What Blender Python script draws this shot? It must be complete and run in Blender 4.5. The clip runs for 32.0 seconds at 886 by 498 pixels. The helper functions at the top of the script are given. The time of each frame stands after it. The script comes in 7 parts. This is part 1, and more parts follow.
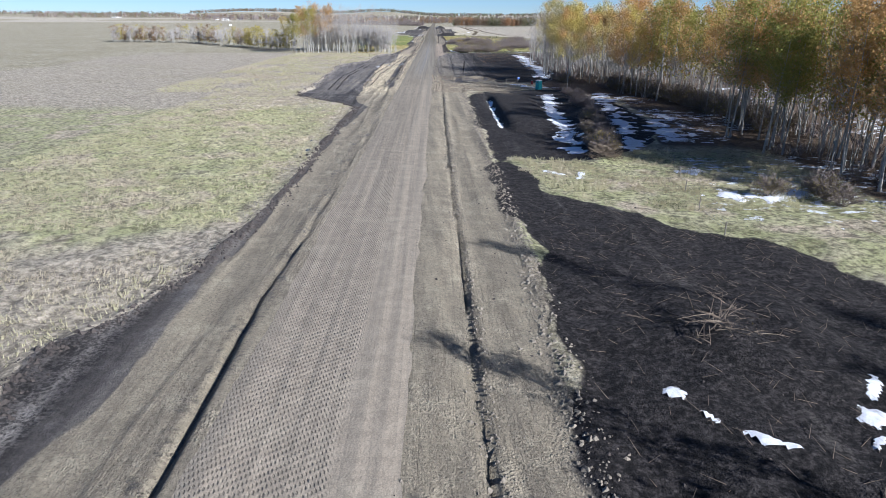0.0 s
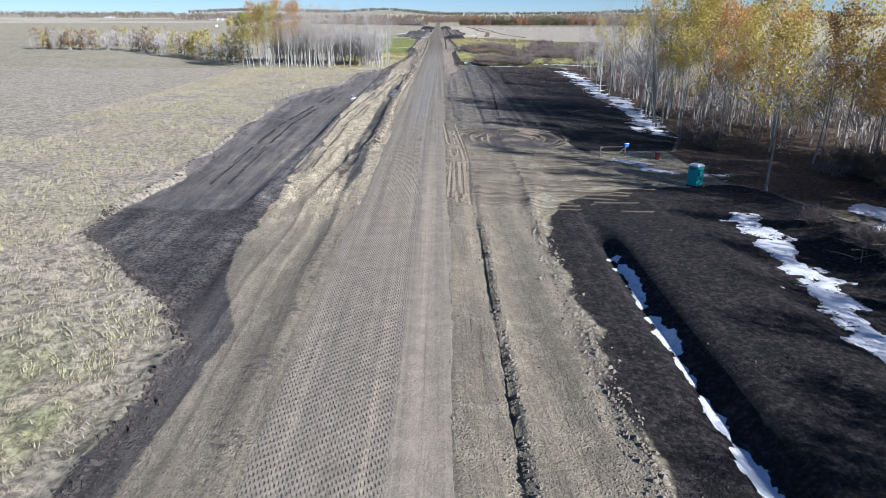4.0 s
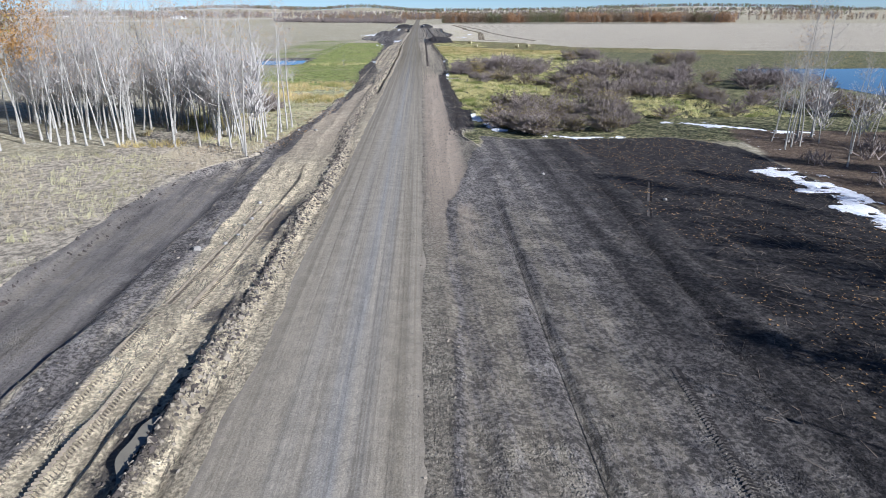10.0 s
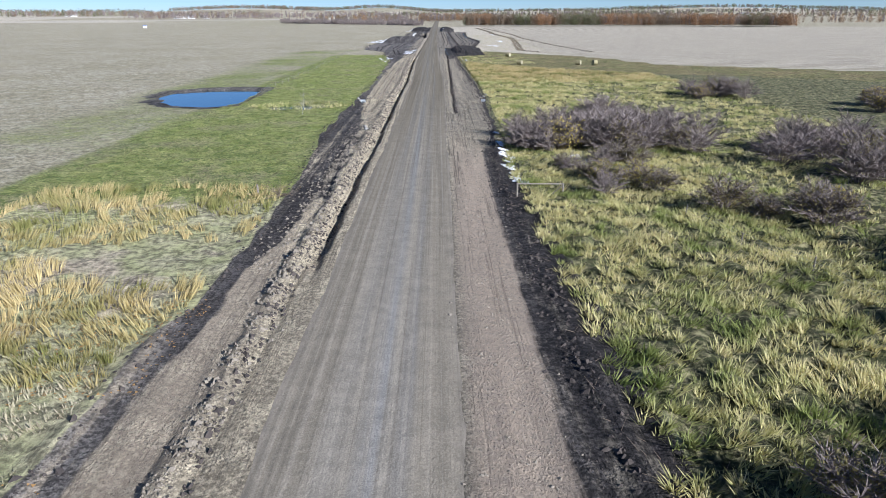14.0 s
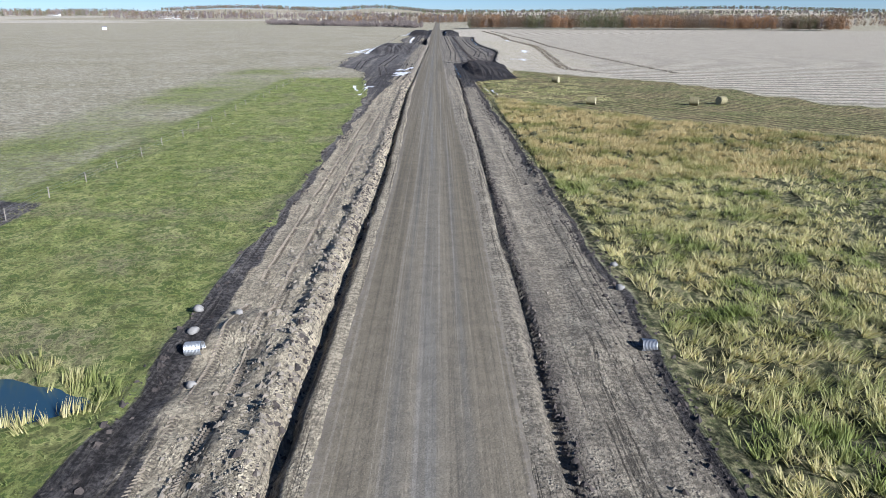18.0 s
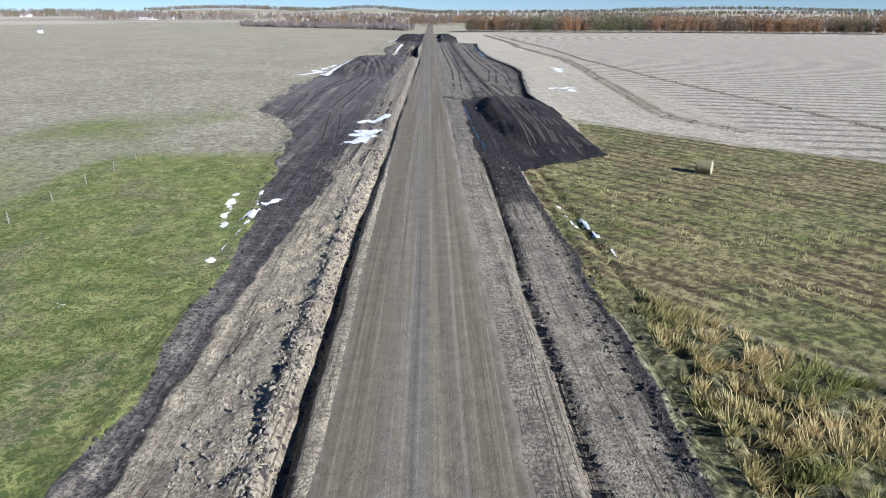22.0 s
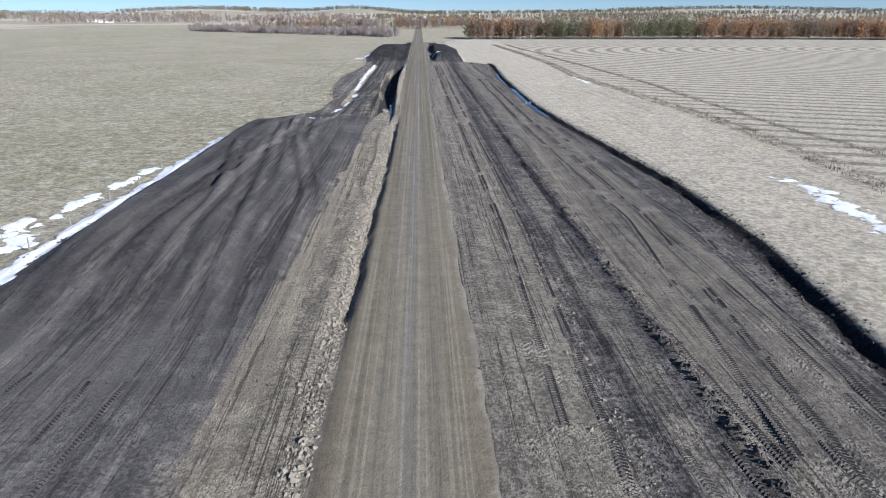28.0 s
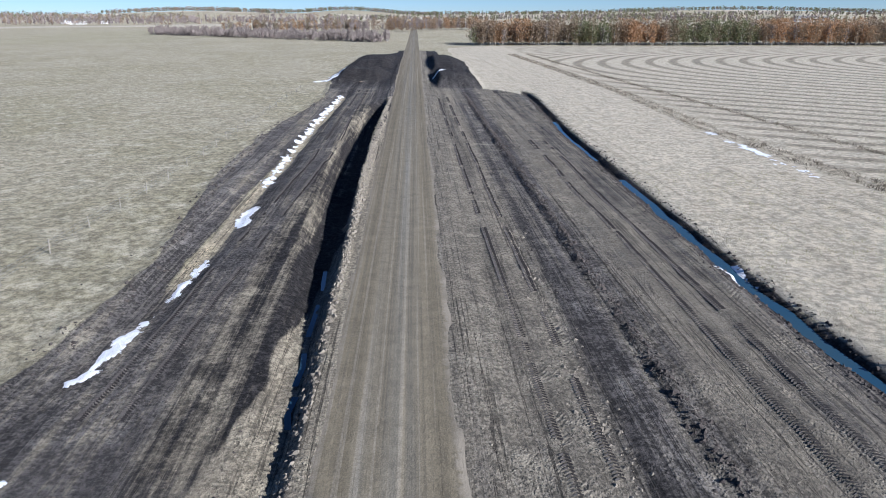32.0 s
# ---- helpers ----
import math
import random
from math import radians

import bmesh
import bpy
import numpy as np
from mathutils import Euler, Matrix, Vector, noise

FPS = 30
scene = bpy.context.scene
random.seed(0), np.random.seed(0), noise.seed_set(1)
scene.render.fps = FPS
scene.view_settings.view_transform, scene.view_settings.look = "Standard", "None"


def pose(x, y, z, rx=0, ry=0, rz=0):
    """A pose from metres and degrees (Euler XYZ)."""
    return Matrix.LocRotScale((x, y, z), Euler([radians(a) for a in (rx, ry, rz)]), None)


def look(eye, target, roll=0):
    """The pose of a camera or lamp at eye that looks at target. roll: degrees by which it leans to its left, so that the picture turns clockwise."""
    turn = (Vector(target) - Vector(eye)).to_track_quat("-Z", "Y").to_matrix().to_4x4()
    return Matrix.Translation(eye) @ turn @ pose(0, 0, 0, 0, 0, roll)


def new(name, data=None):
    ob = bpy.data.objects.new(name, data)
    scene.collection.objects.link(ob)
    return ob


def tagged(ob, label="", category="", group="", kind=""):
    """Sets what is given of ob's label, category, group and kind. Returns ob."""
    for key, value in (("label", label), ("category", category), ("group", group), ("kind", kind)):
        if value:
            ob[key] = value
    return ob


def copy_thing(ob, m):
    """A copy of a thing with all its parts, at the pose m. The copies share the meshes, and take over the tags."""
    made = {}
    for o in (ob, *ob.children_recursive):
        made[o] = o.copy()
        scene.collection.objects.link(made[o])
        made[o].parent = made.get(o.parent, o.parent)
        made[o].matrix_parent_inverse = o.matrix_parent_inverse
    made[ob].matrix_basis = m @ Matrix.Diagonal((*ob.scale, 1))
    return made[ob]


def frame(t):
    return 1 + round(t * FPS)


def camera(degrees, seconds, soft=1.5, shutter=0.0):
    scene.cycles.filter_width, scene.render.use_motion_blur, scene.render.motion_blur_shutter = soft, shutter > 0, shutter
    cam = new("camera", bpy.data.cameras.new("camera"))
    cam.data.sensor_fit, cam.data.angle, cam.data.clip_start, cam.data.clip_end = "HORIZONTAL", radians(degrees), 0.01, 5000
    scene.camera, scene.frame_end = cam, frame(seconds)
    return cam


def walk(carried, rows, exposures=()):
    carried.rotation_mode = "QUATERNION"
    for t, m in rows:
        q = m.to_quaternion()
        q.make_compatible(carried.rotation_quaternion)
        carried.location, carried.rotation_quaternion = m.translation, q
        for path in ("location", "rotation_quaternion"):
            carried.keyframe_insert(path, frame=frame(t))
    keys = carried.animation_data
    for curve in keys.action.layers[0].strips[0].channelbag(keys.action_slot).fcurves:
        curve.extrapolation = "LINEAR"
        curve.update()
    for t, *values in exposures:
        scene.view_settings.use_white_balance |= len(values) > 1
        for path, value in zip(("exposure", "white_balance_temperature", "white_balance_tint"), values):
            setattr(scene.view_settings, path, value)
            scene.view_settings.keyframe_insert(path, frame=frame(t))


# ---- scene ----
# ---------- camera ----------
cam = camera(68.28, 32.0, soft=0.65)
PATH = [
    (0.0, (5.313, -0.000, 16.034), (5.3975, 9.4182, 12.6749), 0.31),
    (0.5, (4.906, 11.509, 16.034), (4.9820, 20.9268, 12.6734), 0.29),
    (1.0, (4.530, 23.016, 16.034), (4.6132, 32.4332, 12.6719), 0.26),
    (1.5, (4.217, 34.552, 16.034), (4.3032, 43.9692, 12.6703), 0.24),
    (2.0, (3.985, 46.165, 16.034), (4.0606, 55.5817, 12.6688), 0.21),
    (2.5, (3.830, 57.908, 16.035), (3.8987, 67.3238, 12.6673), 0.19),
    (3.0, (3.702, 69.761, 16.035), (3.7462, 79.1764, 12.6658), 0.16),
    (3.5, (3.557, 81.674, 16.035), (3.5813, 91.0886, 12.6643), 0.14),
    (5.5, (2.962, 129.567, 15.843), (2.9872, 138.9772, 12.4588), 0.02),
    (6.0, (2.888, 141.783, 15.746), (3.3713, 151.1791, 12.3576), -0.01),
    (6.5, (3.021, 153.945, 15.650), (3.5127, 163.3383, 12.2564), -0.05),
    (7.0, (3.154, 165.868, 15.554), (3.6437, 175.2598, 12.1552), -0.08),
    (7.5, (3.342, 177.694, 15.457), (3.8465, 187.0840, 12.0540), -0.12),
    (8.0, (3.566, 189.403, 15.361), (4.0624, 198.7911, 11.9528), -0.15),
    (8.5, (3.772, 200.988, 15.265), (4.2668, 210.3743, 11.8516), -0.19),
    (9.0, (3.915, 212.520, 15.168), (4.3308, 221.9085, 11.7504), -0.22),
    (9.5, (3.995, 224.003, 15.212), (4.4129, 233.3917, 11.7947), -0.21),
    (10.0, (4.012, 235.460, 15.255), (4.2812, 244.8547, 11.8391), -0.20),
    (10.5, (3.972, 246.937, 15.298), (4.1535, 256.3339, 11.8835), -0.18),
    (11.0, (3.891, 258.481, 15.342), (4.0289, 267.8788, 11.9278), -0.17),
    (11.5, (3.792, 270.158, 15.385), (3.8894, 279.5568, 11.9722), -0.15),
    (12.0, (3.665, 282.003, 15.429), (3.7285, 291.4023, 12.0166), -0.14),
    (12.5, (3.507, 294.026, 15.472), (3.5478, 303.4257, 12.0610), -0.12),
    (13.0, (3.332, 306.237, 15.516), (3.3552, 315.6371, 12.1053), -0.11),
    (13.5, (3.152, 318.377, 15.559), (3.1764, 327.7781, 12.1497), -0.10),
    (15.5, (2.298, 366.131, 15.604), (2.3328, 375.5333, 12.1988), -0.01),
    (16.0, (2.014, 378.057, 15.583), (2.0505, 387.4601, 12.1790), 0.02),
    (16.5, (1.688, 390.037, 15.561), (1.7187, 399.4401, 12.1592), 0.05),
    (17.0, (1.318, 402.038, 15.540), (1.3464, 411.4421, 12.1395), 0.08),
    (17.5, (0.916, 413.963, 15.519), (0.9542, 423.3671, 12.1197), 0.10),
    (18.0, (0.515, 425.715, 15.498), (0.5590, 435.1201, 12.0999), 0.13),
    (18.5, (0.266, 437.328, 15.477), (0.3705, 446.7324, 12.0801), 0.16),
    (19.0, (0.104, 448.824, 15.456), (0.2006, 458.2297, 12.0603), 0.19),
    (19.5, (-0.027, 460.288, 15.435), (0.1519, 469.6927, 12.0405), 0.22),
    (20.0, (-0.144, 471.787, 15.413), (0.0497, 481.1919, 12.0207), 0.25),
    (20.5, (-0.240, 483.383, 15.513), (-0.0223, 492.7875, 12.1198), 0.23),
    (21.0, (-0.340, 495.221, 15.612), (-0.1706, 504.6259, 12.2189), 0.20),
    (21.5, (-0.465, 507.396, 15.711), (-0.3144, 516.8010, 12.3180), 0.18),
    (22.0, (-0.601, 519.880, 15.811), (-0.4530, 529.2857, 12.4171), 0.16),
    (22.5, (-0.741, 532.635, 15.910), (-0.5833, 542.0405, 12.5163), 0.14),
    (23.0, (-0.899, 545.579, 16.009), (-0.7484, 554.9844, 12.6154), 0.12),
    (23.5, (-1.096, 558.454, 16.108), (-0.9451, 567.8591, 12.7145), 0.10),
    (24.0, (-1.294, 571.182, 16.208), (-1.1468, 580.5868, 12.8136), 0.08),
    (24.5, (-1.517, 583.738, 16.307), (-1.3790, 593.1433, 12.9127), 0.06),
    (25.0, (-1.701, 595.998, 16.406), (-1.5565, 605.4035, 13.0118), 0.03),
    (25.5, (-1.755, 608.071, 16.506), (-1.6176, 617.4766, 13.1110), 0.01),
    (27.5, (-1.562, 655.659, 16.578), (-1.2668, 665.0619, 13.1867), -0.04),
    (28.0, (-1.508, 667.390, 16.514), (-1.2069, 676.7930, 13.1254), -0.04),
    (28.5, (-1.456, 678.979, 16.451), (-1.1353, 688.3827, 13.0641), -0.05),
    (29.0, (-1.416, 690.468, 16.388), (-1.0689, 699.8712, 13.0029), -0.05),
    (29.5, (-1.383, 701.943, 16.324), (-1.0264, 711.3466, 12.9416), -0.05),
    (30.0, (-1.347, 713.517, 16.261), (-0.9876, 722.9214, 12.8803), -0.06),
    (30.5, (-1.295, 725.259, 16.198), (-0.9270, 734.6640, 12.8191), -0.06),
    (31.0, (-1.237, 737.159, 16.134), (-0.8658, 746.5639, 12.7578), -0.07),
    (31.5, (-1.210, 749.106, 16.071), (-0.8462, 758.5123, 12.6966), -0.07),
    (32.0, (-1.201, 761.059, 16.008), (-0.8431, 770.4663, 12.6353), -0.07),
]
walk(cam, [(t, look(e, g, r)) for t, e, g, r in PATH], exposures=[(0.0, 0.96, 5650, 12), (32.0, 0.96, 5650, 12)])

# ---------- light ----------
SUN_TO = Vector((0.78, -0.63, 0.0)).normalized()
SUN_ELEV = radians(26.5)
world = bpy.data.worlds.new("sky")
scene.world = world
world.use_nodes = True
wn = world.node_tree
sky = wn.nodes.new("ShaderNodeTexSky")
sky.sky_type = "NISHITA"
sky.sun_disc = False
sky.sun_elevation = SUN_ELEV
sky.sun_rotation = radians(129)
sky.altitude = 700
sky.air_density = 0.7
sky.dust_density = 0.0
sky.ozone_density = 6.0
wn.links.new(sky.outputs[0], wn.nodes["Background"].inputs[0])
wn.nodes["Background"].inputs[1].default_value = 0.05
sun = new("sun", bpy.data.lights.new("sun", "SUN"))
sun.data.energy = 5.0
sun.data.angle = radians(0.5)
sun.data.color = (1.0, 0.97, 0.92)
sd = SUN_TO * math.cos(SUN_ELEV) + Vector((0, 0, math.sin(SUN_ELEV)))
sun.matrix_world = look(sd * 100, (0, 0, 0))


# ---------- noise and shaping ----------
RNG = np.random.default_rng(7)
TABLE = RNG.random((256, 256))


def vn(x, y, size, seed=0):
    """Smooth value noise, 0 to 1."""
    u = np.asarray(x, float) / size + seed * 17.37
    v = np.asarray(y, float) / size + seed * 9.71
    i, j = np.floor(u).astype(int), np.floor(v).astype(int)
    a, b = u - i, v - j
    a, b = a * a * (3 - 2 * a), b * b * (3 - 2 * b)
    i0, i1, j0, j1 = i % 256, (i + 1) % 256, j % 256, (j + 1) % 256
    return (TABLE[i0, j0] * (1 - a) + TABLE[i1, j0] * a) * (1 - b) + (TABLE[i0, j1] * (1 - a) + TABLE[i1, j1] * a) * b


def fbm(x, y, size, seed=0, octaves=3):
    total, amp, norm = 0, 1.0, 0.0
    for k in range(octaves):
        total = total + amp * vn(x, y, size / 2 ** k, seed + k * 3)
        norm += amp
        amp *= 0.5
    return total / norm


def ss(v, a, b):
    t = np.clip((v - a) / (b - a), 0, 1)
    return t * t * (3 - 2 * t)


def band(v, a, b, w):
    return ss(v, a - w / 2, a + w / 2) * (1 - ss(v, b - w / 2, b + w / 2))


def kn(y, ys, xs):
    return np.interp(y, ys, xs)


def line_dist(x, y, pts):
    """Distance to a polyline, and how far along it (0 to 1)."""
    best = np.full(np.shape(x), 1e9)
    for (ax, ay), (bx, by) in zip(pts, pts[1:]):
        dx, dy = bx - ax, by - ay
        t = np.clip(((x - ax) * dx + (y - ay) * dy) / (dx * dx + dy * dy + 1e-9), 0, 1)
        best = np.minimum(best, np.hypot(x - ax - t * dx, y - ay - t * dy))
    return best


def inside(x, y, pts):
    hit = np.zeros(np.shape(x), bool)
    for (ax, ay), (bx, by) in zip(pts, pts[1:] + pts[:1]):
        c = (ay > y) != (by > y)
        hit ^= c & (x < (bx - ax) * (y - ay) / (by - ay + 1e-12) + ax)
    return hit


def area(x, y, pts):
    """Signed distance to a polygon's edge, positive inside."""
    d = line_dist(x, y, pts + pts[:1])
    return np.where(inside(x, y, pts), d, -d)


# ---------- the plan ----------
def road_mid(y):
    return kn(y, [0, 490, 570, 690, 780, 960, 1500], [0, -0.2, -1.6, -2.4, -2.6, -3.4, -4])


def road_half(y):
    return kn(y, [0, 500, 690, 780, 960, 1500], [4.3, 4.3, 3.8, 3.05, 3.9, 4]) + 0.25 * (vn(y, y * 0, 9, 4) - 0.5)


def soil_left(y):
    """Outer edge of the bared earth on the left."""
    return kn(y, [0, 20, 29, 35, 41, 50, 60, 90, 124, 130, 142, 150, 160, 190, 235, 258, 300, 309, 322, 375, 400, 425, 460, 515, 560, 570, 583, 598, 612, 620, 636, 655, 676, 710, 778, 786, 803, 832, 860, 902, 950, 1040, 1070],
              [-14, -13.2, -15.2, -12.4, -11.2, -10.2, -9.8, -10.3, -10.2, -14.0, -24.5, -26.0, -25.2, -26.5, -29, -21.5, -21, -16, -13.6, -11, -11.6, -13.6, -12.8, -13.2, -14.4, -15.4, -17.5, -19.3, -20.5, -24.5, -29.6, -33, -33, -30.5, -29, -21, -19.5, -22.8, -23.4, -20.5, -24.5, -23, -10])


def soil_right(y):
    return kn(y, [0, 45, 150, 156, 182, 192, 288, 300, 312, 322, 350, 395, 420, 460, 500, 540, 570, 589, 597, 655, 662, 695, 715, 736, 771, 800, 857, 899, 910, 918, 1010, 1060],
              [11.5, 12, 11.3, 13, 14, 7, 7, 8.2, 10.4, 9, 10.2, 9.2, 10.6, 11.6, 10.7, 9.4, 9.6, 8.5, 20, 20, 18.8, 22, 24.3, 24.6, 21.4, 19.8, 20.8, 22.8, 19, 14, 16, 8])


def trench_x(y):
    return kn(y, [640, 662, 695, 715, 736, 771, 800, 857, 899, 912], [19.6, 18.9, 22, 24.3, 24.6, 21.5, 20, 20.7, 22.9, 23])


BLACK_RIGHT = [(11.6, -5), (11.9, 45), (11.6, 86), (13.5, 82), (14.2, 72), (16.8, 62), (22, 56), (27, 51), (33, 45), (38, 20), (40, -5)]
BLACK_BENCH = [(11.4, 84), (13, 80), (20, 79), (25, 77), (31, 84), (36, 92), (41, 110), (42, 140), (34, 158), (24, 158), (14, 152), (11.3, 140)]
BLACK_FIELD = [(5.2, 205), (7.0, 197), (16, 196), (20, 186), (21, 177), (33, 176), (38, 190), (36, 232), (37, 258), (41, 283), (43, 312), (36, 320), (16, 319.5), (11.6, 322), (10, 312), (7.8, 299), (5.6, 286), (5.2, 240)]
WOOD_FLOOR = [(28, -20), (30, 60), (36, 92), (42, 110), (43, 140), (33, 160), (31, 180), (34, 200), (33, 235), (36, 270), (41, 300), (46, 325), (70, 322), (95, 250), (110, 100), (110, -20)]
OATS = [(9.4, 462), (9.2, 553), (12, 556), (21, 544), (30, 535), (37, 527), (52, 518), (70, 508), (75, 455), (40, 455), (20, 456)]
HAYFIELD = [(9.0, 592), (9.0, 553), (12, 556), (30, 535), (52, 518), (80, 508), (130, 480), (130, 520), (73, 548), (64, 574), (55, 590), (38, 604), (22, 622), (18, 600)]
STUBBLE = [(16, 664), (21, 628), (38, 606), (55, 591), (64, 576), (73, 550), (130, 518), (600, 400), (620, 1080), (30, 1140), (14, 1112), (14, 915), (23, 905), (21, 860), (20.5, 800), (22, 771), (25, 736), (24.8, 715), (22.4, 695)]
POND_LEFT = [(-35.3, 453.4), (-35.6, 461), (-36.3, 478), (-41, 479.5), (-48, 478.5), (-52.7, 474.5), (-53.2, 466), (-50.5, 458), (-45.2, 451.6), (-39, 450)]
POND_SMALL = [(-30, 449.5), (-26, 451), (-19.5, 452.5), (-14.8, 450), (-21, 446.8), (-26, 446.5)]
POND_RIGHT = [(96, 426), (91, 402), (95, 378), (97, 346), (110, 331), (150, 322), (178, 372), (168, 412), (130, 425)]
WOOD_LEFT = [(-13.5, 310), (-20, 312), (-40, 318), (-56, 312), (-83, 341), (-142, 412), (-200, 428), (-200, 455), (-140, 440), (-80, 372), (-50, 348), (-14.5, 338)]


def pile_right(x, y):
    """Flat-topped heap of black topsoil, with a steep face towards the road."""
    left = kn(y, [600, 607, 614, 624, 640, 655], [13.4, 11.6, 10.4, 9.5, 9.0, 8.8]) + 0.9 * (fbm(x, y, 5, 3) - 0.5)
    right = kn(y, [593, 615, 634, 655, 665], [20, 21.5, 23, 19.5, 16])
    prof = ss(x, left - 1.9, left + 1.3) * (1 - ss(x, right - 6.0, right)) * ss(y, 596, 615) * (1 - ss(y, 642, 660))
    return 1.3 * prof * (0.85 + 0.3 * fbm(x, y, 9, 5)) + 0.5 * prof * (1 - ss(x, left + 0.5, left + 3)) * (fbm(x, y, 1.6, 6) - 0.5) + prof * 0.34 * (vn(x + 0.1 * y, y / 14, 1.1, 62) - 0.5)


def height(x, y):
    """The lie of the land."""
    x, y = np.asarray(x, float), np.asarray(y, float)
    c, hw = road_mid(y), road_half(y)
    r = x - c
    near = 1 - ss(y, 1080, 1160)
    z = -0.3 + 0.34 * (1 - ss(np.abs(r), hw - 0.3, hw + 3.5)) * near
    z = z + 0.3 * (fbm(x, y, 40, 1) - 0.5) * ss(np.abs(r), 10, 30) + 0.14 * (fbm(x, y, 5, 2) - 0.5) * ss(np.abs(r), 9, 12)
    sl, sr = soil_left(y), soil_right(y)
    bare = ss(x, sl - 0.5, sl + 0.5) * (1 - ss(x, sr - 0.5, sr + 0.5)) * ss(np.abs(r), hw, hw + 0.8) * near
    # long grader furrows and lumps in the bared earth
    z = z + bare * (0.07 * (vn(x, y / 30, 0.9, 6) - 0.5) + 0.13 * (1 - np.abs(2 * vn(x + 0.5 * vn(x, y, 9, 3), y / 25, 1.6, 19) - 1)) ** 4 + 0.16 * (vn(x, y / 7, 1.7, 8) - 0.5) + 0.17 * (fbm(x, y, 1.6, 9) - 0.5))
    z = z + 0.34 * (fbm(x, y, 1.1, 65, 2) - 0.45) * bare * (x < 0) * band(y, 372, 600, 16)
    # tussocks
    rise = ss(fbm(x, y, 1.3, 37, 2), 0.36, 0.64) - 0.5
    z = z + rise * (0.34 * ss(x, sr + 0.8, sr + 2.2) * ss(y, 330, 346) * (1 - ss(y - kn(x, [12, 30, 52, 80], [552, 532, 515, 505]), -3, 2)) * (1 - ss(x, 60, 70)) + 0.26 * (1 - ss(x, sl - 1.6, sl - 0.4)) * ss(x, -46, -36) * (1 - ss(y, 140, 152)) + 0.15 * (1 - ss(x, sl - 1.6, sl - 0.4)) * ss(x, -40, -34) * band(y, 318, 600, 10))
    # bank where the earth was cut back, along both outer edges
    z = z + (0.30 * np.exp(-((x - sl) / 0.7) ** 2) * (vn(x, y, 2.3, 11) + 0.2) + 0.24 * np.exp(-((x - sr) / 0.7) ** 2) * (vn(x, y, 2.1, 12) + 0.2)) * near
    # windrow of clods beside the road on the left
    wx = c - kn(y, [150, 200, 230, 300, 345, 480, 700, 790, 900], [5.6, 5.4, 6.4, 5.4, 6.8, 6.3, 5.2, 4.4, 4.2]) + 0.5 * (vn(y, y * 0, 14, 13) - 0.5)
    won = band(y, 176, 1000, 14) * (1 - 0.75 * band(y, 655, 700, 10))
    z = z + won * (kn(y, [340, 375, 550, 600], [0.2, 0.6, 0.6, 0.2]) * np.exp(-((x - wx) / 0.6) ** 2) * (0.2 + 1.2 * fbm(x, y, 0.9, 14)) - kn(y, [340, 375, 550, 600], [0.12, 0.26, 0.26, 0.08]) * np.exp(-((x - wx - 0.95) / 0.3) ** 2))
    z = z + won * band(y, 372, 775, 20) * kn(y, [585, 610], [1.0, 0.7]) * (0.55 * np.exp(-((x - wx + 1.3) / 0.75) ** 2) * (fbm(x, y, 1.1, 15) - 0.12) - 0.62 * np.exp(-((x - c + hw + kn(y, [560, 605, 690], [0.95, 0.35, -0.1]) + 0.25 * (vn(y, y * 0, 2.2, 16) - 0.5)) / 0.36) ** 2) * (0.55 + 0.7 * vn(x, y, 1.6, 17)))
    # berm left by the blade on the far shoulder
    z = z + (0.18 * np.exp(-((x - kn(y, [655, 720, 800, 910], [12.5, 11.2, 10.2, 9])) / 0.32) ** 2) - 0.06 * np.exp(-((x - kn(y, [655, 720, 800, 910], [11.8, 10.5, 9.5, 8.3])) / 0.28) ** 2)) * band(y, 664, 905, 14) * (0.5 + vn(x, y, 2.0, 18))
    # open ruts
    z = z - (kn(y, [0, 30, 46], [0.42, 0.36, 0.0]) + kn(y, [30, 46], [0.0, 0.3]) * vn(x, y / 3, 1.6, 8)) * np.exp(-((x - kn(y, [0, 20, 37, 50, 90, 130], [-4.9, -4.9, -5.6, -4.8, -4.8, -5.2]) - kn(y, [30, 50], [0.2, 0.7]) * (vn(y, y * 0, 7, 1) - 0.5)) / kn(y, [30, 50], [0.22, 0.3])) ** 2) * (1 - ss(y, 60, 135))
    rut = kn(y, [0, 30, 60, 100, 140, 160], [7.6, 7.2, 6.7, 6.4, 6.4, 6.6]) + 0.3 * (vn(y, y * 0, 3.5, 2) - 0.5)
    z = z + (-0.24 * np.exp(-((x - rut) / 0.18) ** 2) * (0.4 + 1.2 * vn(x, y, 1.2, 73)) + 0.14 * np.exp(-((x - rut - 0.5) / 0.3) ** 2)) * (1 - ss(y, 140, 156))
    z = z + (-0.30 * np.exp(-((x - 10.1 - 0.5 * (vn(y, y * 0, 20, 5) - 0.5)) / 0.22) ** 2)) * band(y, 200, 292, 12)
    z = z - 0.25 * np.exp(-((x - kn(y, [250, 300], [18.4, 21])) / 0.22) ** 2) * band(y, 255, 300, 8)
    z = z - 0.45 * np.exp(-((x - 5.2 - 0.4 * (vn(y, y * 0, 12, 7) - 0.5)) / 0.26) ** 2) * band(y, 440, 600, 14)
    for off in (10.6, 12.3):
        z = z - 0.32 * np.exp(-((x - kn(y, [500, 530, 590], [off + 0.9, off, off - 1.4])) / 0.25) ** 2) * band(y, 470, 592, 10)
    # sunken bench and sloped clay on the left
    low = band(y, 150, 308, 10)
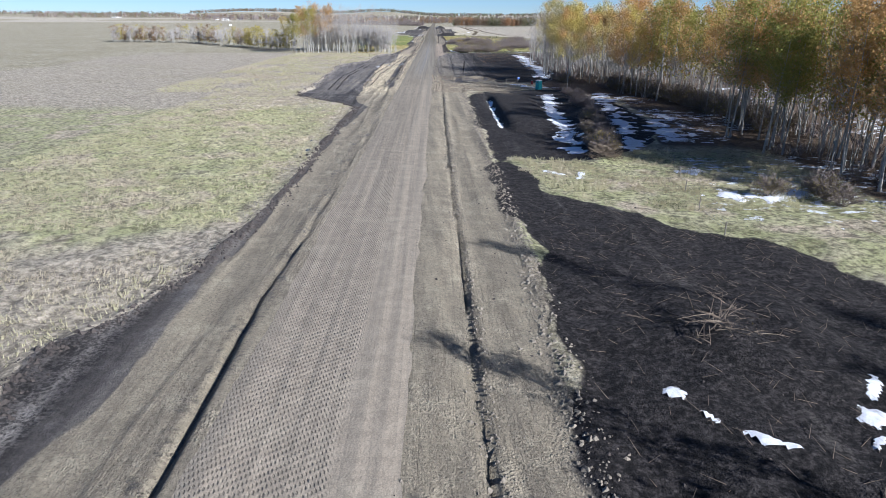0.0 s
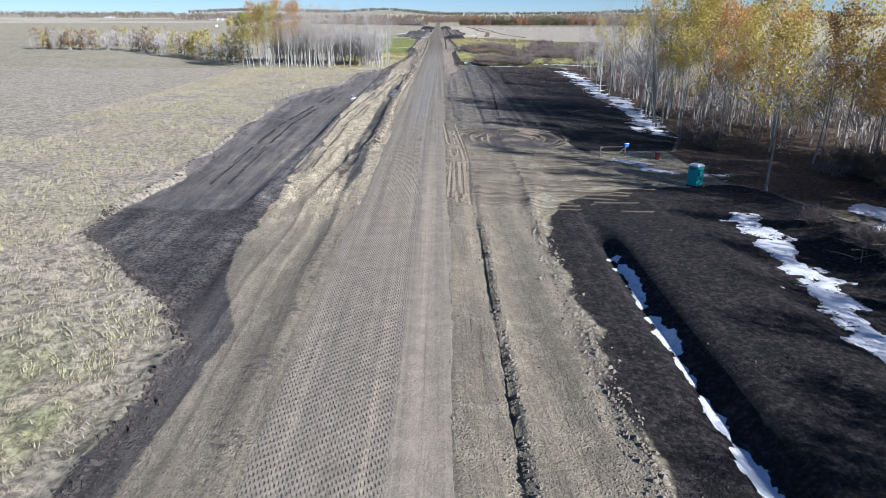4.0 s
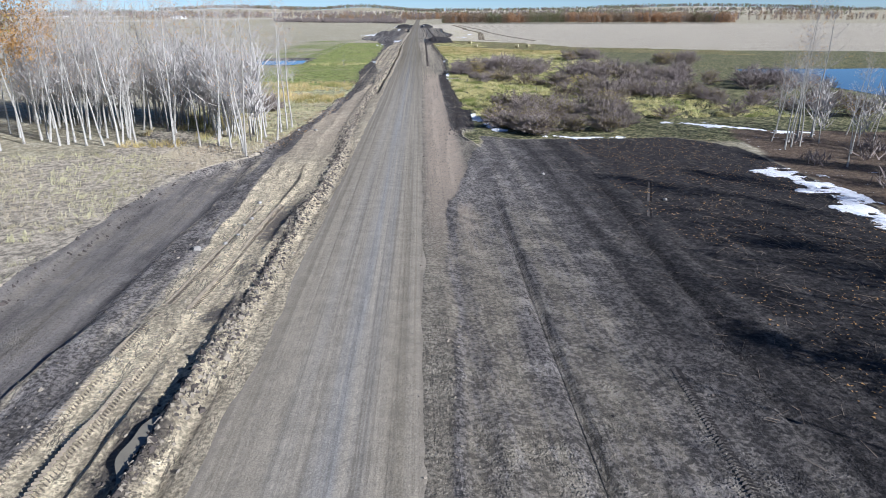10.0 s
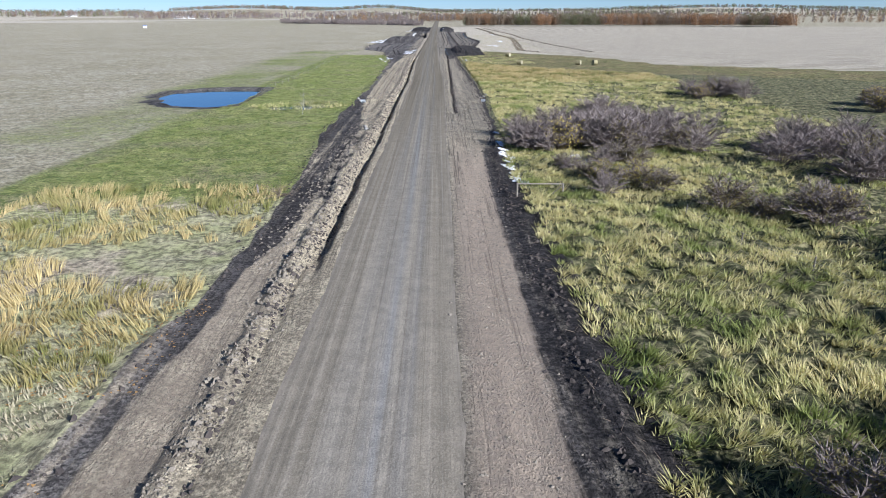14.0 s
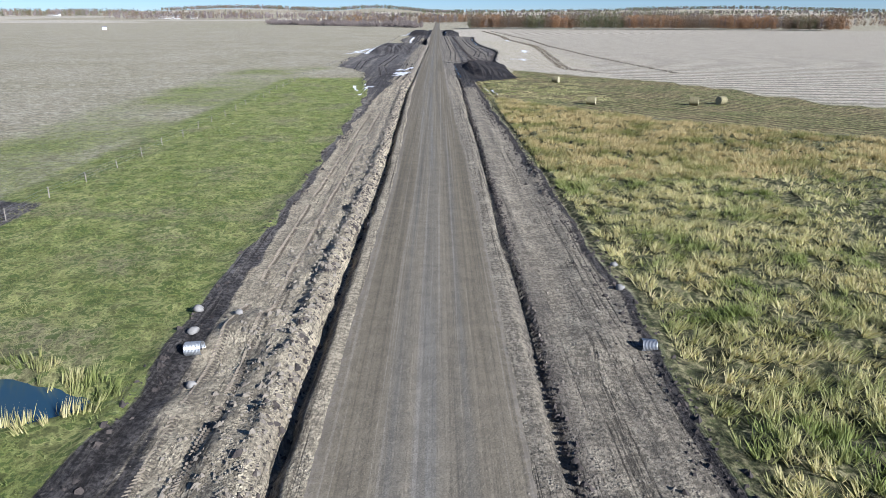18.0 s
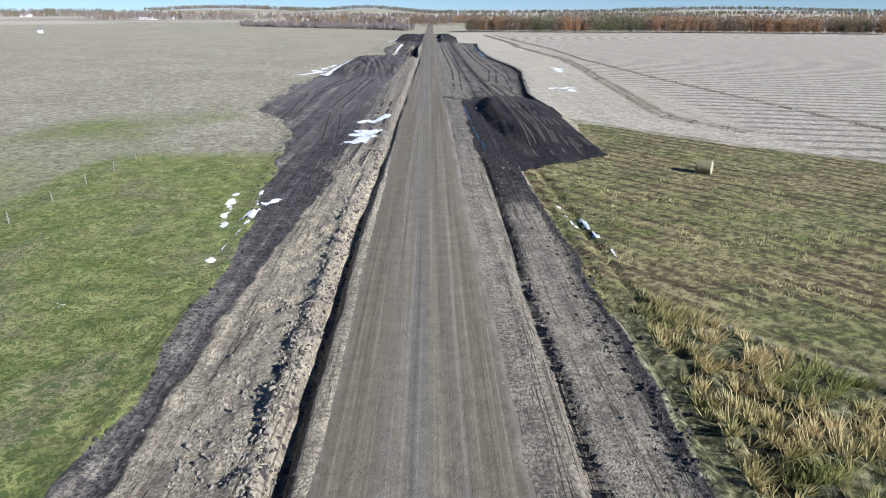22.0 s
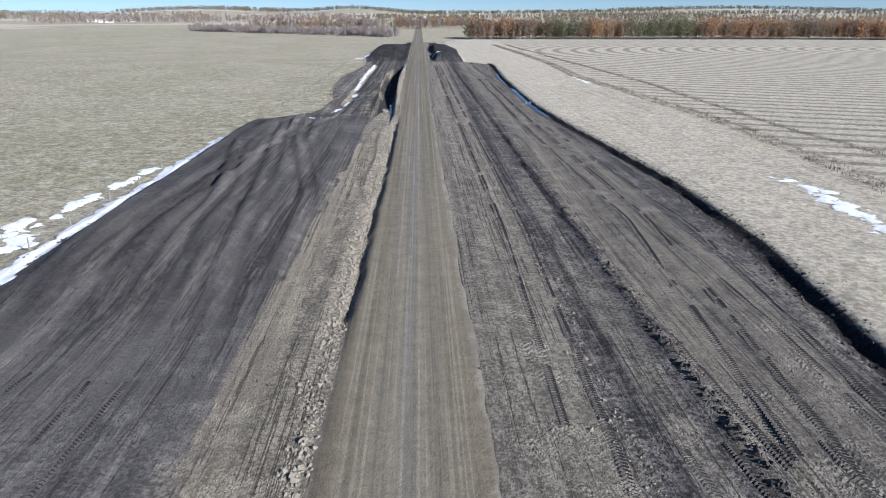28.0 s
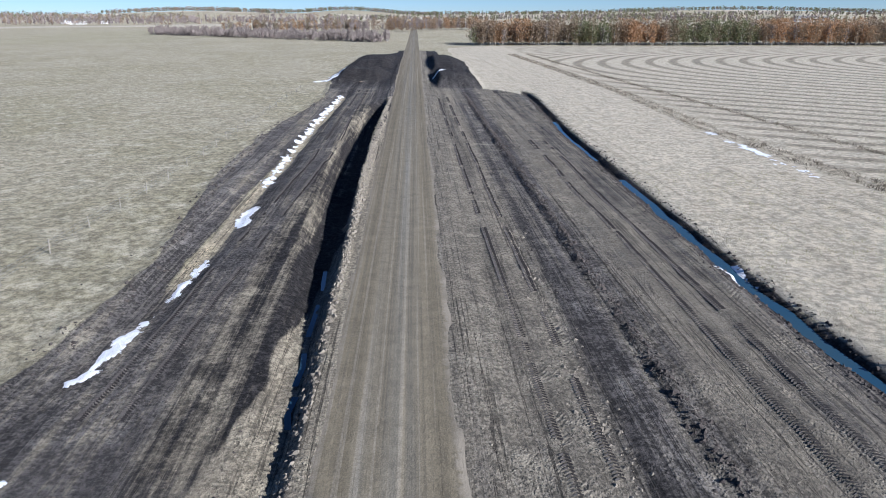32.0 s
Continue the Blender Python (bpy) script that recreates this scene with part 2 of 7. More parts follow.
    z = z - low * (0.5 * band(x, -31, -14.5, 1.6) * ss(x, sl - 0.3, sl + 0.8) + 0.2 * band(x, -15, -7, 4) * band(y, 160, 290, 20))
    z = z + low * band(x, -15, -5.8, 1) * (0.34 * (1 - np.abs(2 * vn(x + 0.8 * vn(x, y, 7, 22), y / 14, 1.5, 21) - 1)) ** 2.5 + 0.16 * (fbm(x, y / 3, 0.8, 24) - 0.5))
    # black lumps on the right at the start
    z = z + 1.0 * np.exp(-(((x - 21) / 4.5) ** 2 + ((y - 31) / 6) ** 2)) * (0.4 + fbm(x, y, 3, 23))
    z = z + 0.7 * (fbm(x, y, 2.6, 39) - 0.5) * band(x, 12.5, 42, 2) * (1 - ss(y, 50, 58))
    # cut ditch and bench before the field approach
    dy = ss(y + 3 * (vn(x, y, 3, 72) - 0.5), 92, 108) * (1 - ss(y, 138, 150))
    z = z + dy * (-0.45 * np.exp(-((x - 15.6) / 0.7) ** 2) + 0.7 * ss(x, 15.9, 17.6) * (1 - ss(x, 23, 26)))
    z = z + 1.3 * np.exp(-((x - kn(y, [75, 94, 122, 150], [25, 28, 32, 35])) / 1.7) ** 2) * band(y, 76, 150, 8) * (0.3 + fbm(x, y, 3, 25))
    # clay thrown over the culvert's two ends
    z = z + 0.7 * np.exp(-(((x + 8.6) / 1.9) ** 2 + ((y - 456.4) / 2.0) ** 2)) + 0.4 * np.exp(-(((x - 8.4) / 1.6) ** 2 + ((y - 455) / 2.2) ** 2))
    z = z + 0.9 * (fbm(x, y, 2.4, 38, 2) - 0.5) * band(x, -11.5, -6.6, 1.5) * band(y, 438, 462, 6)
    # soil heaps
    z = z + pile_right(x, y)
    z = z - 0.22 * band(x, 6.0, 9.6, 3.0) * band(y, 596, 656, 10) * (0.7 + 0.5 * vn(x, y, 6, 26))
    dl = np.minimum(ss(x, -30.2, -26.5), 1 - ss(x, -17, -8.5)) * ss(y, 698, 716) * (1 - ss(y, 768, 781))
    z = z + 1.7 * dl * (0.85 + 0.25 * fbm(x, y, 12, 27)) + 0.34 * dl * (vn(x + 0.22 * (y - 740) + 2 * vn(x, y, 22, 63), y / 16, 1.5, 28) - 0.5)
    m = (y > 694) & (y < 784) & (x > -31) & (x < -7)
    if np.any(m):
        cut = np.zeros(np.shape(x))
        for pts in ([(-11.5, 698), (-13.5, 728), (-18.5, 752), (-21, 778)], [(-15, 700), (-18.5, 733), (-23.5, 770)], [(-25, 708), (-23, 738), (-17, 772)], [(-20, 700), (-21, 726), (-26, 752)]):
            for off in (0.0, 1.7):
                d = line_dist(x[m] - off, y[m], pts)
                cut[m] += 0.2 * np.exp(-(d / 0.36) ** 2) - 0.09 * np.exp(-((d - 0.8) / 0.35) ** 2)
        z = z - cut * np.clip(dl * 2, 0, 1)
    far_l = ss(x, -25.5, -20) * (1 - ss(x, -13, -8)) * (ss(y, 932, 946) * (1 - ss(y, 955, 975)) + 0.8 * ss(y, 975, 990) * (1 - ss(y, 1020, 1050)))
    far_r = ss(x, 2.4, 5) * (1 - ss(x, 9, 16)) * (ss(y, 917, 931) * (1 - ss(y, 950, 965)) + 0.9 * ss(y, 960, 985) * (1 - ss(y, 1015, 1050)))
    z = z + (2.4 * far_l + 2.3 * far_r) * (0.7 + 0.6 * fbm(x, y, 6, 29))
    # trench along the stubble and the deep hole beside the road
    tx = trench_x(y)
    ty = band(y, 655, 910, 10)
    z = z + ty * (-0.62 * np.exp(-((x - tx + 0.1) / 0.8) ** 2) + 0.2 * ss(x, tx, tx + 0.9) * (1 - ss(x, tx + 2, tx + 14)))
    hl = kn(y, [780, 792, 811, 840, 858, 892], [-7.2, -7.6, -9.6, -10.8, -11, -8.6])
    hr = kn(y, [780, 811, 825, 858, 892], [-6.5, -7.0, -7.6, -8.0, -7.3])
    z = z - 1.9 * ss(x, hl - 1.6, hl + 0.5) * (1 - ss(x, hr - 0.5, hr + 0.5)) * band(y, 776, 893, 14) * kn(y, [780, 800, 825], [0.4, 0.6, 1])
    z = z - 0.55 * np.exp(-((x + 17.2) / 1.6) ** 2) * band(y, 792, 915, 14)
    # ponds
    for p, dpt in ((POND_LEFT, 0.9), (POND_SMALL, 0.8), (POND_RIGHT, 0.8)):
        px, py = [q[0] for q in p], [q[1] for q in p]
        m = (x > min(px) - 6) & (x < max(px) + 6) & (y > min(py) - 6) & (y < max(py) + 6)
        if np.any(m):
            d = np.full(np.shape(x), -9.0)
            d[m] = area(x[m], y[m], p)
            z = z - dpt * ss(d + 0.7 * (vn(x, y, 2.5, 31) - 0.5), -1.0, 1.0)
    # roll of the far country
    far = np.hypot(x, np.maximum(y - 600, 0) * 0.8)
    z = z + ss(far, 420, 1800) * (12 * (fbm(x, y, 700, 33, 2) - 0.42)) + ss(far, 1300, 3600) * 20
    z = z + 18 * np.exp(-(((x + 950) / 340) ** 2 + ((y - 3900) / 500) ** 2)) + 24 * np.exp(-(((x + 300) / 200) ** 2 + ((y - 4000) / 500) ** 2)) + 22 * np.exp(-(((x - 1400) / 700) ** 2 + ((y - 4300) / 500) ** 2))
    return z


def hz(x, y):
    return float(height(np.array([x]), np.array([y]))[0])


# ---------- mesh helpers ----------
def part(name, bm, material, parent=None, label="", smooth=False):
    """Links a bmesh or a Shape as one mesh object."""
    if isinstance(bm, Shape):
        me = bm.mesh(name)
    else:
        me = bpy.data.meshes.new(name)
        bm.to_mesh(me)
        bm.free()
    me.materials.append(material)
    if smooth:
        me.polygons.foreach_set("use_smooth", np.ones(len(me.polygons), bool))
    ob = new(name, me)
    ob.parent = parent
    return tagged(ob, label)


def empty(name, m, label="", category="", group="", kind=""):
    ob = new(name)
    ob.empty_display_size = 0.2
    ob.matrix_world = m
    return tagged(ob, label, category, group, kind)


def grid_mesh(name, xs, ys, zfun):
    X, Y = np.meshgrid(xs, ys)
    nx, ny = len(xs), len(ys)
    Z = zfun(X, Y)
    co = np.stack([X, Y, Z], -1).reshape(-1, 3)
    i = (np.arange(ny - 1)[:, None] * nx + np.arange(nx - 1)[None]).ravel()
    quads = np.stack([i, i + 1, i + nx + 1, i + nx], -1)
    return raw_mesh(name, co, quads), X.ravel(), Y.ravel()


def raw_mesh(name, co, faces):
    """A mesh from arrays: all faces have the same number of corners."""
    k = faces.shape[1]
    me = bpy.data.meshes.new(name)
    me.vertices.add(len(co))
    me.vertices.foreach_set("co", np.asarray(co, np.float32).ravel())
    me.loops.add(faces.size)
    me.loops.foreach_set("vertex_index", faces.ravel().astype(np.int32))
    me.polygons.add(len(faces))
    me.polygons.foreach_set("loop_start", (np.arange(len(faces)) * k).astype(np.int32))
    me.polygons.foreach_set("use_smooth", np.ones(len(faces), bool))
    me.update(calc_edges=True)
    return me


def zones(me, name, channels):
    at = me.attributes.new(name, "FLOAT_COLOR", "POINT")
    at.data.foreach_set("color", np.stack(channels, -1).astype(np.float32).ravel())


class Shape:
    """Collects tubes, boxes and leaves into one mesh."""

    def __init__(self):
        self.v, self.f = [], []

    def mesh(self, name):
        me = bpy.data.meshes.new(name)
        me.from_pydata([tuple(p) for p in self.v], [], self.f)
        me.update()
        return me

    def tube(self, pts, radii, sides=5, cap=True):
        base = len(self.v)
        pts = [Vector(p) for p in pts]
        for k, p in enumerate(pts):
            d = (pts[min(k + 1, len(pts) - 1)] - pts[max(k - 1, 0)]).normalized()
            a = d.orthogonal().normalized() if abs(d.z) < 0.95 else Vector((1, 0, 0))
            b = d.cross(a).normalized()
            a = b.cross(d)
            for s in range(sides):
                w = 2 * math.pi * s / sides
                self.v.append(p + radii[k] * (math.cos(w) * a + math.sin(w) * b))
        for k in range(len(pts) - 1):
            for s in range(sides):
                i, j = base + k * sides + s, base + k * sides + (s + 1) % sides
                self.f.append((i, j, j + sides, i + sides))
        if cap:
            self.f.append(tuple(base + s for s in reversed(range(sides))))
            self.f.append(tuple(base + (len(pts) - 1) * sides + s for s in range(sides)))
        return self

    def box(self, sx, sy, sz, m=Matrix(), bevel=0.0):
        bm = bmesh.new()
        bmesh.ops.create_cube(bm, size=1, matrix=m @ Matrix.Diagonal((sx, sy, sz, 1)))
        if bevel:
            bmesh.ops.bevel(bm, geom=bm.edges[:], offset=bevel, segments=2, affect="EDGES", profile=0.6)
        base = len(self.v)
        bm.verts.index_update()
        self.v += [v.co.copy() for v in bm.verts]
        self.f += [tuple(base + v.index for v in f.verts) for f in bm.faces]
        bm.free()
        return self

    def leaf(self, p, n, up, w, h):
        n, up = Vector(n), Vector(up)
        s = n.cross(up)
        if s.length < 1e-4:
            s = n.orthogonal()
        s.normalize()
        u = s.cross(n).normalized()
        base = len(self.v)
        p = Vector(p)
        self.v += [p - s * w * 0.5, p + s * w * 0.5, p + u * h * 0.75]
        self.f.append((base, base + 1, base + 2))
        return self

    def blade(self, p, q, w):
        """A thin flat twig from p to q."""
        p, q = Vector(p), Vector(q)
        s = (q - p).cross(Vector((random.uniform(-1, 1), random.uniform(-1, 1), random.uniform(-0.3, 0.3))))
        s = s.normalized() * w * 0.5 if s.length > 1e-6 else Vector((w * 0.5, 0, 0))
        base = len(self.v)
        self.v += [p - s, p + s, q]
        self.f.append((base, base + 1, base + 2))
        return self


# ---------- materials ----------
class Nodes:
    """Short-hand for building a node material."""

    def __init__(self, name):
        self.mat = bpy.data.materials.new(name)
        self.mat.use_nodes = True
        self.t = self.mat.node_tree
        self.b = self.t.nodes["Principled BSDF"]
        self.b.inputs["Specular IOR Level"].default_value = 0.25

    def put(self, sock, v):
        if isinstance(v, bpy.types.NodeSocket):
            self.t.links.new(v, sock)
        elif isinstance(v, tuple) and len(v) == 3 and sock.type == "RGBA":
            sock.default_value = (*v, 1)
        else:
            sock.default_value = v

    def pos(self, sx=1, sy=1, sz=1, local=False):
        src = self.t.nodes.new("ShaderNodeTexCoord").outputs["Object"] if local else self.t.nodes.new("ShaderNodeNewGeometry").outputs["Position"]
        n = self.t.nodes.new("ShaderNodeVectorMath")
        n.operation = "MULTIPLY"
        self.t.links.new(src, n.inputs[0])
        n.inputs[1].default_value = (sx, sy, sz)
        if sy >= 0.3 or local:
            return n.outputs[0]
        # long streaks: neighbouring lanes start and end at different places
        d, c, a = self.t.nodes.new("ShaderNodeVectorMath"), self.t.nodes.new("ShaderNodeCombineXYZ"), self.t.nodes.new("ShaderNodeVectorMath")
        d.operation, a.operation = "DOT_PRODUCT", "ADD"
        self.t.links.new(src, d.inputs[0])
        d.inputs[1].default_value = (0.62, 0, 0)
        self.t.links.new(d.outputs["Value"], c.inputs[1])
        self.t.links.new(n.outputs[0], a.inputs[0])
        self.t.links.new(c.outputs[0], a.inputs[1])
        return a.outputs[0]

    def noise(self, vec, scale, detail=3.0, rough=0.55, color=False):
        n = self.t.nodes.new("ShaderNodeTexNoise")
        n.inputs["Scale"].default_value, n.inputs["Detail"].default_value, n.inputs["Roughness"].default_value = scale, detail, rough
        self.t.links.new(vec, n.inputs["Vector"])
        return n.outputs["Color" if color else "Fac"]

    def voro(self, vec, scale, feature="F1", out="Distance"):
        n = self.t.nodes.new("ShaderNodeTexVoronoi")
        n.feature = feature
        n.inputs["Scale"].default_value = scale
        self.t.links.new(vec, n.inputs["Vector"])
        return n.outputs[out]

    def math(self, op, a, b=0.0, c=0.0):
        n = self.t.nodes.new("ShaderNodeMath")
        n.operation = op
        for s, v in zip(n.inputs, (a, b, c)):
            self.put(s, v)
        return n.outputs[0]

    def step(self, v, lo, hi, a=0.0, b=1.0):
        n = self.t.nodes.new("ShaderNodeMapRange")
        n.interpolation_type = "SMOOTHSTEP"
        self.put(n.inputs["Value"], v)
        for k, q in (("From Min", lo), ("From Max", hi), ("To Min", a), ("To Max", b)):
            self.put(n.inputs[k], q)
        return n.outputs["Result"]

    def mix(self, f, a, b, mode="MIX"):
        n = self.t.nodes.new("ShaderNodeMix")
        n.data_type, n.blend_type = "RGBA", mode
        self.put(n.inputs[0], f)
        self.put(n.inputs[6], a)
        self.put(n.inputs[7], b)
        return n.outputs[2]

    def attr(self, name):
        n = self.t.nodes.new("ShaderNodeAttribute")
        n.attribute_name = name
        s = self.t.nodes.new("ShaderNodeSeparateColor")
        self.t.links.new(n.outputs["Color"], s.inputs[0])
        return s.outputs[0], s.outputs[1], s.outputs[2], n.outputs["Alpha"]

    def random(self):
        return self.t.nodes.new("ShaderNodeObjectInfo").outputs["Random"]

    def island(self):
        return self.t.nodes.new("ShaderNodeNewGeometry").outputs["Random Per Island"]

    def bump(self, h, strength=0.5, dist=0.05):
        n = self.t.nodes.new("ShaderNodeBump")
        n.inputs["Strength"].default_value, n.inputs["Distance"].default_value = strength, dist
        self.put(n.inputs["Height"], h)
        self.t.links.new(n.outputs[0], self.b.inputs["Normal"])
        return self

    def done(self, color, rough=0.9, **more):
        self.put(self.b.inputs["Base Color"], color)
        self.put(self.b.inputs["Roughness"], rough)
        for k, v in more.items():
            self.put(self.b.inputs[k.replace("_", " ")], v)
        return self.mat


def bare_all(n, clay, black):
    return n.math("MINIMUM", n.math("ADD", clay, black), 1.0)


def earth_material():
    """Ground: pasture, grasses, stubble, bared clay, topsoil and old snow, by zone."""
    n = Nodes("earth")
    p = n.pos()
    add, sub_, mul = (lambda a, b: n.math("ADD", a, b)), (lambda a, b: n.math("SUBTRACT", a, b)), (lambda a, b: n.math("MULTIPLY", a, b))
    n_big, n_mid = n.noise(p, 0.035, 4), n.noise(p, 0.35, 5, 0.6)
    n_fine, n_grit = n.noise(p, 2.2, 5, 0.68), n.noise(p, 9.0, 4, 0.75)
    grain = n.noise(p, 0.7, 10, 0.78)
    sx = n.t.nodes.new("ShaderNodeSeparateXYZ")
    n.t.links.new(p, sx.inputs[0])
    graded = n.step(sx.outputs[1], 330.0, 420.0)
    streak = add(mul(n.noise(n.pos(1, 0.14, 1), 0.62, 6, 0.64), sub_(1.0, graded)), mul(n.noise(n.pos(1, 0.03, 1), 1.0, 6, 0.68), graded))
    streak2 = add(mul(n.noise(n.pos(1, 0.16, 1), 2.6, 5, 0.7), sub_(1.0, graded)), mul(n.noise(n.pos(1, 0.035, 1), 3.2, 5, 0.72), graded))
    rag = mul(sub_(add(mul(n_mid, 0.5), mul(n_fine, 0.5)), 0.5), 1.1)
    # grass combed down by the wind, one way here and another there
    combed = n.math("ADD", mul(n.noise(n.pos(1, 0.2, 1), 3.4, 6, 0.72), n.step(n.noise(p, 0.28, 3), 0.42, 0.58)), mul(n.noise(n.pos(0.24, 1, 1), 3.0, 6, 0.72), n.step(n.noise(p, 0.28, 3), 0.42, 0.58, 1.0, 0.0)))
    tuft = n.noise(p, 1.25, 6, 0.68)
    clump = n.noise(p, 2.1, 4, 0.62)
    # colour multiplier with shaded gaps and bright tips of grass clumps painted in
    tuft_shading = n.step(add(mul(combed, 0.2), add(mul(clump, 0.5), mul(grain, 0.3))), 0.40, 0.60, 0.40, 1.55)
    crumb = n.noise(p, 4.6, 4, 0.66)

    def fac(a, soft=0.12, amount=1.0):
        return n.step(add(a, mul(rag, amount)), 0.5 - soft, 0.5 + soft)

    drag = mul(sub_(streak, 0.5), 1.5)
    lanes = n.noise(n.pos(1, 0.011, 1), 0.42, 6, 0.62)
    blotch = add(mul(n.noise(n.pos(1, 0.5, 1), 0.16, 6, 0.64), 0.3), mul(lanes, 0.7))
    pebble = n.step(n.voro(p, 5.5), 0.10, 0.30, 1.0, 0.0)
    clay, black, wet, snow = n.attr("zone_a")
    green, straw, stub, mown = n.attr("zone_b")
    litter, tread, dark, gravel = n.attr("zone_c")
    chalk, calm, marsh, pinkish = n.attr("zone_d")
    # pasture: short, grazed, pale olive-brown
    pasture = n.mix(n.step(n_big, 0.38, 0.62), (0.405, 0.352, 0.248), (0.345, 0.302, 0.198))
    pasture = n.mix(n.step(n_mid, 0.45, 0.72), pasture, (0.465, 0.415, 0.31))
    pasture = n.mix(mul(n.step(n.noise(n.pos(1, 2.2, 1), 0.085, 5, 0.62), 0.54, 0.68), 0.45), pasture, (0.235, 0.205, 0.135))
    pasture = n.mix(mul(n.step(n_fine, 0.52, 0.66), 0.55), pasture, (0.20, 0.175, 0.10))
    pasture = n.mix(mul(n.step(n_fine, 0.34, 0.46, 1.0, 0.0), 0.5), pasture, (0.50, 0.45, 0.34))
    pasture = n.mix(mul(n.step(n_grit, 0.50, 0.62), 0.6), pasture, (0.13, 0.115, 0.065))
    # lush green
    lush = n.mix(n.step(n_mid, 0.35, 0.65), (0.25, 0.285, 0.075), (0.36, 0.36, 0.13))
    lush = n.mix(mul(n.step(n.noise(p, 0.12, 4), 0.5, 0.68), 0.8), lush, (0.34, 0.30, 0.165))
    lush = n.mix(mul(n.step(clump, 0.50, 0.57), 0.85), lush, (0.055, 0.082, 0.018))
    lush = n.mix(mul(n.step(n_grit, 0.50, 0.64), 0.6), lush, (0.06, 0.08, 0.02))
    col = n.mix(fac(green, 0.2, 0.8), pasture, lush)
    # dry standing grass
    dry = n.mix(n.step(n_mid, 0.36, 0.62), (0.45, 0.415, 0.255), (0.345, 0.34, 0.175))
    dry = n.mix(n.step(n.noise(p, 0.11, 4, 0.6), 0.52, 0.62), dry, (0.46, 0.385, 0.28))
    dry = n.mix(n.step(add(pinkish, mul(sub_(n_big, 0.5), 1.2)), 0.3, 0.7), dry, n.mix(n_mid, (0.47, 0.405, 0.31), (0.37, 0.315, 0.245)))
    dry = n.mix(mul(n.step(n_grit, 0.50, 0.64), 0.5), dry, (0.16, 0.14, 0.075))
    col = n.mix(fac(straw, 0.2, 0.8), col, dry)
    # rough wet grass
    rough = n.mix(n.step(n_fine, 0.38, 0.62), (0.07, 0.077, 0.028), (0.28, 0.25, 0.13))
    # shade between tufts painted into the ground as near-black gaps
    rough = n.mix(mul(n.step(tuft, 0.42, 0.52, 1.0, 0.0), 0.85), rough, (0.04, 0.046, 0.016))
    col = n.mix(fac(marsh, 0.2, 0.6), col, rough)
    # mown hay field, raked in lines
    rake = n.math("SINE", add(mul(add(sx.outputs[1], mul(sx.outputs[0], 1.3)), 2 * math.pi / 3.4), add(mul(n_big, 6.0), mul(n_mid, 0.7))))
    rake = mul(n.step(rake, 0.05, 0.75), n.step(n.noise(p, 0.12, 4), 0.36, 0.55, 0.25, 1.0))
    hay = n.mix(n.step(n_mid, 0.35, 0.65), (0.15, 0.155, 0.05), (0.225, 0.20, 0.088))
    hay = n.mix(mul(n.step(n.noise(p, 0.09, 3), 0.45, 0.62), 0.7), hay, (0.26, 0.20, 0.10))
    hay = n.mix(mul(rake, 0.92), hay, (0.10, 0.07, 0.034))
    hay = n.mix(1.0, hay, n.step(clump, 0.40, 0.60, 0.70, 1.30), "MULTIPLY")
    hay = n.mix(mul(n.step(n_grit, 0.5, 0.7), 0.4), hay, (0.08, 0.085, 0.03))
    col = n.mix(fac(mown, 0.12, 0.6), col, hay)
    # pale stubble with swath rows
    dx, dy = sub_(sx.outputs[0], 330.0), sub_(sx.outputs[1], 980.0)
    ring = n.math("SQRT", add(mul(dx, dx), mul(mul(dy, dy), 3.2)))
    ring = add(ring, mul(n_mid, 1.6))
    row = n.math("SINE", mul(ring, 2 * math.pi / 8.6))
    straw_pale = n.mix(n.step(n_mid, 0.3, 0.7), (0.55, 0.485, 0.375), (0.46, 0.40, 0.30))
    inner = n.step(sx.outputs[0], 44.0, 50.0)
    straw_pale = n.mix(mul(mul(n.step(row, 0.0, 0.8), n.step(n_fine, 0.3, 0.5)), mul(inner, 0.85)), straw_pale, (0.20, 0.17, 0.125))
    straw_pale = n.mix(mul(n.step(streak, 0.52, 0.68), sub_(0.45, mul(inner, 0.45))), straw_pale, (0.25, 0.205, 0.145))
    straw_pale = n.mix(mul(n.step(n_grit, 0.5, 0.66), 0.55), straw_pale, (0.17, 0.14, 0.10))
    col = n.mix(fac(stub, 0.06, 0.5), col, straw_pale)
    col = n.mix(1.0, col, n.mix(n.math("MINIMUM", add(add(green, straw), marsh), 1.0), n.step(add(mul(grain, 0.5), mul(clump, 0.5)), 0.40, 0.60, 0.66, 1.34), tuft_shading), "MULTIPLY")
    # leaf litter and broken twigs
    duff = n.mix(n.step(n_fine, 0.4, 0.65), (0.075, 0.05, 0.034), (0.165, 0.118, 0.077))
    duff = n.mix(mul(n.step(n_grit, 0.55, 0.7), 0.7), duff, (0.30, 0.245, 0.18))
    col = n.mix(fac(litter, 0.2, 0.9), col, duff)
    # black topsoil with dried, driven-over bands
    soil = n.mix(n.step(streak, 0.38, 0.64), (0.112, 0.100, 0.092), (0.22, 0.197, 0.177))
    soil = n.mix(mul(n.step(blotch, 0.5, 0.64), 0.7), soil, (0.235, 0.208, 0.175))
    soil = n.mix(mul(n.step(n_mid, 0.5, 0.68), 0.55), soil, (0.25, 0.228, 0.208))
    soil = n.mix(mul(n.step(n_grit, 0.5, 0.68), 0.6), soil, (0.045, 0.039, 0.037))
    soil = n.mix(mul(n.step(streak2, 0.56, 0.7), 0.4), soil, (0.22, 0.195, 0.17))
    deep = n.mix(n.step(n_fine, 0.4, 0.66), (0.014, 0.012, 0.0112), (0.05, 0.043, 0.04))
